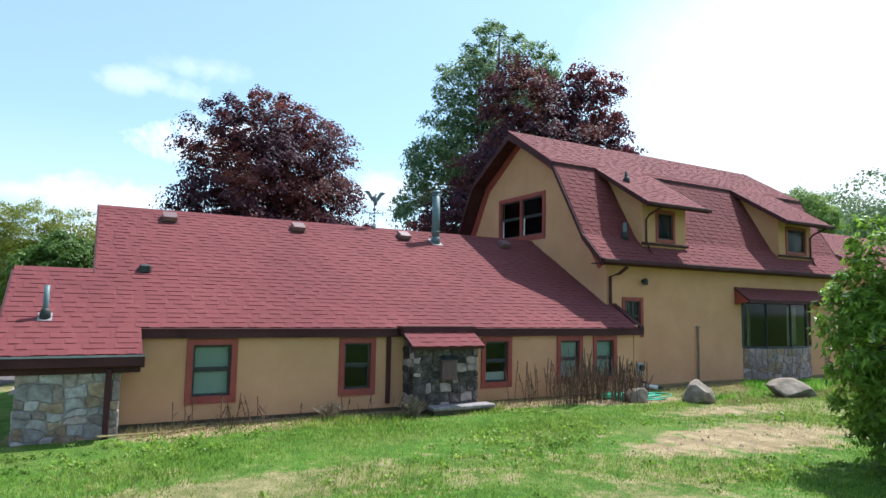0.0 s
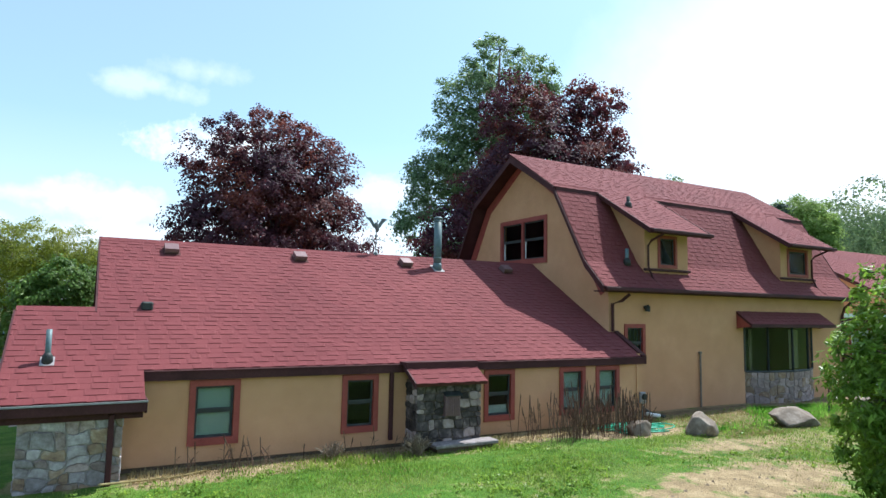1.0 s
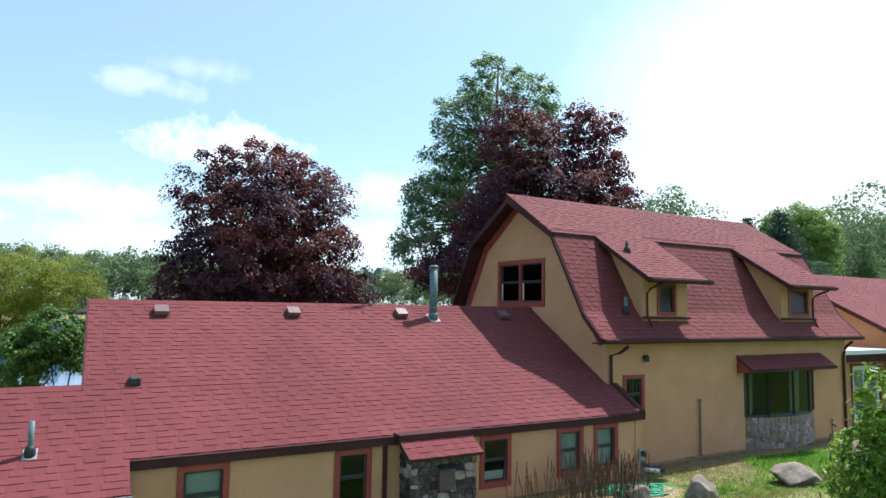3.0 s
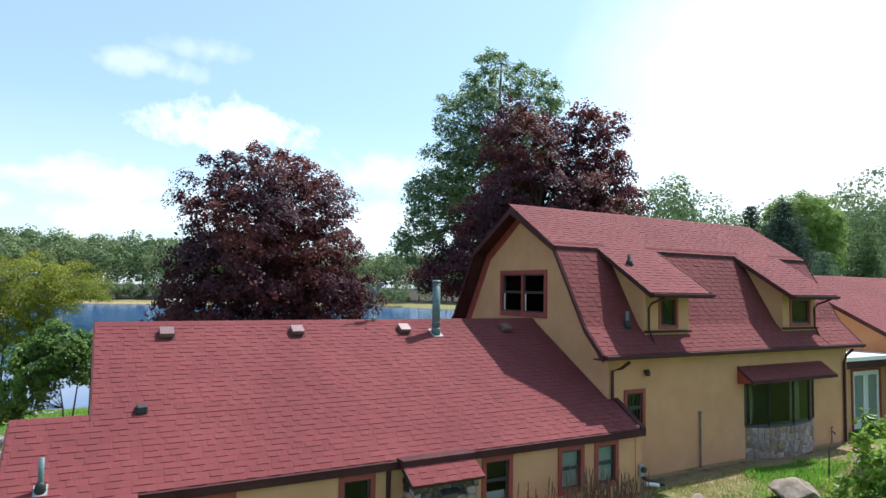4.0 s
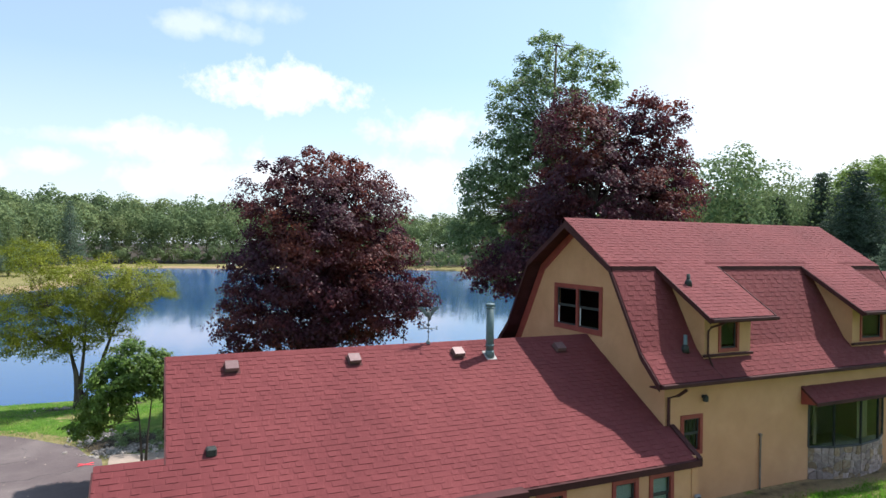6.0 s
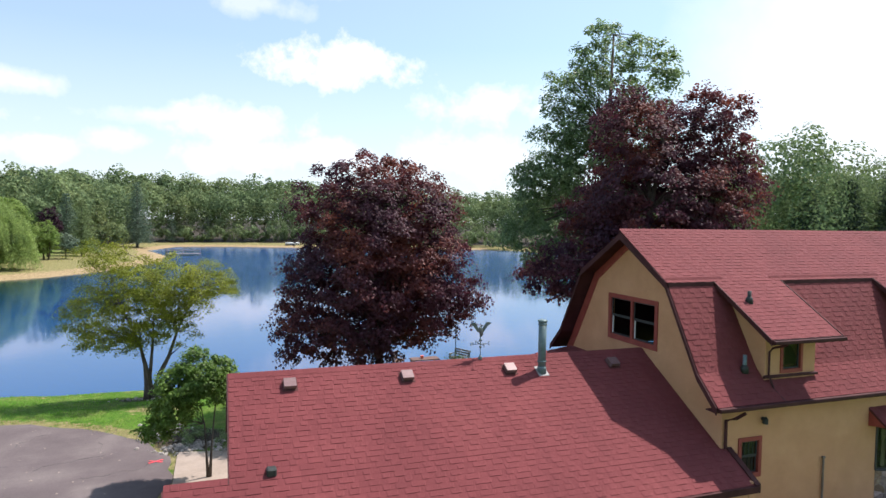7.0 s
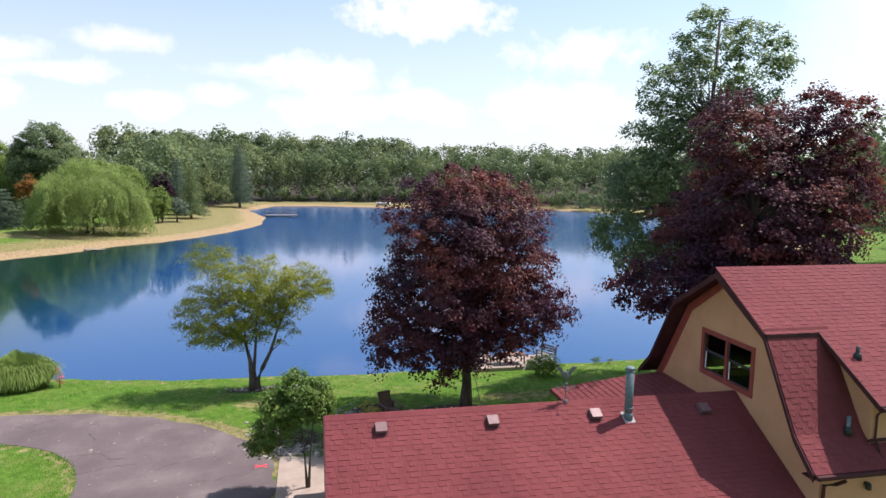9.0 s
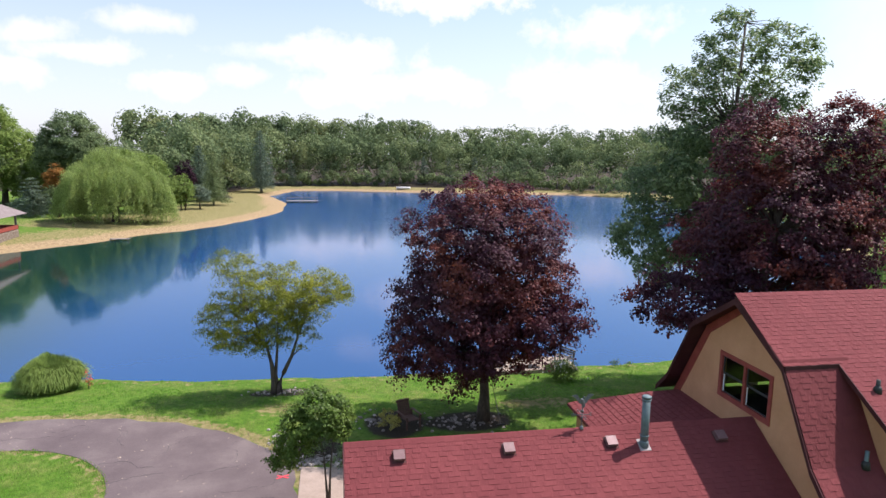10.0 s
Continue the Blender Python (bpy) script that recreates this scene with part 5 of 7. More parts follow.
def make_tree(name, label, category, at, lobes, sprays, per, leaf, mat, stems, radius=0.45, seed=1, limbs=26, aspect=0.6, flat=0.6, droop=0.0, hollow=0.55, low=0.25):
    """A tree: tapered stems with limbs that run out to the sprays of its crown. stems: rows of (points, radius at the foot)."""
    z = ground_at(*at)
    t = tagged(empty(name, (at[0], at[1], z - 0.05)), label, category)
    rng = np.random.default_rng(seed)
    pts = lobe_points(lobes, sprays, rng, hollow)
    pts = pts[pts[:, 2] > low]
    bm = bmesh.new()
    tips = []
    for line, r in stems:
        n = len(line)
        add_tube(bm, line, [r * (1.25 if i == 0 else 1 - 0.85 * i / (n - 1)) for i in range(n)], 9)
        for i in range(max(1, n // 2), n):
            tips.append((Vector(line[i]), r * (1 - 0.85 * i / (n - 1))))
    part("trunk", bm, M_BARK, t, smooth=True)
    bm = bmesh.new()
    order = rng.permutation(len(pts))[:limbs]
    for i in order:
        e = Vector(pts[i])
        s, r = min(tips, key=lambda q: (q[0] - e).length + 0.8 * max(0, q[0].z - e.z))
        mid = s.lerp(e, 0.5) + Vector((rng.normal(0, 0.2), rng.normal(0, 0.2), 0.12 * (e - s).length))
        add_tube(bm, [s, s.lerp(mid, 0.55), mid, e], [r * 0.5, r * 0.36, r * 0.22, 0.012], 5, False)
    tagged(part("branch_work", bm, M_BARK, t, smooth=True), kind="stuff")
    mid = np.average([l[:3] for l in lobes], axis=0)
    face = (pts - mid) / (np.linalg.norm(pts - mid, axis=1)[:, None] + 1e-6)
    v, f = spray_leaves(pts, radius * rng.uniform(0.65, 1.3, len(pts)), per, leaf, seed + 7, flat, aspect, droop, face)
    mesh_from("crown", v, f, mat, t)
    return t


make_tree("maple_tree", "round dark red-leaved maple on the lawn by the lake", "tree", (6.2, 25.1),
          [(0, 0, 8.3, 3.1, 3.1, 2.2), (-1.8, 0, 8.4, 1.9, 2.2, 1.7), (1.2, 0, 8.7, 2.1, 2.4, 1.7), (-0.1, 0, 9.5, 1.8, 1.9, 1.2), (0.3, 0, 6.8, 3.6, 3.4, 1.9), (-0.1, 0, 5.8, 3.8, 3.7, 2.4), (-0.8, 0, 4.0, 3.6, 3.6, 1.9), (2.1, 0, 4.6, 2.4, 2.8, 1.7),
           (-2.9, 0, 3.7, 1.6, 1.8, 1.8), (-1.2, -0.5, 2.7, 1.5, 1.6, 1.0)],
          530, 195, 0.118, L_MAPLE, [([(0, 0, 0), (0.05, 0, 1.2), (0.0, 0.1, 2.6), (0.1, 0, 4.5), (0, 0, 8.5)], 0.27)], 0.56, 3, 120, 0.8, 0.5, 0.15, hollow=0.42, low=1.1)
make_tree("maple_tree", "broad dark red-leaved maple behind the barn", "tree", (17.2, 22.9),
          [(1.0, 0, 8.2, 3.7, 3.7, 3.6), (-0.5, 0, 11.7, 1.6, 1.9, 2.1), (3.4, 0, 12.1, 2.0, 2.1, 2.1), (4.2, 0, 9.6, 2.0, 2.3, 2.1), (-2.1, 0, 7.8, 1.5, 1.9, 1.6), (-3.6, -0.2, 5.9, 2.0, 2.2, 1.2), (2.7, 0, 6.5, 2.2, 2.7, 2.4)],
          490, 185, 0.132, L_MAPLE, [([(0, 0, 0), (0.1, 0, 2), (0, 0, 5), (0.6, 0, 8.5), (1.2, 0, 11.5)], 0.34)], 0.62, 5, 120, 0.8, 0.5, 0.12, hollow=0.42, low=3.2)
make_tree("tall_tree", "tall airy grey-green tree behind the red maple", "tree", (20.0, 29.4),
          [(0, 0, 17.35, 1.9, 1.8, 1.8), (2.2, 0, 16.2, 1.7, 1.9, 2.0), (-2.2, 0, 15.2, 1.7, 1.8, 1.6), (-3.1, 0, 12.7, 1.8, 1.9, 1.6), (-3.9, 0, 10.2, 1.9, 2.1, 1.5), (-4.5, 0, 7.7, 1.9, 2.1, 1.5),
           (-1.5, 0, 11, 2.2, 2.4, 3.3), (1.2, 0, 12.5, 2.4, 2.5, 3.0), (-2.5, 0, 6.0, 2.5, 2.7, 1.1), (1, 0, 8, 2.4, 2.5, 2.4)],
          500, 108, 0.185, L_GREEN, [([(0, 0, 0), (0.1, 0, 3), (0, 0, 8), (-0.1, 0, 13), (0.1, 0, 18.2)], 0.33)], 0.58, 6, 170, 0.6, 0.62, 0.1, hollow=0.45, low=3.2)
make_tree("lakeside_tree", "flat-topped yellow-green tree with three stems at the water's edge", "tree", (-2.95, 30.1),
          [(0.7, 0, 5.4, 2.8, 2.4, 1.1), (-1.8, 0, 6.4, 1.1, 1.5, 0.9), (-2.2, 0, 4.0, 1.2, 1.5, 1.3), (2.3, 0, 4.9, 1.5, 1.7, 1.0), (0, 0, 4.2, 2.0, 1.9, 1.1), (-1.5, 0, 3.0, 1.8, 1.6, 0.8), (0.7, 0, 3.1, 1.3, 1.4, 0.7)],
          290, 200, 0.09, L_YELLOW, [([(-0.1, 0, 0), (-0.13, 0, 0.7), (-0.2, 0.05, 1.5), (-0.42, 0, 2.5), (-1.2, 0, 4.3)], 0.17), ([(0.1, 0, 0), (0.12, 0.05, 0.5), (0.36, 0, 1.1), (0.75, 0, 1.9), (1.1, 0, 3.0), (1.7, 0, 4.4)], 0.16), ([(0.0, 0.1, 0), (-0.04, 0.12, 1.0), (0.1, 0.1, 2.6), (0.2, 0, 5.2)], 0.12)],
          0.5, 8, 150, 0.5, 0.4, 0.12, hollow=0.3, low=1.4)
make_tree("small_tree", "small green tree with slim forked stems beside the path", "tree", (-0.36, 19.5),
          [(-0.1, 0, 3.35, 0.8, 0.85, 0.65), (-0.75, 0, 2.95, 0.7, 0.8, 0.6), (-1.0, 0, 2.1, 0.6, 0.7, 0.5), (0.3, 0, 2.9, 0.6, 0.7, 0.65), (-1.4, 0, 1.7, 0.4, 0.5, 0.35)],
          190, 90, 0.1, L_DARK, [([(0, 0, 0), (-0.05, 0, 0.8), (-0.1, 0, 1.7), (-0.3, 0, 2.8)], 0.045), ([(0.05, 0, 0.1), (0.1, 0.05, 1.1), (0.2, 0, 2.2), (0.3, 0, 3.1)], 0.04)],
          0.24, 9, 40, 0.6, low=1.2)
make_tree("bush", "tall leafy green bush on the lawn", "bush", (9.3, 4.05),
          [(0, 0, 1.5, 1.0, 0.9, 1.25), (0.15, 0, 2.8, 0.65, 0.7, 0.7), (-0.2, 0.25, 1.9, 0.7, 0.65, 0.8), (0.25, -0.2, 0.7, 0.95, 1.0, 0.6), (-0.3, -0.2, 0.6, 0.6, 0.8, 0.5)],
          270, 62, 0.125, L_BUSH, [([(0, 0, 0), (0.02, 0, 0.7), (-0.1, 0.05, 1.6), (-0.1, 0, 2.7)], 0.05), ([(0.1, 0.05, 0), (0.25, 0, 0.9), (0.3, 0, 2.2), (0.25, 0, 3.1)], 0.045)],
          0.2, 11, 80, 0.38, low=0.15)


def make_willow(at, domes, strands, seed):
    """A weeping willow: domes of foliage from which leafy strands hang towards the ground."""
    z = ground_at(*at)
    t = tagged(empty("willow_tree", (at[0], at[1], z - 0.05)), "broad pale green weeping willow on the far bank", "tree")
    bm = bmesh.new()
    add_tube(bm, [(0, 0, 0), (0.2, 0, 2.2), (0, 0, 4.5)], [0.6, 0.45, 0.3], 9)
    for x, y, zz, r, h in domes:
        add_tube(bm, [(0.1, 0, 2.4), (x * 0.5, y * 0.5, zz * 0.75), (x, y, zz)], [0.3, 0.18, 0.05], 6)
    part("trunk", bm, M_BARK, t, smooth=True)
    rng = np.random.default_rng(seed)
    cs = []
    for _ in range(strands):
        x, y, zz, r, h = domes[rng.integers(len(domes))]
        a, q = rng.uniform(0, 6.28), rng.random() ** 0.45
        px, py = x + r * q * math.cos(a), y + r * q * math.sin(a)
        top = zz + h * math.sqrt(max(0.0, 1 - q * q))
        sx, sy = rng.normal(0, 0.1), rng.normal(0, 0.1)
        run = rng.uniform(1.2, 3.2) + 4.4 * q * rng.random()
        for k in range(int(run / 0.3)):
            f = k * 0.3
            if top - f < 0.35:
                break
            cs.append((px + (0.16 * math.cos(a) + sx) * f + 0.15 * math.sin(f * 2 + a * 5), py + (0.16 * math.sin(a) + sy) * f, top - f))
    v, f = leaf_cloud(cs, 0.2, 6, 0.37, seed + 1, 1.3, 0.23, 1.3)
    mesh_from("crown", v, f, L_WILLOW, t)


make_willow((-33.5, 103.2), [(-0.8, 0, 7.6, 3.4, 3.7), (2.6, 0.5, 7.0, 2.8, 3.2), (-4.2, 0, 5.9, 3.0, 3.2), (5.0, 0, 5.2, 2.8, 3.0), (-2.2, -3.5, 5.4, 3.4, 3.4), (2.4, -3.5, 5.2, 3.4, 3.4), (6.3, 0, 3.9, 1.9, 2.3), (-6.4, 0, 4.0, 1.8, 2.2), (0, 3.5, 6.5, 4.0, 3.6)], 1350, 12)
make_tree("big_tree", "large light green rounded tree beyond the side wing", "tree", (78, 47), [(0, 0, 13.6, 4.6, 4.6, 4.6), (2.4, 0, 11, 3.2, 3.4, 3.4), (-1.5, 0, 9, 4.4, 4.4, 4.0)], 260, 180, 0.32, L_LIGHT, [([(0, 0, 0), (0.2, 0, 5), (0, 0, 12)], 0.4)], 1.0, 15, 20, 0.6)
make_tree("big_tree", "large light green tree on the far bank", "tree", (-57, 121), [(-2.2, 0, 13.6, 4.6, 5, 4.6), (0.5, 0, 8.6, 6.5, 6, 5.6), (4.6, 0, 5.6, 4.2, 4, 4.4)], 450, 150, 0.36, L_LIGHT, [([(0, 0, 0), (0.2, 0, 5), (0, 0, 13)], 0.5)], 1.2, 16, 20, 0.6)
make_tree("big_tree", "green rounded tree behind the willow", "tree", (-32.4, 116), [(0, 0, 6.6, 3.6, 3.4, 4.0), (-4.0, 0, 8.2, 3.0, 3.0, 3.0), (2.2, 0, 4.2, 2.0, 2.2, 2.6)], 200, 130, 0.32, L_LIGHT, [([(0, 0, 0), (0.2, 0, 4), (0, 0, 8)], 0.35)], 0.95, 19, 16, 0.6)
make_tree("oak_tree", "tall dark green oak standing above the far bank", "tree", (-44, 116), [(0, 0, 11.8, 5.0, 5, 4.8), (3.2, 0, 10, 3.6, 4, 3.6), (-2.6, 0, 9.4, 3.2, 4, 3.4)], 250, 150, 0.36, L_WOODS, [([(0, 0, 0), (0.3, 0, 5), (0.2, 0, 12)], 0.5)], 1.1, 18, 24, 0.6)
make_tree("orange_tree", "orange-leaved small tree among the woods", "tree", (-43, 107), [(0, 0, 6.9, 1.5, 1.6, 1.5), (-0.9, 0, 5.9, 1.2, 1.2, 1.2)], 30, 80, 0.28, L_ORANGE, [([(0, 0, 0), (0, 0, 5)], 0.2)], 0.6, 17, 8)
make_tree("birch_tree", "slim light green birch on the far bank", "tree", (-27.5, 120.6), [(0, 0, 4.4, 1.9, 1.8, 2.2), (0.5, 0, 2.8, 1.6, 1.6, 1.4), (-0.6, 0, 2.6, 1.2, 1.4, 1.3)], 80, 80, 0.24, L_LIGHT, [([(-0.3, 0, 0), (-0.5, 0, 2.0), (-0.6, 0, 4.6)], 0.11), ([(0.3, 0, 0), (0.6, 0, 2.5), (0.4, 0, 5.8)], 0.12)], 0.6, 13, 24, low=0.9)
make_tree("small_tree", "small grey-brown tree on the far bank", "tree", (-25.2, 123.4), [(0.2, 0, 3.0, 1.8, 1.8, 1.3), (0.6, 0, 2.4, 1.6, 1.6, 0.9), (-0.4, 0, 3.8, 0.9, 1.0, 0.9)], 60, 80, 0.22, L_SPRUCE, [([(0, 0, 0), (0, 0, 1.5), (0.1, 0, 3.6)], 0.13)], 0.5, 20, 24, low=1.2)
make_tree("purple_tree", "dark purple-leaved tree among the woods", "tree", (-28.6, 127), [(0, 0, 7.2, 1.5, 1.5, 2.2), (0.3, 0, 5.6, 1.7, 1.7, 1.4)], 40, 90, 0.32, L_PURPLE, [([(0, 0, 0), (0, 0, 6)], 0.25)], 0.7, 14, 6)


def make_spruce(label, at, h, r, seed, per=26, mat=None):
    """A conifer: whorls of drooping boughs round a straight stem."""
    z = ground_at(*at)
    t = tagged(empty("spruce_tree", (at[0], at[1], z - 0.05)), label, "tree", "spruces round the lake")
    part("trunk", tube([(0, 0, 0), (0, 0, h * 0.5), (0, 0, h * 0.97)], [0.035 * h * 0.6, 0.02 * h * 0.6, 0.01], 7), M_BARK, t)
    rng = np.random.default_rng(seed)
    cs, sg = [], []
    n = max(9, int(h * 1.7))
    for i in range(n):
        f = (i + 0.5) / n
        zz = h * (0.11 + 0.87 * f)
        rr = r * (1 - f) ** 0.8 + 0.12
        turn = rng.uniform(0, 6.28)
        m = 5 + int(6 * (1 - f))
        for k in range(m):
            a = turn + (k + rng.uniform(-0.3, 0.3)) * 6.28 / m
            rb = rr * rng.uniform(0.72, 1.1)
            steps = max(2, int(rb / 0.4))
            for j in range(1, steps + 1):
                q = rb * j / steps
                cs.append((q * math.cos(a), q * math.sin(a), zz - 0.34 * q + 0.16 * q * q / rr + rng.uniform(-0.06, 0.06)))
                sg.append(0.07 + 0.1 * rr * (1 - 0.6 * j / steps) * j / steps + 0.016 * h)
    v, f = leaf_cloud(cs, sg, max(8, per // 4), 0.21 + 0.011 * h, seed, 0.38, 0.36, 0.25)
    mesh_from("crown", v, f, mat or L_SPRUCE, t)


make_spruce("blue-green spruce beside the pavilion", (-47.6, 109.3), 6.3, 4.4, 21, 70)
make_spruce("dark spruce on the far bank", (-24.2, 131.5), 10.8, 3.2, 22, 56, L_WOODS)
make_spruce("grey-green spruce on the far bank", (-28.4, 140), 12.0, 3.2, 23, 56)
make_spruce("large dark blue-green spruce beyond the side wing", (66.2, 42), 15.6, 6.4, 24, 90, L_CONIFER)
make_spruce("wide grey-green spruce beyond the side wing", (63.2, 36), 9.6, 4.4, 34, 80)
make_spruce("dark rounded conifer beyond the side wing", (87, 44), 13.5, 5.8, 35, 80, L_WOODS)
make_spruce("tall dark spruce beyond the barn", (72, 50), 16.4, 3.2, 25, 70, L_CONIFER)
make_spruce("pointed dark spruce beyond the barn", (60.9, 52), 12.4, 3.0, 26, 70, L_CONIFER)
make_spruce("pointed dark spruce beyond the barn", (67.1, 52), 13.4, 3.0, 36, 70, L_CONIFER)
make_spruce("pointed dark spruce on the far shore", (28, 204), 9.5, 2.4, 27)
make_spruce("pointed dark spruce on the far shore", (36, 202), 9.0, 2.4, 28)
make_spruce("pointed dark spruce on the far shore", (44, 200), 9.5, 2.5, 29)
make_spruce("small spruce on the far shore", (-14, 203), 8.5, 2.6, 30)
make_spruce("small spruce on the far shore", (-4, 205), 8.0, 2.6, 31)
make_spruce("tall pine at the edge of the woods", (-20, 176), 17.0, 4.2, 33)


def round_crown(rng, x, y, z, h, r, lobes, per, size, cone):
    """Leaves over the billows of one far crown: their places, the way they face and their sizes."""
    d = rng.normal(0, 1, (lobes, 3))
    d[:, 2] = d[:, 2] * 0.8 + 0.25
    d /= np.linalg.norm(d, axis=1)[:, None]
    mid = d * rng.uniform(0.5, 0.75, lobes)[:, None] * [r, r, h * 0.4]
    if cone:
        mid[:, :2] *= np.clip(0.75 - 1.5 * mid[:, 2] / h, 0.1, 1.4)[:, None]
    e = rng.normal(0, 1, (lobes, per, 3))
    e /= np.linalg.norm(e, axis=2)[:, :, None]
    e = e + 0.6 * d[:, None] + [0, 0, 0.15]
    e /= np.linalg.norm(e, axis=2)[:, :, None]
    R = r * rng.uniform(0.34, 0.5, lobes)[:, None, None] * (0.6 if cone else 1.0)
    p = mid[:, None] + e * R * rng.uniform(0.8, 1.06, (lobes, per))[:, :, None]
    return p.reshape(-1, 3) + [x, y, z + h * 0.56], e.reshape(-1, 3), np.full(lobes * per, size)


def leaf_sheets(p, e, size, seed):
    """One folded leaf cluster at each place, lying along the crown's surface."""
    rng = np.random.default_rng(seed)
    n = len(p)
    nrm = e + rng.normal(0, 0.28, (n, 3))
    b = np.cross(nrm, rng.normal(0, 1, (n, 3)))
    b /= np.linalg.norm(b, axis=1)[:, None] + 1e-9
    a = np.cross(nrm, b)
    a /= np.linalg.norm(a, axis=1)[:, None] + 1e-9
    k = np.cross(a, b)
    L = (size * rng.uniform(0.6, 1.25, n))[:, None]
    v = np.stack([p - a * L * 0.5, p + b * L * 0.36 - k * L * 0.12, p + a * L * 0.5, p - b * L * 0.36 - k * L * 0.12], axis=1).reshape(-1, 3)
    return v, np.arange(n * 4).reshape(-1, 4)


def make_woods():
    """The belt of woodland that closes the view behind the lake and the house, plus unseen rows behind the camera:
    ends, trees in a row, heights, rows.
    """
    rng = np.random.default_rng(77)
    belt = [((-120, 74), (-66, 104), 9, 10, 13, 2), ((-62, 104), (-46, 126), 8, 9, 11.5, 2), ((-46, 124), (-34, 150), 9, 10, 12.5, 2), ((-34, 150), (-26, 196), 12, 15, 18, 2),
            ((-26, 204), (30, 212), 19, 14, 18, 2), ((30, 211), (66, 201), 13, 13, 17, 2), ((66, 199), (96, 182), 11, 12, 16, 2), ((96, 182), (116, 140), 12, 13, 18, 2),
            ((116, 140), (112, 84), 13, 15, 19, 2), ((112, 84), (80, 66), 8, 14, 17, 2), ((48, 60), (104, 62), 16, 14.3, 17.4, 2), ((104, 62), (190, 66), 14, 20, 25, 2),
            ((-92, 300), (-20, 326), 20, 24, 27, 2), ((-20, 326), (46, 322), 18, 22, 26, 2), ((46, 322), (160, 270), 28, 18, 21.5, 2),
            # two added rows behind the camera, seen only as reflections in glass
            ((-70, -34), (20, -42), 10, 13, 18, 1), ((20, -42), (90, -20), 10, 13, 18, 1)]
    made, stems = [], bmesh.new()
    for (ax, ay), (bx, by), n, h0, h1, rows in belt:
        L = math.hypot(bx - ax, by - ay)
        nx, ny = -(by - ay) / L, (bx - ax) / L
        if nx * (ax - 20) + ny * (ay - 100) < 0:
            nx, ny = -nx, -ny
        far = math.hypot((ax + bx) / 2, (ay + by) / 2)
        for row in range(rows):
            for k in range(n):
                f = (k + rng.random()) / n
                o = row * 8 + rng.uniform(-2.5, 2.5)
                x, y = ax + (bx - ax) * f + nx * o, ay + (by - ay) * f + ny * o
                z = ground_at(x, y)
                h = rng.uniform(h0, h1) * (1.0 if row == 0 else 1.12)
                cone = rng.random() < 0.16
                r = h * (rng.uniform(0.18, 0.22) if cone else rng.uniform(0.27, 0.36))
                near = far < 165 and ay > 0 and ay < 130 and by < 130
                made.append(round_crown(rng, x, y, z, h, r, 16, (165 if near else 46) * (3 - row) // 3, (0.35 if near else 0.72) * h / 16, cone))
                if row == 0 and k % 2:
                    add_tube(stems, [(x, y, z - 0.3), (x + 0.2, y, z + h * 0.45)], [0.25, 0.12], 5, False)
    # undergrowth and bushes along the far water's edge
    under_row = [(x, 203 - 0.004 * (x + 5) ** 2 * (x > 30) + rng.uniform(-1, 1), rng.uniform(2.5, 5.5)) for x in np.arange(-24, 84, 2.6)]
    under_row += [(x, 209 - 0.004 * (x + 5) ** 2 * (x > 30) + rng.uniform(-1.5, 1.5), rng.uniform(6, 9.5)) for x in np.arange(-26, 100, 5.5)]
    under_row += [(-46 + 0.24 * (y - 112) + rng.uniform(-1.5, 1.5), y, rng.uniform(3, 5.5)) for y in np.arange(112, 200, 2.6)]
    for x, y, h in under_row + [(70, 174.5, 5.0), (78, 167, 4.6), (75, 169, 5.4), (60, 186, 6.5), (8, 203, 6), (16, 201, 7), (-24, 172, 6), (50, 196, 9), (56, 193, 9), (-10, 206, 6)]:
        made.append(round_crown(rng, x, y, ground_at(x, y) - 0.1 * h, h * 1.15, h * 0.5, 9, 40, 0.6, False))
    v, f = leaf_sheets(*(np.concatenate(q) for q in zip(*made)), 78)
    woods = mesh_from("woods", v, f, L_WOODS)
    tagged(woods, "dense green summer woodland round the lake", "woods", kind="stuff")
    ob = part("trunks", stems, M_BARK, woods)
    tagged(ob, "grey trunks at the woods' edge", kind="stuff")


make_woods()


# ---- grass, weeds and shrubs ----
def blades(name, label, area, n, h0, h1, seed, mat, keep=None):
    rng = np.random.default_rng(seed)
    x, y = rng.uniform(area[0], area[1], n), rng.uniform(area[2], area[3], n)
    if keep is not None:
        k = keep(x, y, rng)
        x, y = x[k], y[k]
    n = len(x)
    z = ground_height(x, y) - 0.01
    h = rng.uniform(h0, h1, n) * (0.75 + 0.4 * ripple(x * 2.3, y * 2.1))
    a = rng.uniform(0, 6.28, n)
    lean = rng.uniform(0.1, 0.7, n) * h
    w = rng.uniform(0.005, 0.011, n) * (h1 / 0.1) ** 0.5
    ca, sa = np.cos(a), np.sin(a)
    p = np.c_[x, y, z]
    side = np.c_[-sa * w, ca * w, np.zeros(n)]
    tip = p + np.c_[ca * lean, sa * lean, h]
    v = np.stack([p - side, p + side, tip], axis=1).reshape(-1, 3)
    return tagged(mesh_from(name, v, np.arange(n * 3).reshape(-1, 3), mat), label, "grass", kind="stuff")


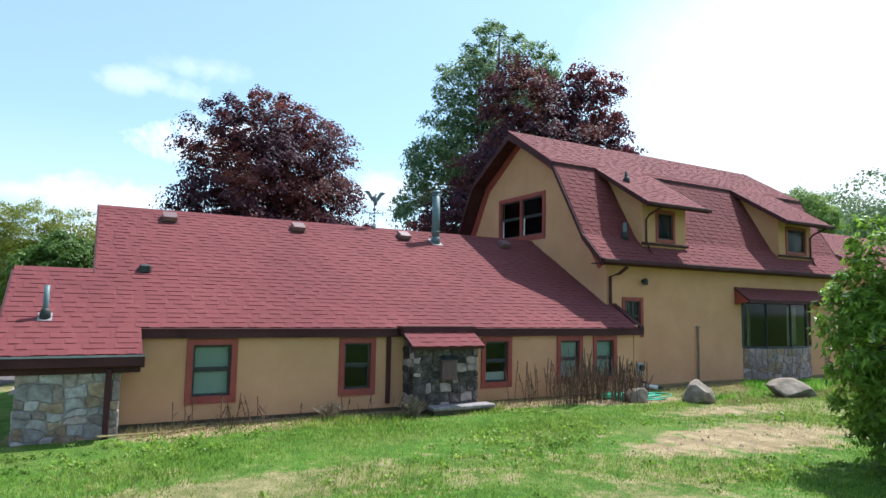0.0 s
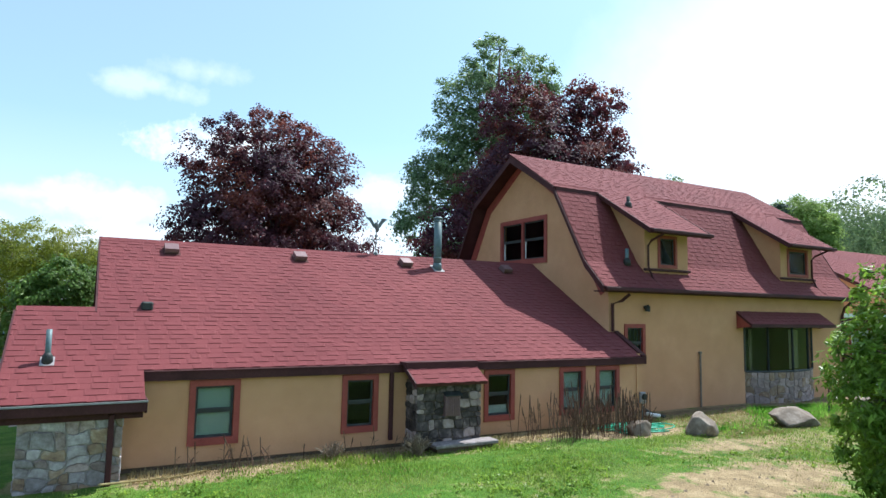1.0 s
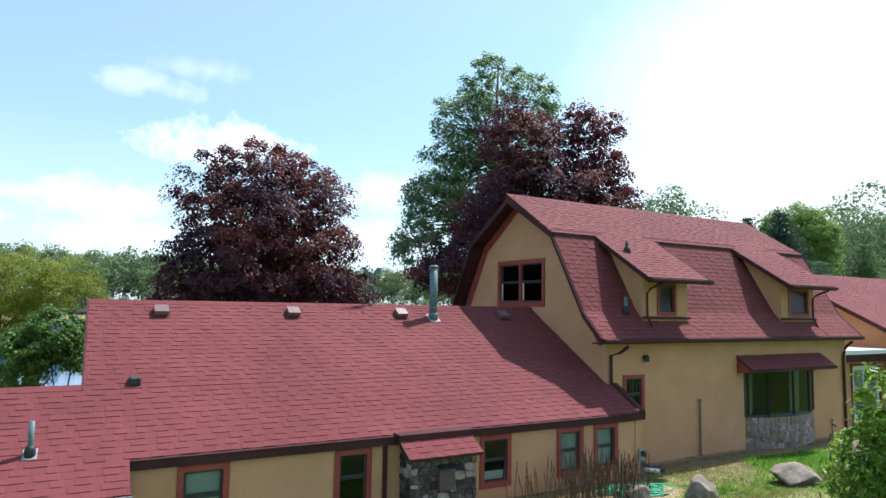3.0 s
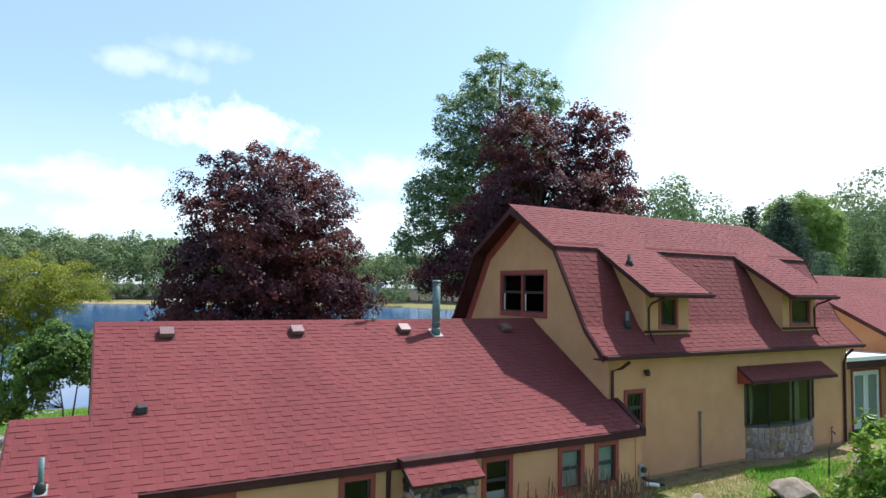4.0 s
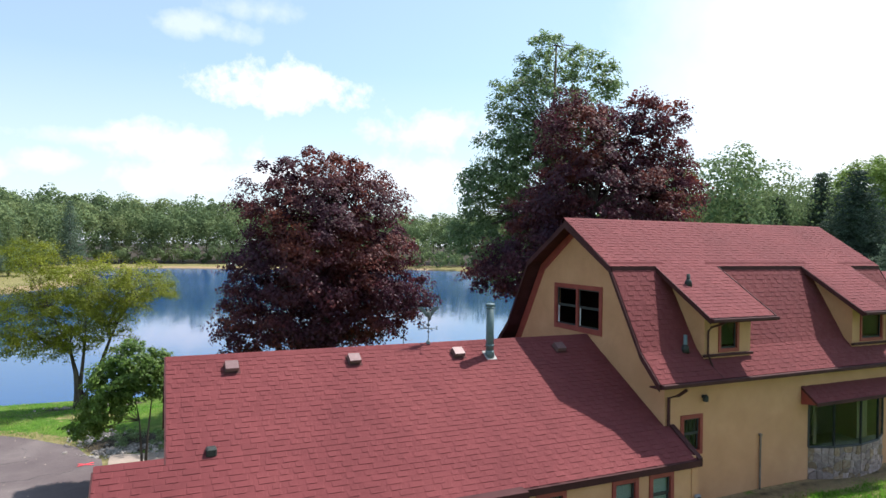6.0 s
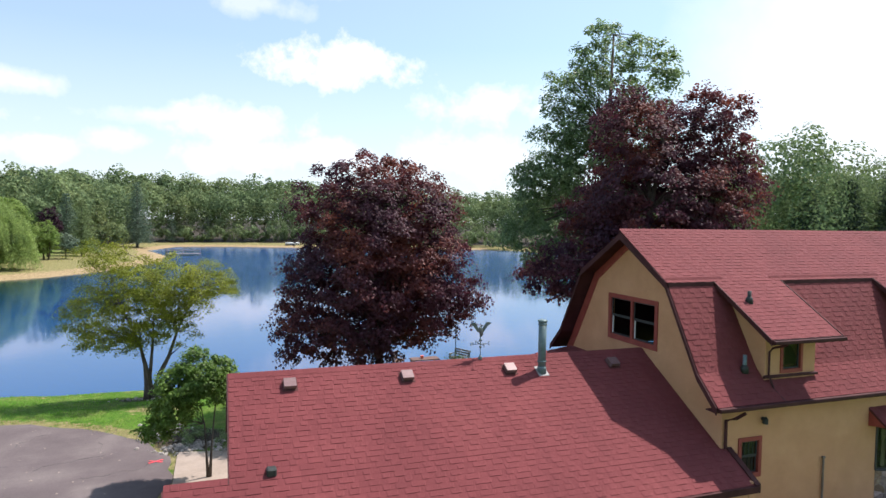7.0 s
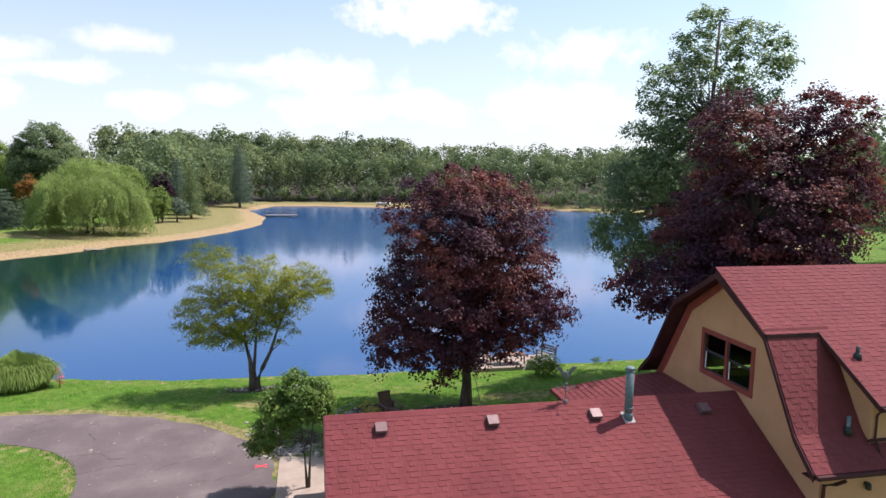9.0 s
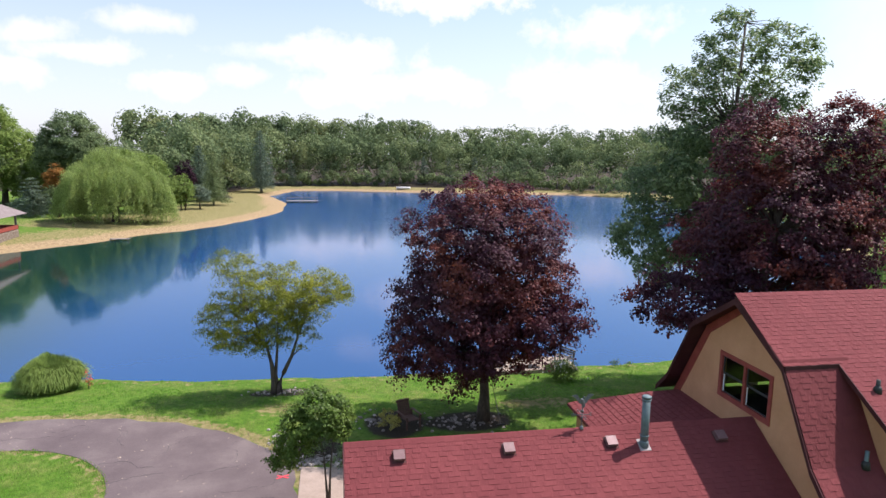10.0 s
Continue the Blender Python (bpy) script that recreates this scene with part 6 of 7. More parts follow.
def lawn_keep(x, y, rng):
    bare = np.maximum(ellipse(x, y, 9.0, 6.3, 2.6, 1.1), ellipse(x, y, 11.6, 8.2, 2.6, 0.55) * 0.7)
    bare = np.maximum(bare, ellipse(x, y, 10.6, 9.9, 1.8, 0.5))
    bare = np.maximum(bare, ellipse(x, y, 1.2, 6.9, 3.0, 0.8) * 0.45)
    bare = np.maximum(bare, np.clip(ripple(x * 1.4 + 2, y * 1.7 + 1) - 0.35, 0, 1) * 0.9)
    near_wall = ((y > 9.85 + 0.5 * rng.random(len(x))) & (x < 11.9) & (x > -1.2)) | ((x > 12.2) & (y > 9.4) & (rng.random(len(x)) > 0.3))
    return (rng.random(len(x)) > bare * 1.08) & ~near_wall & (y < 11.3)


blades("grass", "short green lawn grass in front of the house", (-7, 19, 1.5, 11.3), 330000, 0.025, 0.085, 5, M_BLADE_DRY, lawn_keep)
blades("grass", "dry straw-coloured blades scattered through the lawn", (-6, 18, 1.5, 10.9), 40000, 0.02, 0.07, 15, M_STRAW, lambda x, y, rng: (ripple(x * 1.7 + 3, y * 2.2) + 0.9 * rng.random(len(x)) > 0.55) & ~((y > 10.4) & (x < 12)))
blades("grass", "brown and straw-dry grass along the wall's foot", (0.7, 11.6, 10.3, 10.95), 5000, 0.03, 0.13, 16, M_STRAW)
blades("grass", "longer green grass tufts by the house wall", (2.0, 7.3, 9.9, 10.6), 2600, 0.05, 0.17, 6, M_BLADE_DRY)
blades("grass", "sunlit green grass by the barn", (12.2, 21, 9.3, 11.0), 14000, 0.07, 0.22, 7, M_BLADE, lambda x, y, rng: ripple(x * 1.3 + 2, y * 1.9) + 0.5 * rng.random(len(x)) > 0.35)
blades("grass", "straw-dry grass on the slope by the barn", (12.0, 21, 8.6, 11.1), 16000, 0.03, 0.11, 17, M_STRAW)


def shore_keep(x, y, rng):
    ring = np.hypot((x + 12.7) / 11.3, (y - 20) / 7.6)
    return (lake_distance(x, y) > 0.25) & (ring > 1.02) & ~((x > -2.3) & (x < 8) & (y < 26.4)) & ~((x > 8.9) & (y > 31.4) & (x < 13.4))


blades("grass", "mown lawn grass between the drive and the lake", (-20, 24, 22.5, 34.6), 90000, 0.05, 0.12, 8, M_BLADE, shore_keep)

blades("grass", "green grass of the island inside the drive", (-19, -7.4, 19.5, 25.2), 24000, 0.05, 0.12, 18, M_BLADE, lambda x, y, rng: np.hypot((x + 12.7) / 5.1, (y - 20) / 4.8) < 1.015)
blades("grass", "straw-dry grass along the drive's edge", (-20, 0, 19, 30), 60000, 0.03, 0.1, 19, M_STRAW, lambda x, y, rng: ((np.abs(np.hypot((x + 12.7) / 11.3, (y - 20) / 7.6) - 1.025) < 0.03 * rng.random(len(x)) + 0.01) & (x < -1.6)) | (np.abs(np.hypot((x + 12.7) / 5.1, (y - 20) / 4.8) - 0.98) < 0.05 * rng.random(len(x))))


def clover():
    """Low broad-leaved plants growing in patches through the lawn."""
    rng = np.random.default_rng(31)
    x, y = rng.uniform(-1, 14, 2600), rng.uniform(4.6, 10.2, 2600)
    keep = (ripple(x * 1.1 + 1, y * 1.6 + 2) + 0.35 * rng.normal(0, 1, len(x)) > 0.4) & lawn_keep(x, y, rng)
    x, y = x[keep], y[keep]
    v, f = leaf_cloud(np.c_[x, y, ground_height(x, y) + 0.035], 0.045, 12, 0.045, 32, 0.35, 0.8)
    tagged(mesh_from("clover", v, f, L_BUSH), "bright green clover and broad-leaved weeds in the lawn", "clover", kind="stuff")


clover()


def weeds():
    """Dead upright stalks against the wing's wall."""
    bm = bmesh.new()
    rng = random.Random(3)
    tufts = [(rng.uniform(8.0, 10.9), rng.uniform(9.75, 10.45)) for _ in range(20)]
    for k in range(270):
        wild = k >= 240
        cx, cy = tufts[k % 20]
        x = rng.uniform(1.0, 5.4) if wild else cx + rng.gauss(0, 0.22)
        y = rng.uniform(10.35, 10.7) if wild else min(10.6, cy + rng.gauss(0, 0.12))
        z = ground_at(x, y)
        h = rng.uniform(0.2, 0.55) if wild else rng.uniform(0.3, 0.85) + 0.32 * rng.random() * math.exp(-((x - 9.4) / 1.0) ** 2)
        dx, dy = rng.gauss(0, 0.09), rng.gauss(0, 0.07)
        add_tube(bm, [(x, y, z - 0.02), (x + dx * 0.5, y + dy * 0.5, z + h * 0.6), (x + dx, y + dy, z + h)], [0.005, 0.007, 0.009], 5)
        if rng.random() < 0.55:
            add_tube(bm, [(x + dx * 0.8, y + dy * 0.8, z + h * 0.78), (x + dx, y + dy, z + h * 1.05)], [0.014, 0.006], 5)
        for _ in range(2):
            f, a = rng.uniform(0.25, 0.8), rng.uniform(0, 6.28)
            s = Vector((x + dx * f, y + dy * f, z + h * f))
            add_tube(bm, [s, s + Vector((0.09 * math.cos(a), 0.09 * math.sin(a), rng.uniform(0.02, 0.1)))], [0.004, 0.003], 4)
    tagged(part("weeds", bm, M_STALK), "dead brown upright weed stalks against the wall", "weeds", kind="stuff")


weeds()


def dry_bush(at, r, h, seed):
    """A fan of bare grey-brown twigs, forked at their ends."""
    t = tagged(empty("dead_bush", (at[0], at[1], ground_at(*at) - 0.02)), "bare dried grey-brown bush against the stone wall", "bush")
    rng = random.Random(seed)
    bm = bmesh.new()
    for _ in range(70):
        a, q, k = rng.uniform(0, 6.28), rng.random() ** 0.6, rng.uniform(0.6, 1.0)
        tip = Vector((r * q * math.cos(a), r * q * math.sin(a) * 0.7, h * k * (1 - 0.35 * q)))
        mid = Vector((tip.x * 0.45, tip.y * 0.45, tip.z * 0.6))
        add_tube(bm, [(0.04 * math.cos(a), 0.04 * math.sin(a), 0), mid, tip], [0.008, 0.006, 0.003], 4, False)
        for _ in range(3):
            e = tip + Vector((rng.gauss(0, 0.05), rng.gauss(0, 0.05), rng.uniform(0.02, 0.09)))
            add_tube(bm, [mid.lerp(tip, rng.uniform(0.4, 0.9)), e], [0.004, 0.002], 4, False)
    tagged(part("twigs", bm, M_SOIL, t), kind="stuff")


dry_bush((5.35, 10.2), 0.3, 0.42, 5)
dry_bush((3.9, 10.55), 0.25, 0.3, 6)
cane = tagged(empty("garden_cane", (0.55, 10.35, ground_at(0.55, 10.35))), "pale tan cane lying along the wall's foot", "cane")
part("cane", tube([(-0.25, -0.08, 0.07), (0.3, 0.0, 0.05), (0.8, 0.08, 0.03), (1.3, 0.22, 0.05)], 0.016, 6), M_STRAW, cane)


def boulder(label, at, size, seed, turn=0, mat=None, taper=0.0):
    bm = bmesh.new()
    bmesh.ops.create_icosphere(bm, subdivisions=4, radius=1.0)
    rng = random.Random(seed)
    off = Vector((rng.uniform(0, 50), rng.uniform(0, 50), rng.uniform(0, 50)))
    cuts = [(Vector((rng.gauss(0, 1), rng.gauss(0, 1), rng.gauss(0.4, 0.8))).normalized(), rng.uniform(0.48, 0.8)) for _ in range(14)]
    for v in bm.verts:
        n = noise.noise(v.co * 0.9 + off) * 0.35 + noise.noise(v.co * 2.3 + off) * 0.14 + noise.noise(v.co * 6 + off) * 0.04
        v.co *= 1 + n
        for q, lim in cuts:
            over = v.co.dot(q) - lim
            if over > 0:
                v.co -= q * over * 0.97
        v.co.z = max(v.co.z, -0.55)
        k = 1 - taper * max(0.0, v.co.z + 0.2)
        v.co.x, v.co.y = v.co.x * k, v.co.y * k
        v.co = Vector((v.co.x * size[0], v.co.y * size[1], (v.co.z + 0.5) * size[2]))
    ob = part("boulder", bm, mat or M_BOULDER, None, "", True)
    ob.matrix_world = pose(at[0], at[1], ground_at(*at) - 0.04, 0, 0, turn)
    return tagged(ob, label, "boulder", "boulders by the house")


boulder("small rounded pale granite boulder on the ground", (10.4, 9.8), (0.36, 0.3, 0.3), 1, 0)
boulder("pale pointed granite boulder on bare soil", (11.75, 9.25), (0.56, 0.46, 0.45), 2, 75, None, 0.6)
boulder("long flat pale boulder in the grass", (15.0, 9.15), (0.95, 0.46, 0.34), 3, -12)

boulder("broad flat-topped tan boulder among plants near the bay", (18.9, 9.6), (0.72, 0.45, 0.42), 6, 25)

shovel = tagged(empty("garden_fork", (17.45, 9.75, ground_at(17.45, 9.75))), "rusty long-handled garden tool standing in the ground", "garden tool")
part("shaft", tube([(0, 0, -0.1), (0.04, 0.01, 0.62)], 0.018, 7), M_STALK, shovel)
part("grip", tube([(0.04, 0.01, 0.62), (0.0, 0.01, 0.66), (0.0, 0.01, 0.73), (0.05, 0.01, 0.77), (0.1, 0.01, 0.73), (0.09, 0.01, 0.66), (0.045, 0.01, 0.62)], 0.013, 6), M_IRON, shovel)
part("socket", tube([(0, 0, 0.0), (0.012, 0.003, 0.2)], 0.024, 7), M_IRON, shovel)

hose = tagged(empty("garden_hose", (10.9, 10.2, ground_at(10.9, 10.2))), "coiled green garden hose lying on the ground", "hose")
bm = bmesh.new()
pts = []
rng = random.Random(12)
cx, cy, rr = 0.0, 0.0, 0.35
for k in range(430):
    a = k * 0.36
    if k % 17 == 0:
        cx, cy, rr = rng.uniform(-0.5, 0.5), rng.uniform(-0.25, 0.25), rng.uniform(0.18, 0.42)
    if pts:
        lx, ly, _ = pts[-1]
        tx, ty = cx + rr * 1.4 * math.cos(a), cy + rr * 0.8 * math.sin(a)
        pts.append((lx + (tx - lx) * 0.55, ly + (ty - ly) * 0.55, 0.025 + 0.07 * math.sin(k * 0.19) ** 2))
    else:
        pts.append((0.4, 0, 0.02))
add_tube(bm, pts, 0.013, 5)
part("coil", bm, M_HOSE, hose, smooth=True)


def shrub(name, label, at, r, h, mat, seed, n=30, leaf=0.07, per=70, aspect=0.5):
    lobes = [(0, 0, h * 0.5, r, r, h * 0.5), (r * 0.3, 0, h * 0.35, r * 0.8, r * 0.8, h * 0.35)]
    return make_tree(name, label, "shrub", at, lobes, n, per, leaf, mat, [([(0, 0, 0), (0.02, 0, h * 0.3), (0, 0, h * 0.6)], 0.025)], 0.3 * r, seed, 12, aspect)


shrub("shrub", "small yellow-green flowering shrub in the bed", (2.05, 24.75), 0.45, 0.95, L_SUNNY, 41)
shrub("shrub", "low dark green shrub beside the path", (-0.9, 22.9), 0.6, 0.6, L_GREEN, 42)
shrub("shrub", "low grey-green shrub beside the house", (0.35, 22.0), 0.6, 0.7, L_GREEN, 43)
rose = shrub("shrub", "loose green shrub with white flowers by the lakeside seats", (11.6, 30.2), 0.85, 1.3, L_DARK, 44, 85, 0.08, 70)
rng = np.random.default_rng(91)
v, f = leaf_cloud(rng.normal(0, 1, (46, 3)) * [0.42, 0.42, 0.3] + [0, -0.15, 0.8], 0.035, 9, 0.06, 92, 0.9)
tagged(mesh_from("flowers", v, f, M_WHITE, rose), "small white flowers", kind="stuff")
shrub("shrub", "bright green low plants at the shore", (16.0, 32.4), 0.7, 0.4, L_DARK, 45)


def grass_clump(at, r, h, seed):
    """A fountain of long blades that rise from a tight crown and arch over to all sides."""
    z = ground_at(*at)
    t = tagged(empty("ornamental_grass", (at[0], at[1], z)), "big rounded clump of tall ornamental grass at the shore", "grass clump")
    rng = np.random.default_rng(seed)
    n = 11000
    a, q = rng.uniform(0, 6.28, n), rng.random(n) ** 0.55
    ca, sa = np.cos(a), np.sin(a)
    k = rng.uniform(0.8, 1.08, n) * (1 + 0.05 * np.sin(3 * a + 1))
    out = [q * r * 0.72, q * r * 0.84, q * r * 1.0 * k, q * r * 1.1 * k]
    top = h * np.sqrt(np.clip(1 - 0.62 * q * q, 0, 1))
    reach = k * (1 - 0.55 * q ** 4 * rng.random(n))
    up = [np.zeros(n), top * 0.55 * reach, top * 0.95 * reach, top * reach * (1.06 - 0.4 * q * q)]
    s = np.c_[-sa * 0.012, ca * 0.012, np.zeros(n)]
    rows = [np.c_[ca * o, sa * o, u] for o, u in zip(out, up)]
    v = np.stack([rows[0] - s, rows[0] + s, rows[1] - s, rows[1] + s, rows[2] - s, rows[2] + s, rows[3] - s * 0.3, rows[3] + s * 0.3], axis=1).reshape(-1, 3)
    o = np.arange(n)[:, None] * 8
    tagged(mesh_from("leaves", v, np.concatenate([o + [0, 1, 3, 2], o + [2, 3, 5, 4]]), L_LIGHT, t), kind="stuff")
    tagged(mesh_from("leaf_tips", v, o + [4, 5, 7, 6], L_LIGHT, t), kind="stuff")


grass_clump((-14.05, 32.5), 1.6, 1.65, 3)
shrub("flowers", "red flowering plants beside the grass clump", (-12.25, 32.3), 0.22, 1.1, M_PINK, 46, 30, 0.06, 14)


def gravel():
    """Pale stones of the beds, each a small rough lump."""
    rng = random.Random(9)
    verts, faces = [], []
    spots = [(-2.0, 24.3, 0.6, 0.8, 150), (-0.9, 22.4, 1.0, 0.5, 200), (0.2, 21.9, 0.6, 0.4, 80), (-2.6, 30.2, 1.6, 0.5, 70), (5.4, 24.9, 1.3, 0.6, 40), (1.6, 25.6, 0.7, 1.0, 50), (4.6, 25.2, 2.0, 0.9, 40)]
    for cx, cy, rx, ry, n in spots:
        for _ in range(n):
            x, y = cx + rng.gauss(0, rx * 0.55), cy + rng.gauss(0, ry * 0.55)
            z = ground_at(x, y)
            r = rng.uniform(0.035, 0.095)
            b = len(verts)
            for dz, k in ((-0.4, 0.8), (0.25, 1.0), (0.75, 0.55)):
                for i in range(6):
                    a = i * 1.047 + rng.uniform(-0.3, 0.3)
                    q = r * k * rng.uniform(0.75, 1.2)
                    verts.append((x + q * math.cos(a), y + q * math.sin(a), z + r * dz))
            for j in (0, 6):
                for i in range(6):
                    faces.append((b + j + i, b + j + (i + 1) % 6, b + j + 6 + (i + 1) % 6, b + j + 6 + i))
            faces += [(b + 12, b + 13, b + 14, b + 15), (b + 15, b + 16, b + 17, b + 12)]
    ob = mesh_from("gravel", verts, faces, M_GRAVEL)
    tagged(ob, "pale rounded stones edging the garden beds and shore", "gravel", kind="stuff")


gravel()


def clods():
    """Crumbs of soil, small stones and chips lying on the bare patches."""
    rng = random.Random(19)
    verts, faces = [], []
    for cx, cy, rx, ry, n in ((9.2, 6.3, 2.6, 1.1, 550), (11.6, 8.2, 2.6, 0.7, 400), (10.9, 9.8, 1.7, 0.5, 400), (14.5, 10.6, 3.0, 0.6, 500), (9.3, 10.2, 2.0, 0.4, 500)):
        for _ in range(n):
            x, y = cx + rng.gauss(0, rx * 0.5), cy + rng.gauss(0, ry * 0.5)
            if y > 10.95 and x < 11.9 or y > 11.4:
                continue
            z, r = ground_at(x, y), rng.uniform(0.004, 0.018) * (2.6 if rng.random() < 0.06 else 1)
            b = len(verts)
            a0 = rng.uniform(0, 6.28)
            for i in range(4):
                q = r * rng.uniform(0.7, 1.3)
                verts.append((x + q * math.cos(a0 + i * 1.57), y + q * math.sin(a0 + i * 1.57), z - 0.004))
            verts.append((x + rng.uniform(-0.3, 0.3) * r, y + rng.uniform(-0.3, 0.3) * r, z + r * rng.uniform(0.4, 0.9)))
            faces += [(b + i, b + (i + 1) % 4, b + 4) for i in range(4)]
    tagged(mesh_from("clods", verts, faces, M_SOIL), "small brown clods and stones on bare soil", "soil", kind="stuff")


clods()


# ---- lakeside seats, bench, jetty and pavilion ----
def bench(label, at, turn, w=1.4, mat=None):
    mat = mat or M_WOOD
    t = tagged(empty("bench"), label, "bench", "garden benches")
    t.matrix_basis = pose(at[0], at[1], at[2], 0, 0, turn)
    for k in range(4):
        part("seat_slat", boxes(((-w / 2, -0.22 + k * 0.12, 0.42), (w / 2, -0.12 + k * 0.12, 0.45)), bevel=0.005), mat, t)
    for k in range(3):
        part("back_slat", boxes(((-w / 2, 0.26 + 0.03 * k, 0.52 + k * 0.13), (w / 2, 0.285 + 0.03 * k, 0.62 + k * 0.13)), bevel=0.005), mat, t)
    for x in (-w / 2 + 0.05, w / 2 - 0.11):
        part("leg", boxes(((x, -0.2, 0), (x + 0.06, -0.14, 0.6)), bevel=0.005), mat, t)
        part("leg", boxes(((x, 0.22, 0), (x + 0.06, 0.29, 0.88)), bevel=0.005), mat, t)
        part("armrest", boxes(((x - 0.01, -0.24, 0.6), (x + 0.07, 0.24, 0.635)), bevel=0.005), mat, t)
    return t


lounger = tagged(empty("garden_chair"), "low reclined red-brown slatted garden chair under the maple", "chair")
lounger.matrix_basis = pose(2.95, 24.95, ground_at(2.95, 24.95), 0, 0, 22)
for k in range(6):
    part("seat_slat", boxes(((-0.28, -0.42 + k * 0.12, 0.36 - 0.012 * k), (0.28, -0.32 + k * 0.12, 0.385 - 0.012 * k)), bevel=0.004), M_WOOD, lounger)
for k in range(5):
    x = -0.28 + k * 0.115
    part("back_slat", prism([(x, 0.3, 0.3), (x + 0.1, 0.3, 0.3), (x + 0.1, 0.62, 0.95), (x, 0.62, 0.95)], (0, 0.02, 0)), M_WOOD, lounger)
part("top_rail", boxes(((-0.31, 0.56, 0.86), (0.31, 0.6, 0.93)), bevel=0.006), M_WOOD, lounger)
for sx in (-1, 1):
    part("armrest", boxes(((sx * 0.35 - 0.055, -0.46, 0.55), (sx * 0.35 + 0.055, 0.42, 0.575)), bevel=0.006), M_WOOD, lounger)
    part("leg", boxes(((sx * 0.31 - 0.03, -0.44, 0), (sx * 0.31 + 0.03, -0.36, 0.55)), bevel=0.005), M_WOOD, lounger)
    part("leg", boxes(((sx * 0.31 - 0.03, 0.3, 0), (sx * 0.31 + 0.03, 0.38, 0.55)), bevel=0.005), M_WOOD, lounger)
rake = tagged(empty("garden_rake", (6.78, 24.7, ground_at(6.78, 24.7))), "long wooden garden rake leaning on the maple trunk", "garden tool")
part("handle", tube([(0.05, -0.25, 0.0), (-0.25, 0.2, 1.65)], 0.016, 7), M_GREYWOOD, rake)
part("head", boxes(((-0.13, -0.27, 0.0), (0.23, -0.23, 0.04)), bevel=0.006), M_IRON, rake)
terrace = tagged(part("terrace", boxes(((8.3, 31.8, -1.6), (13.2, 33.9, -0.62)), ((11.4, 31.72, -1.5), (11.8, 32.2, -0.32)), bevel=0.03), M_CONCRETE), "pale concrete lakeside terrace", "terrace")
bench("brown wooden bench on the lakeside terrace", (9.2, 32.8, -0.62), 60, 0.9)
bench("dark grey wooden bench on the lakeside terrace", (12.6, 32.55, -0.62), -65, 1.2, M_GREYWOOD)
table = tagged(empty("low_table", (10.55, 32.45, -0.62)), "dark low wooden table with a pink pot", "table")
part("top", boxes(((-0.8, -0.35, 0.5), (0.8, 0.35, 0.56)), bevel=0.01), M_WOOD, table)
for sx in (-0.72, 0.66):
    for sy in (-0.3, 0.24):
        part("leg", boxes(((sx, sy, 0), (sx + 0.06, sy + 0.06, 0.5))), M_WOOD, table)
pot = tagged(empty("flower_pot", (10.4, 32.45, -0.06)), "small pink flower pot on the low table", "flower pot")
part("pot", tube([(0, 0, 0), (0, 0, 0.14), (0, 0, 0.15)], [0.07, 0.1, 0.09], 12), M_PINK, pot)
pole = tagged(empty("pole", (12.27, 32.2, -0.62)), "thin dark pole at the terrace's edge", "pole")
part("shaft", tube([(0, 0, 0), (0, 0, 2.4)], 0.025, 8), M_IRON, pole)

jetty = tagged(empty("swimming_raft", (-8.0, 150, WATER_Z)), "weathered wooden raft with rails on the far water", "raft")
for k in range(9):
    part("board", boxes(((-3.4 + k * 0.8, -1.3, 0.32), (-2.64 + k * 0.8, 1.3, 0.42))), M_GREYWOOD, jetty)
for x in (-3.3, 0, 3.6):
    for y in (-1.2, 1.2):
        part("post", tube([(x, y, -0.4), (x, y, 1.2)], 0.07, 6), M_GREYWOOD, jetty)
for y in (-1.2, 1.2):
    part("rail", tube([(-3.3, y, 1.1), (3.6, y, 1.1)], 0.05, 6), M_GREYWOOD, jetty)

boat = tagged(empty("rowing_boat", (19.9, 190.5, ground_at(19.9, 190.5))), "small white rowing boat pulled up on the far beach", "boat")
bm = bmesh.new()
rings = [[bm.verts.new((x, y * w, z)) for y, z in ((-1, 0.75), (-0.75, 0.2), (0, 0.0), (0.75, 0.2), (1, 0.75), (0.9, 0.75), (0.6, 0.28), (-0.6, 0.28), (-0.9, 0.75))] for x, w in ((-2.0, 0.6), (-0.8, 0.85), (0.6, 0.8), (1.6, 0.45), (2.2, 0.06))]
for p, q in zip(rings, rings[1:]):
    for k in range(9):
        bm.faces.new((p[k], p[(k + 1) % 9], q[(k + 1) % 9], q[k]))
for p in (rings[0], rings[-1]):
    bm.faces.new(p)
part("hull", bm, M_WHITE, boat, smooth=True)
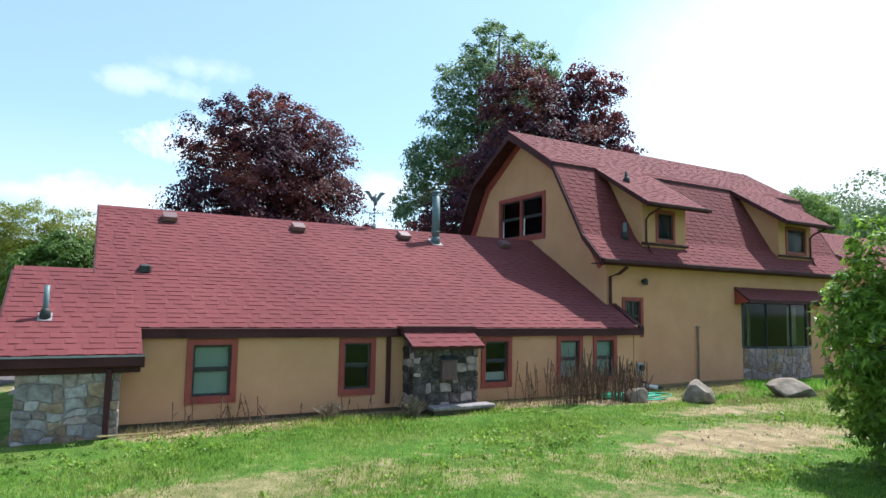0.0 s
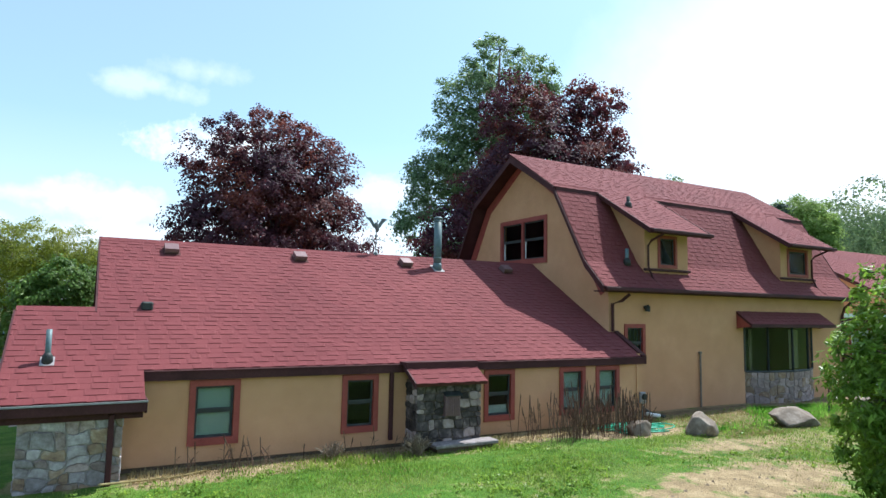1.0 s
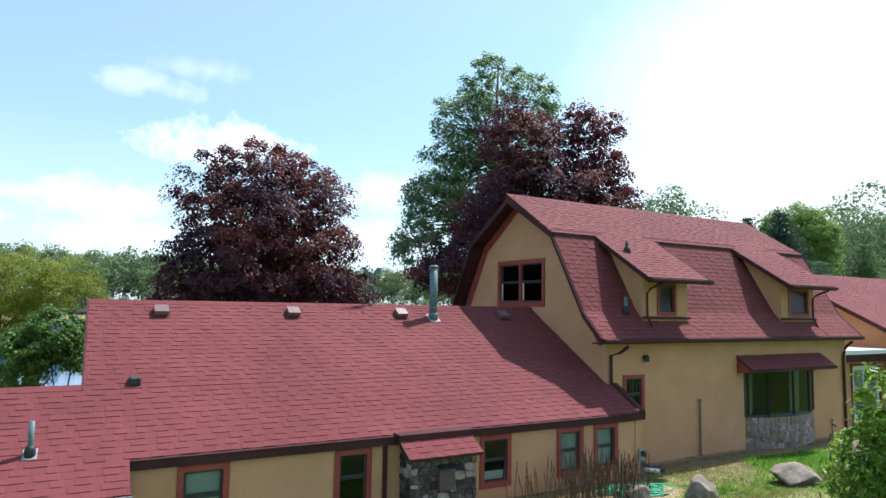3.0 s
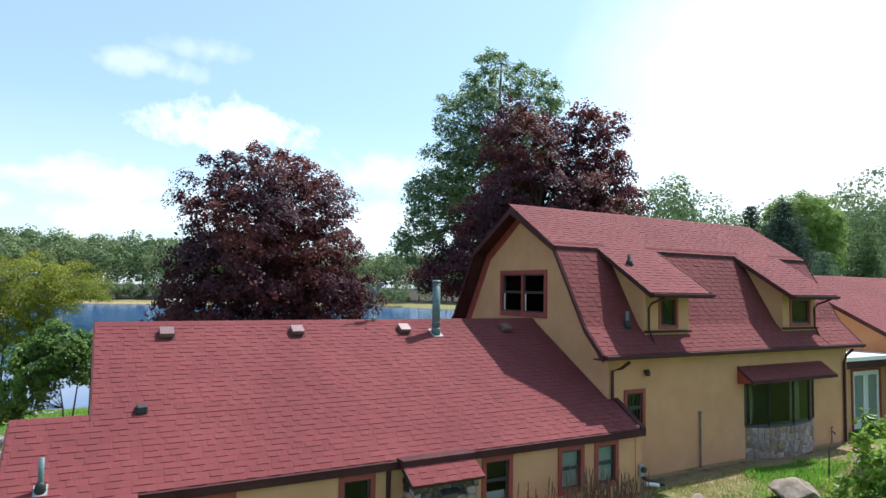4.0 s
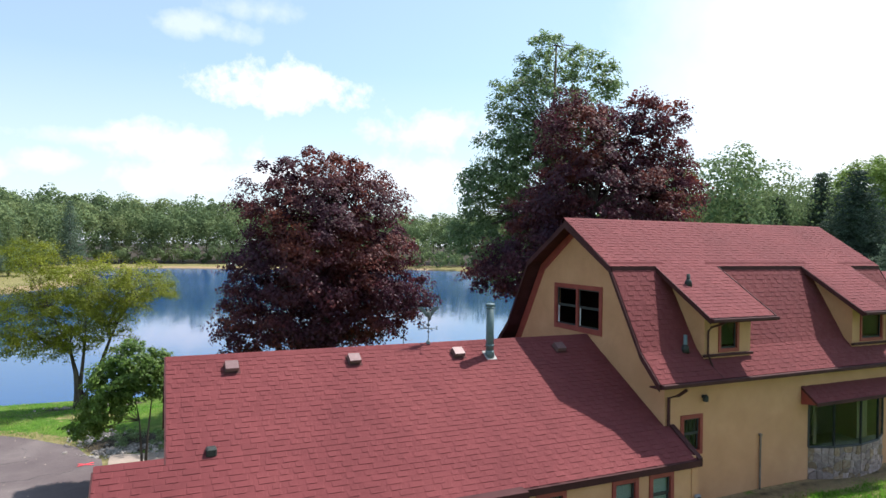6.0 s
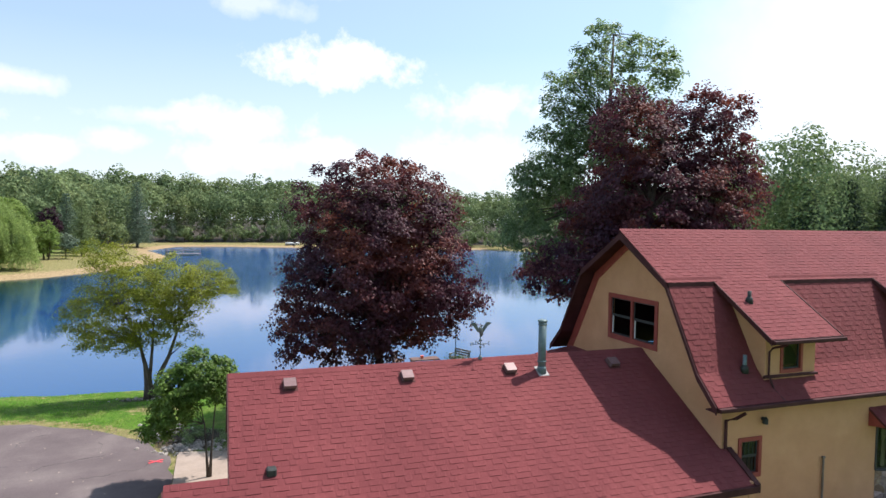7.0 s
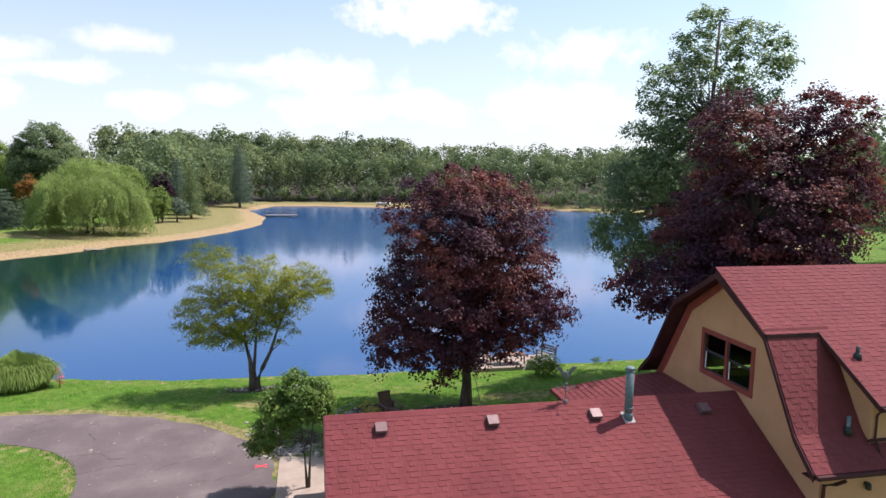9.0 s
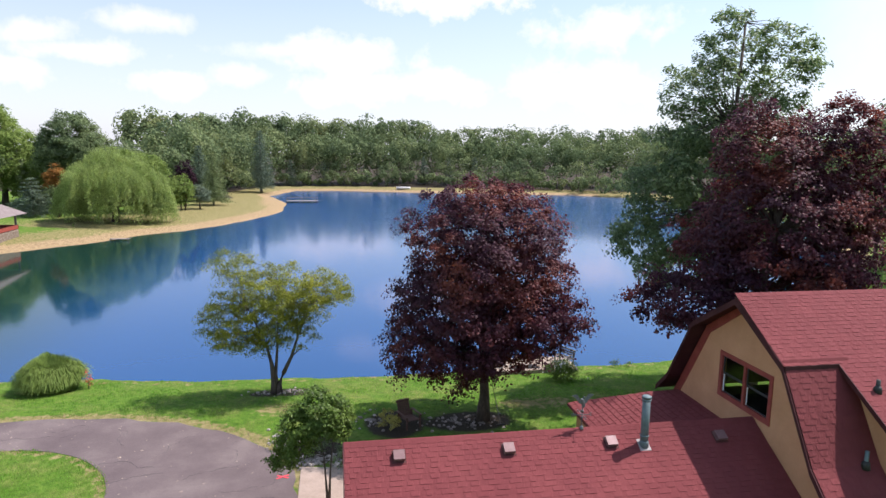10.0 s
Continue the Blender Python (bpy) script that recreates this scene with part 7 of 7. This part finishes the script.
for x in (-0.9, 0.5):
    part("thwart", boxes(((x, -0.7, 0.5), (x + 0.28, 0.7, 0.54))), M_GREYWOOD, boat)

pz = ground_at(-43.0, 84.5)
pav = tagged(empty("pavilion", (-43.0, 84.5, pz)), "open lakeside pavilion with a grey roof and red deck", "pavilion")
part("deck", boxes(((-3, -3, -1.2), (3, 3, 0.9)), bevel=0.05), M_BOULDER, pav)
for s in (-1, 1):
    part("rail", boxes(((-3, s * 2.95 - 0.05, 1.0), (3, s * 2.95 + 0.05, 1.5))), M_TRIM, pav)
    part("rail", boxes(((s * 2.95 - 0.05, -3, 1.0), (s * 2.95 + 0.05, 3, 1.5))), M_TRIM, pav)
    for q in (-1, 1):
        part("post", boxes(((s * 2.8 - 0.1, q * 2.8 - 0.1, 0.9), (s * 2.8 + 0.1, q * 2.8 + 0.1, 3.0))), M_GREYWOOD, pav)
bm = bmesh.new()
c = [bm.verts.new((x, y, 2.9)) for x, y in ((-3.8, -3.8), (3.8, -3.8), (3.8, 3.8), (-3.8, 3.8))]
e = [bm.verts.new((x, 0, 4.9)) for x in (-1.2, 1.2)]
bm.faces.new(c[::-1])
bm.faces.new((c[0], c[1], e[1], e[0]))
bm.faces.new((c[1], c[2], e[1]))
bm.faces.new((c[2], c[3], e[0], e[1]))
bm.faces.new((c[3], c[0], e[0]))
part("roof", bm, M_GREYROOF, pav)

plank = tagged(empty("landing_stage", (-28.4, 88.7, WATER_Z)), "small grey wooden landing stage at the far bank", "landing stage")
for k in range(3):
    part("board", boxes(((-1.2, -0.45 + k * 0.3, 0.16), (1.2, -0.18 + k * 0.3, 0.22))), M_GREYWOOD, plank)
for x in (-1.1, 1.1):
    part("post", tube([(x, -0.4, -0.3), (x, -0.4, 0.35)], 0.05, 6), M_GREYWOOD, plank)

# ---- single shingles of the nearest slopes ----
for roof, me, P, U, V, N in LATE_SHINGLES:
    ob = new("shingle", me)
    ob.parent = roof
    ob.matrix_basis = Matrix((U, V, N)).transposed().to_4x4()
    ob.matrix_basis.translation = P
    ob.location = P
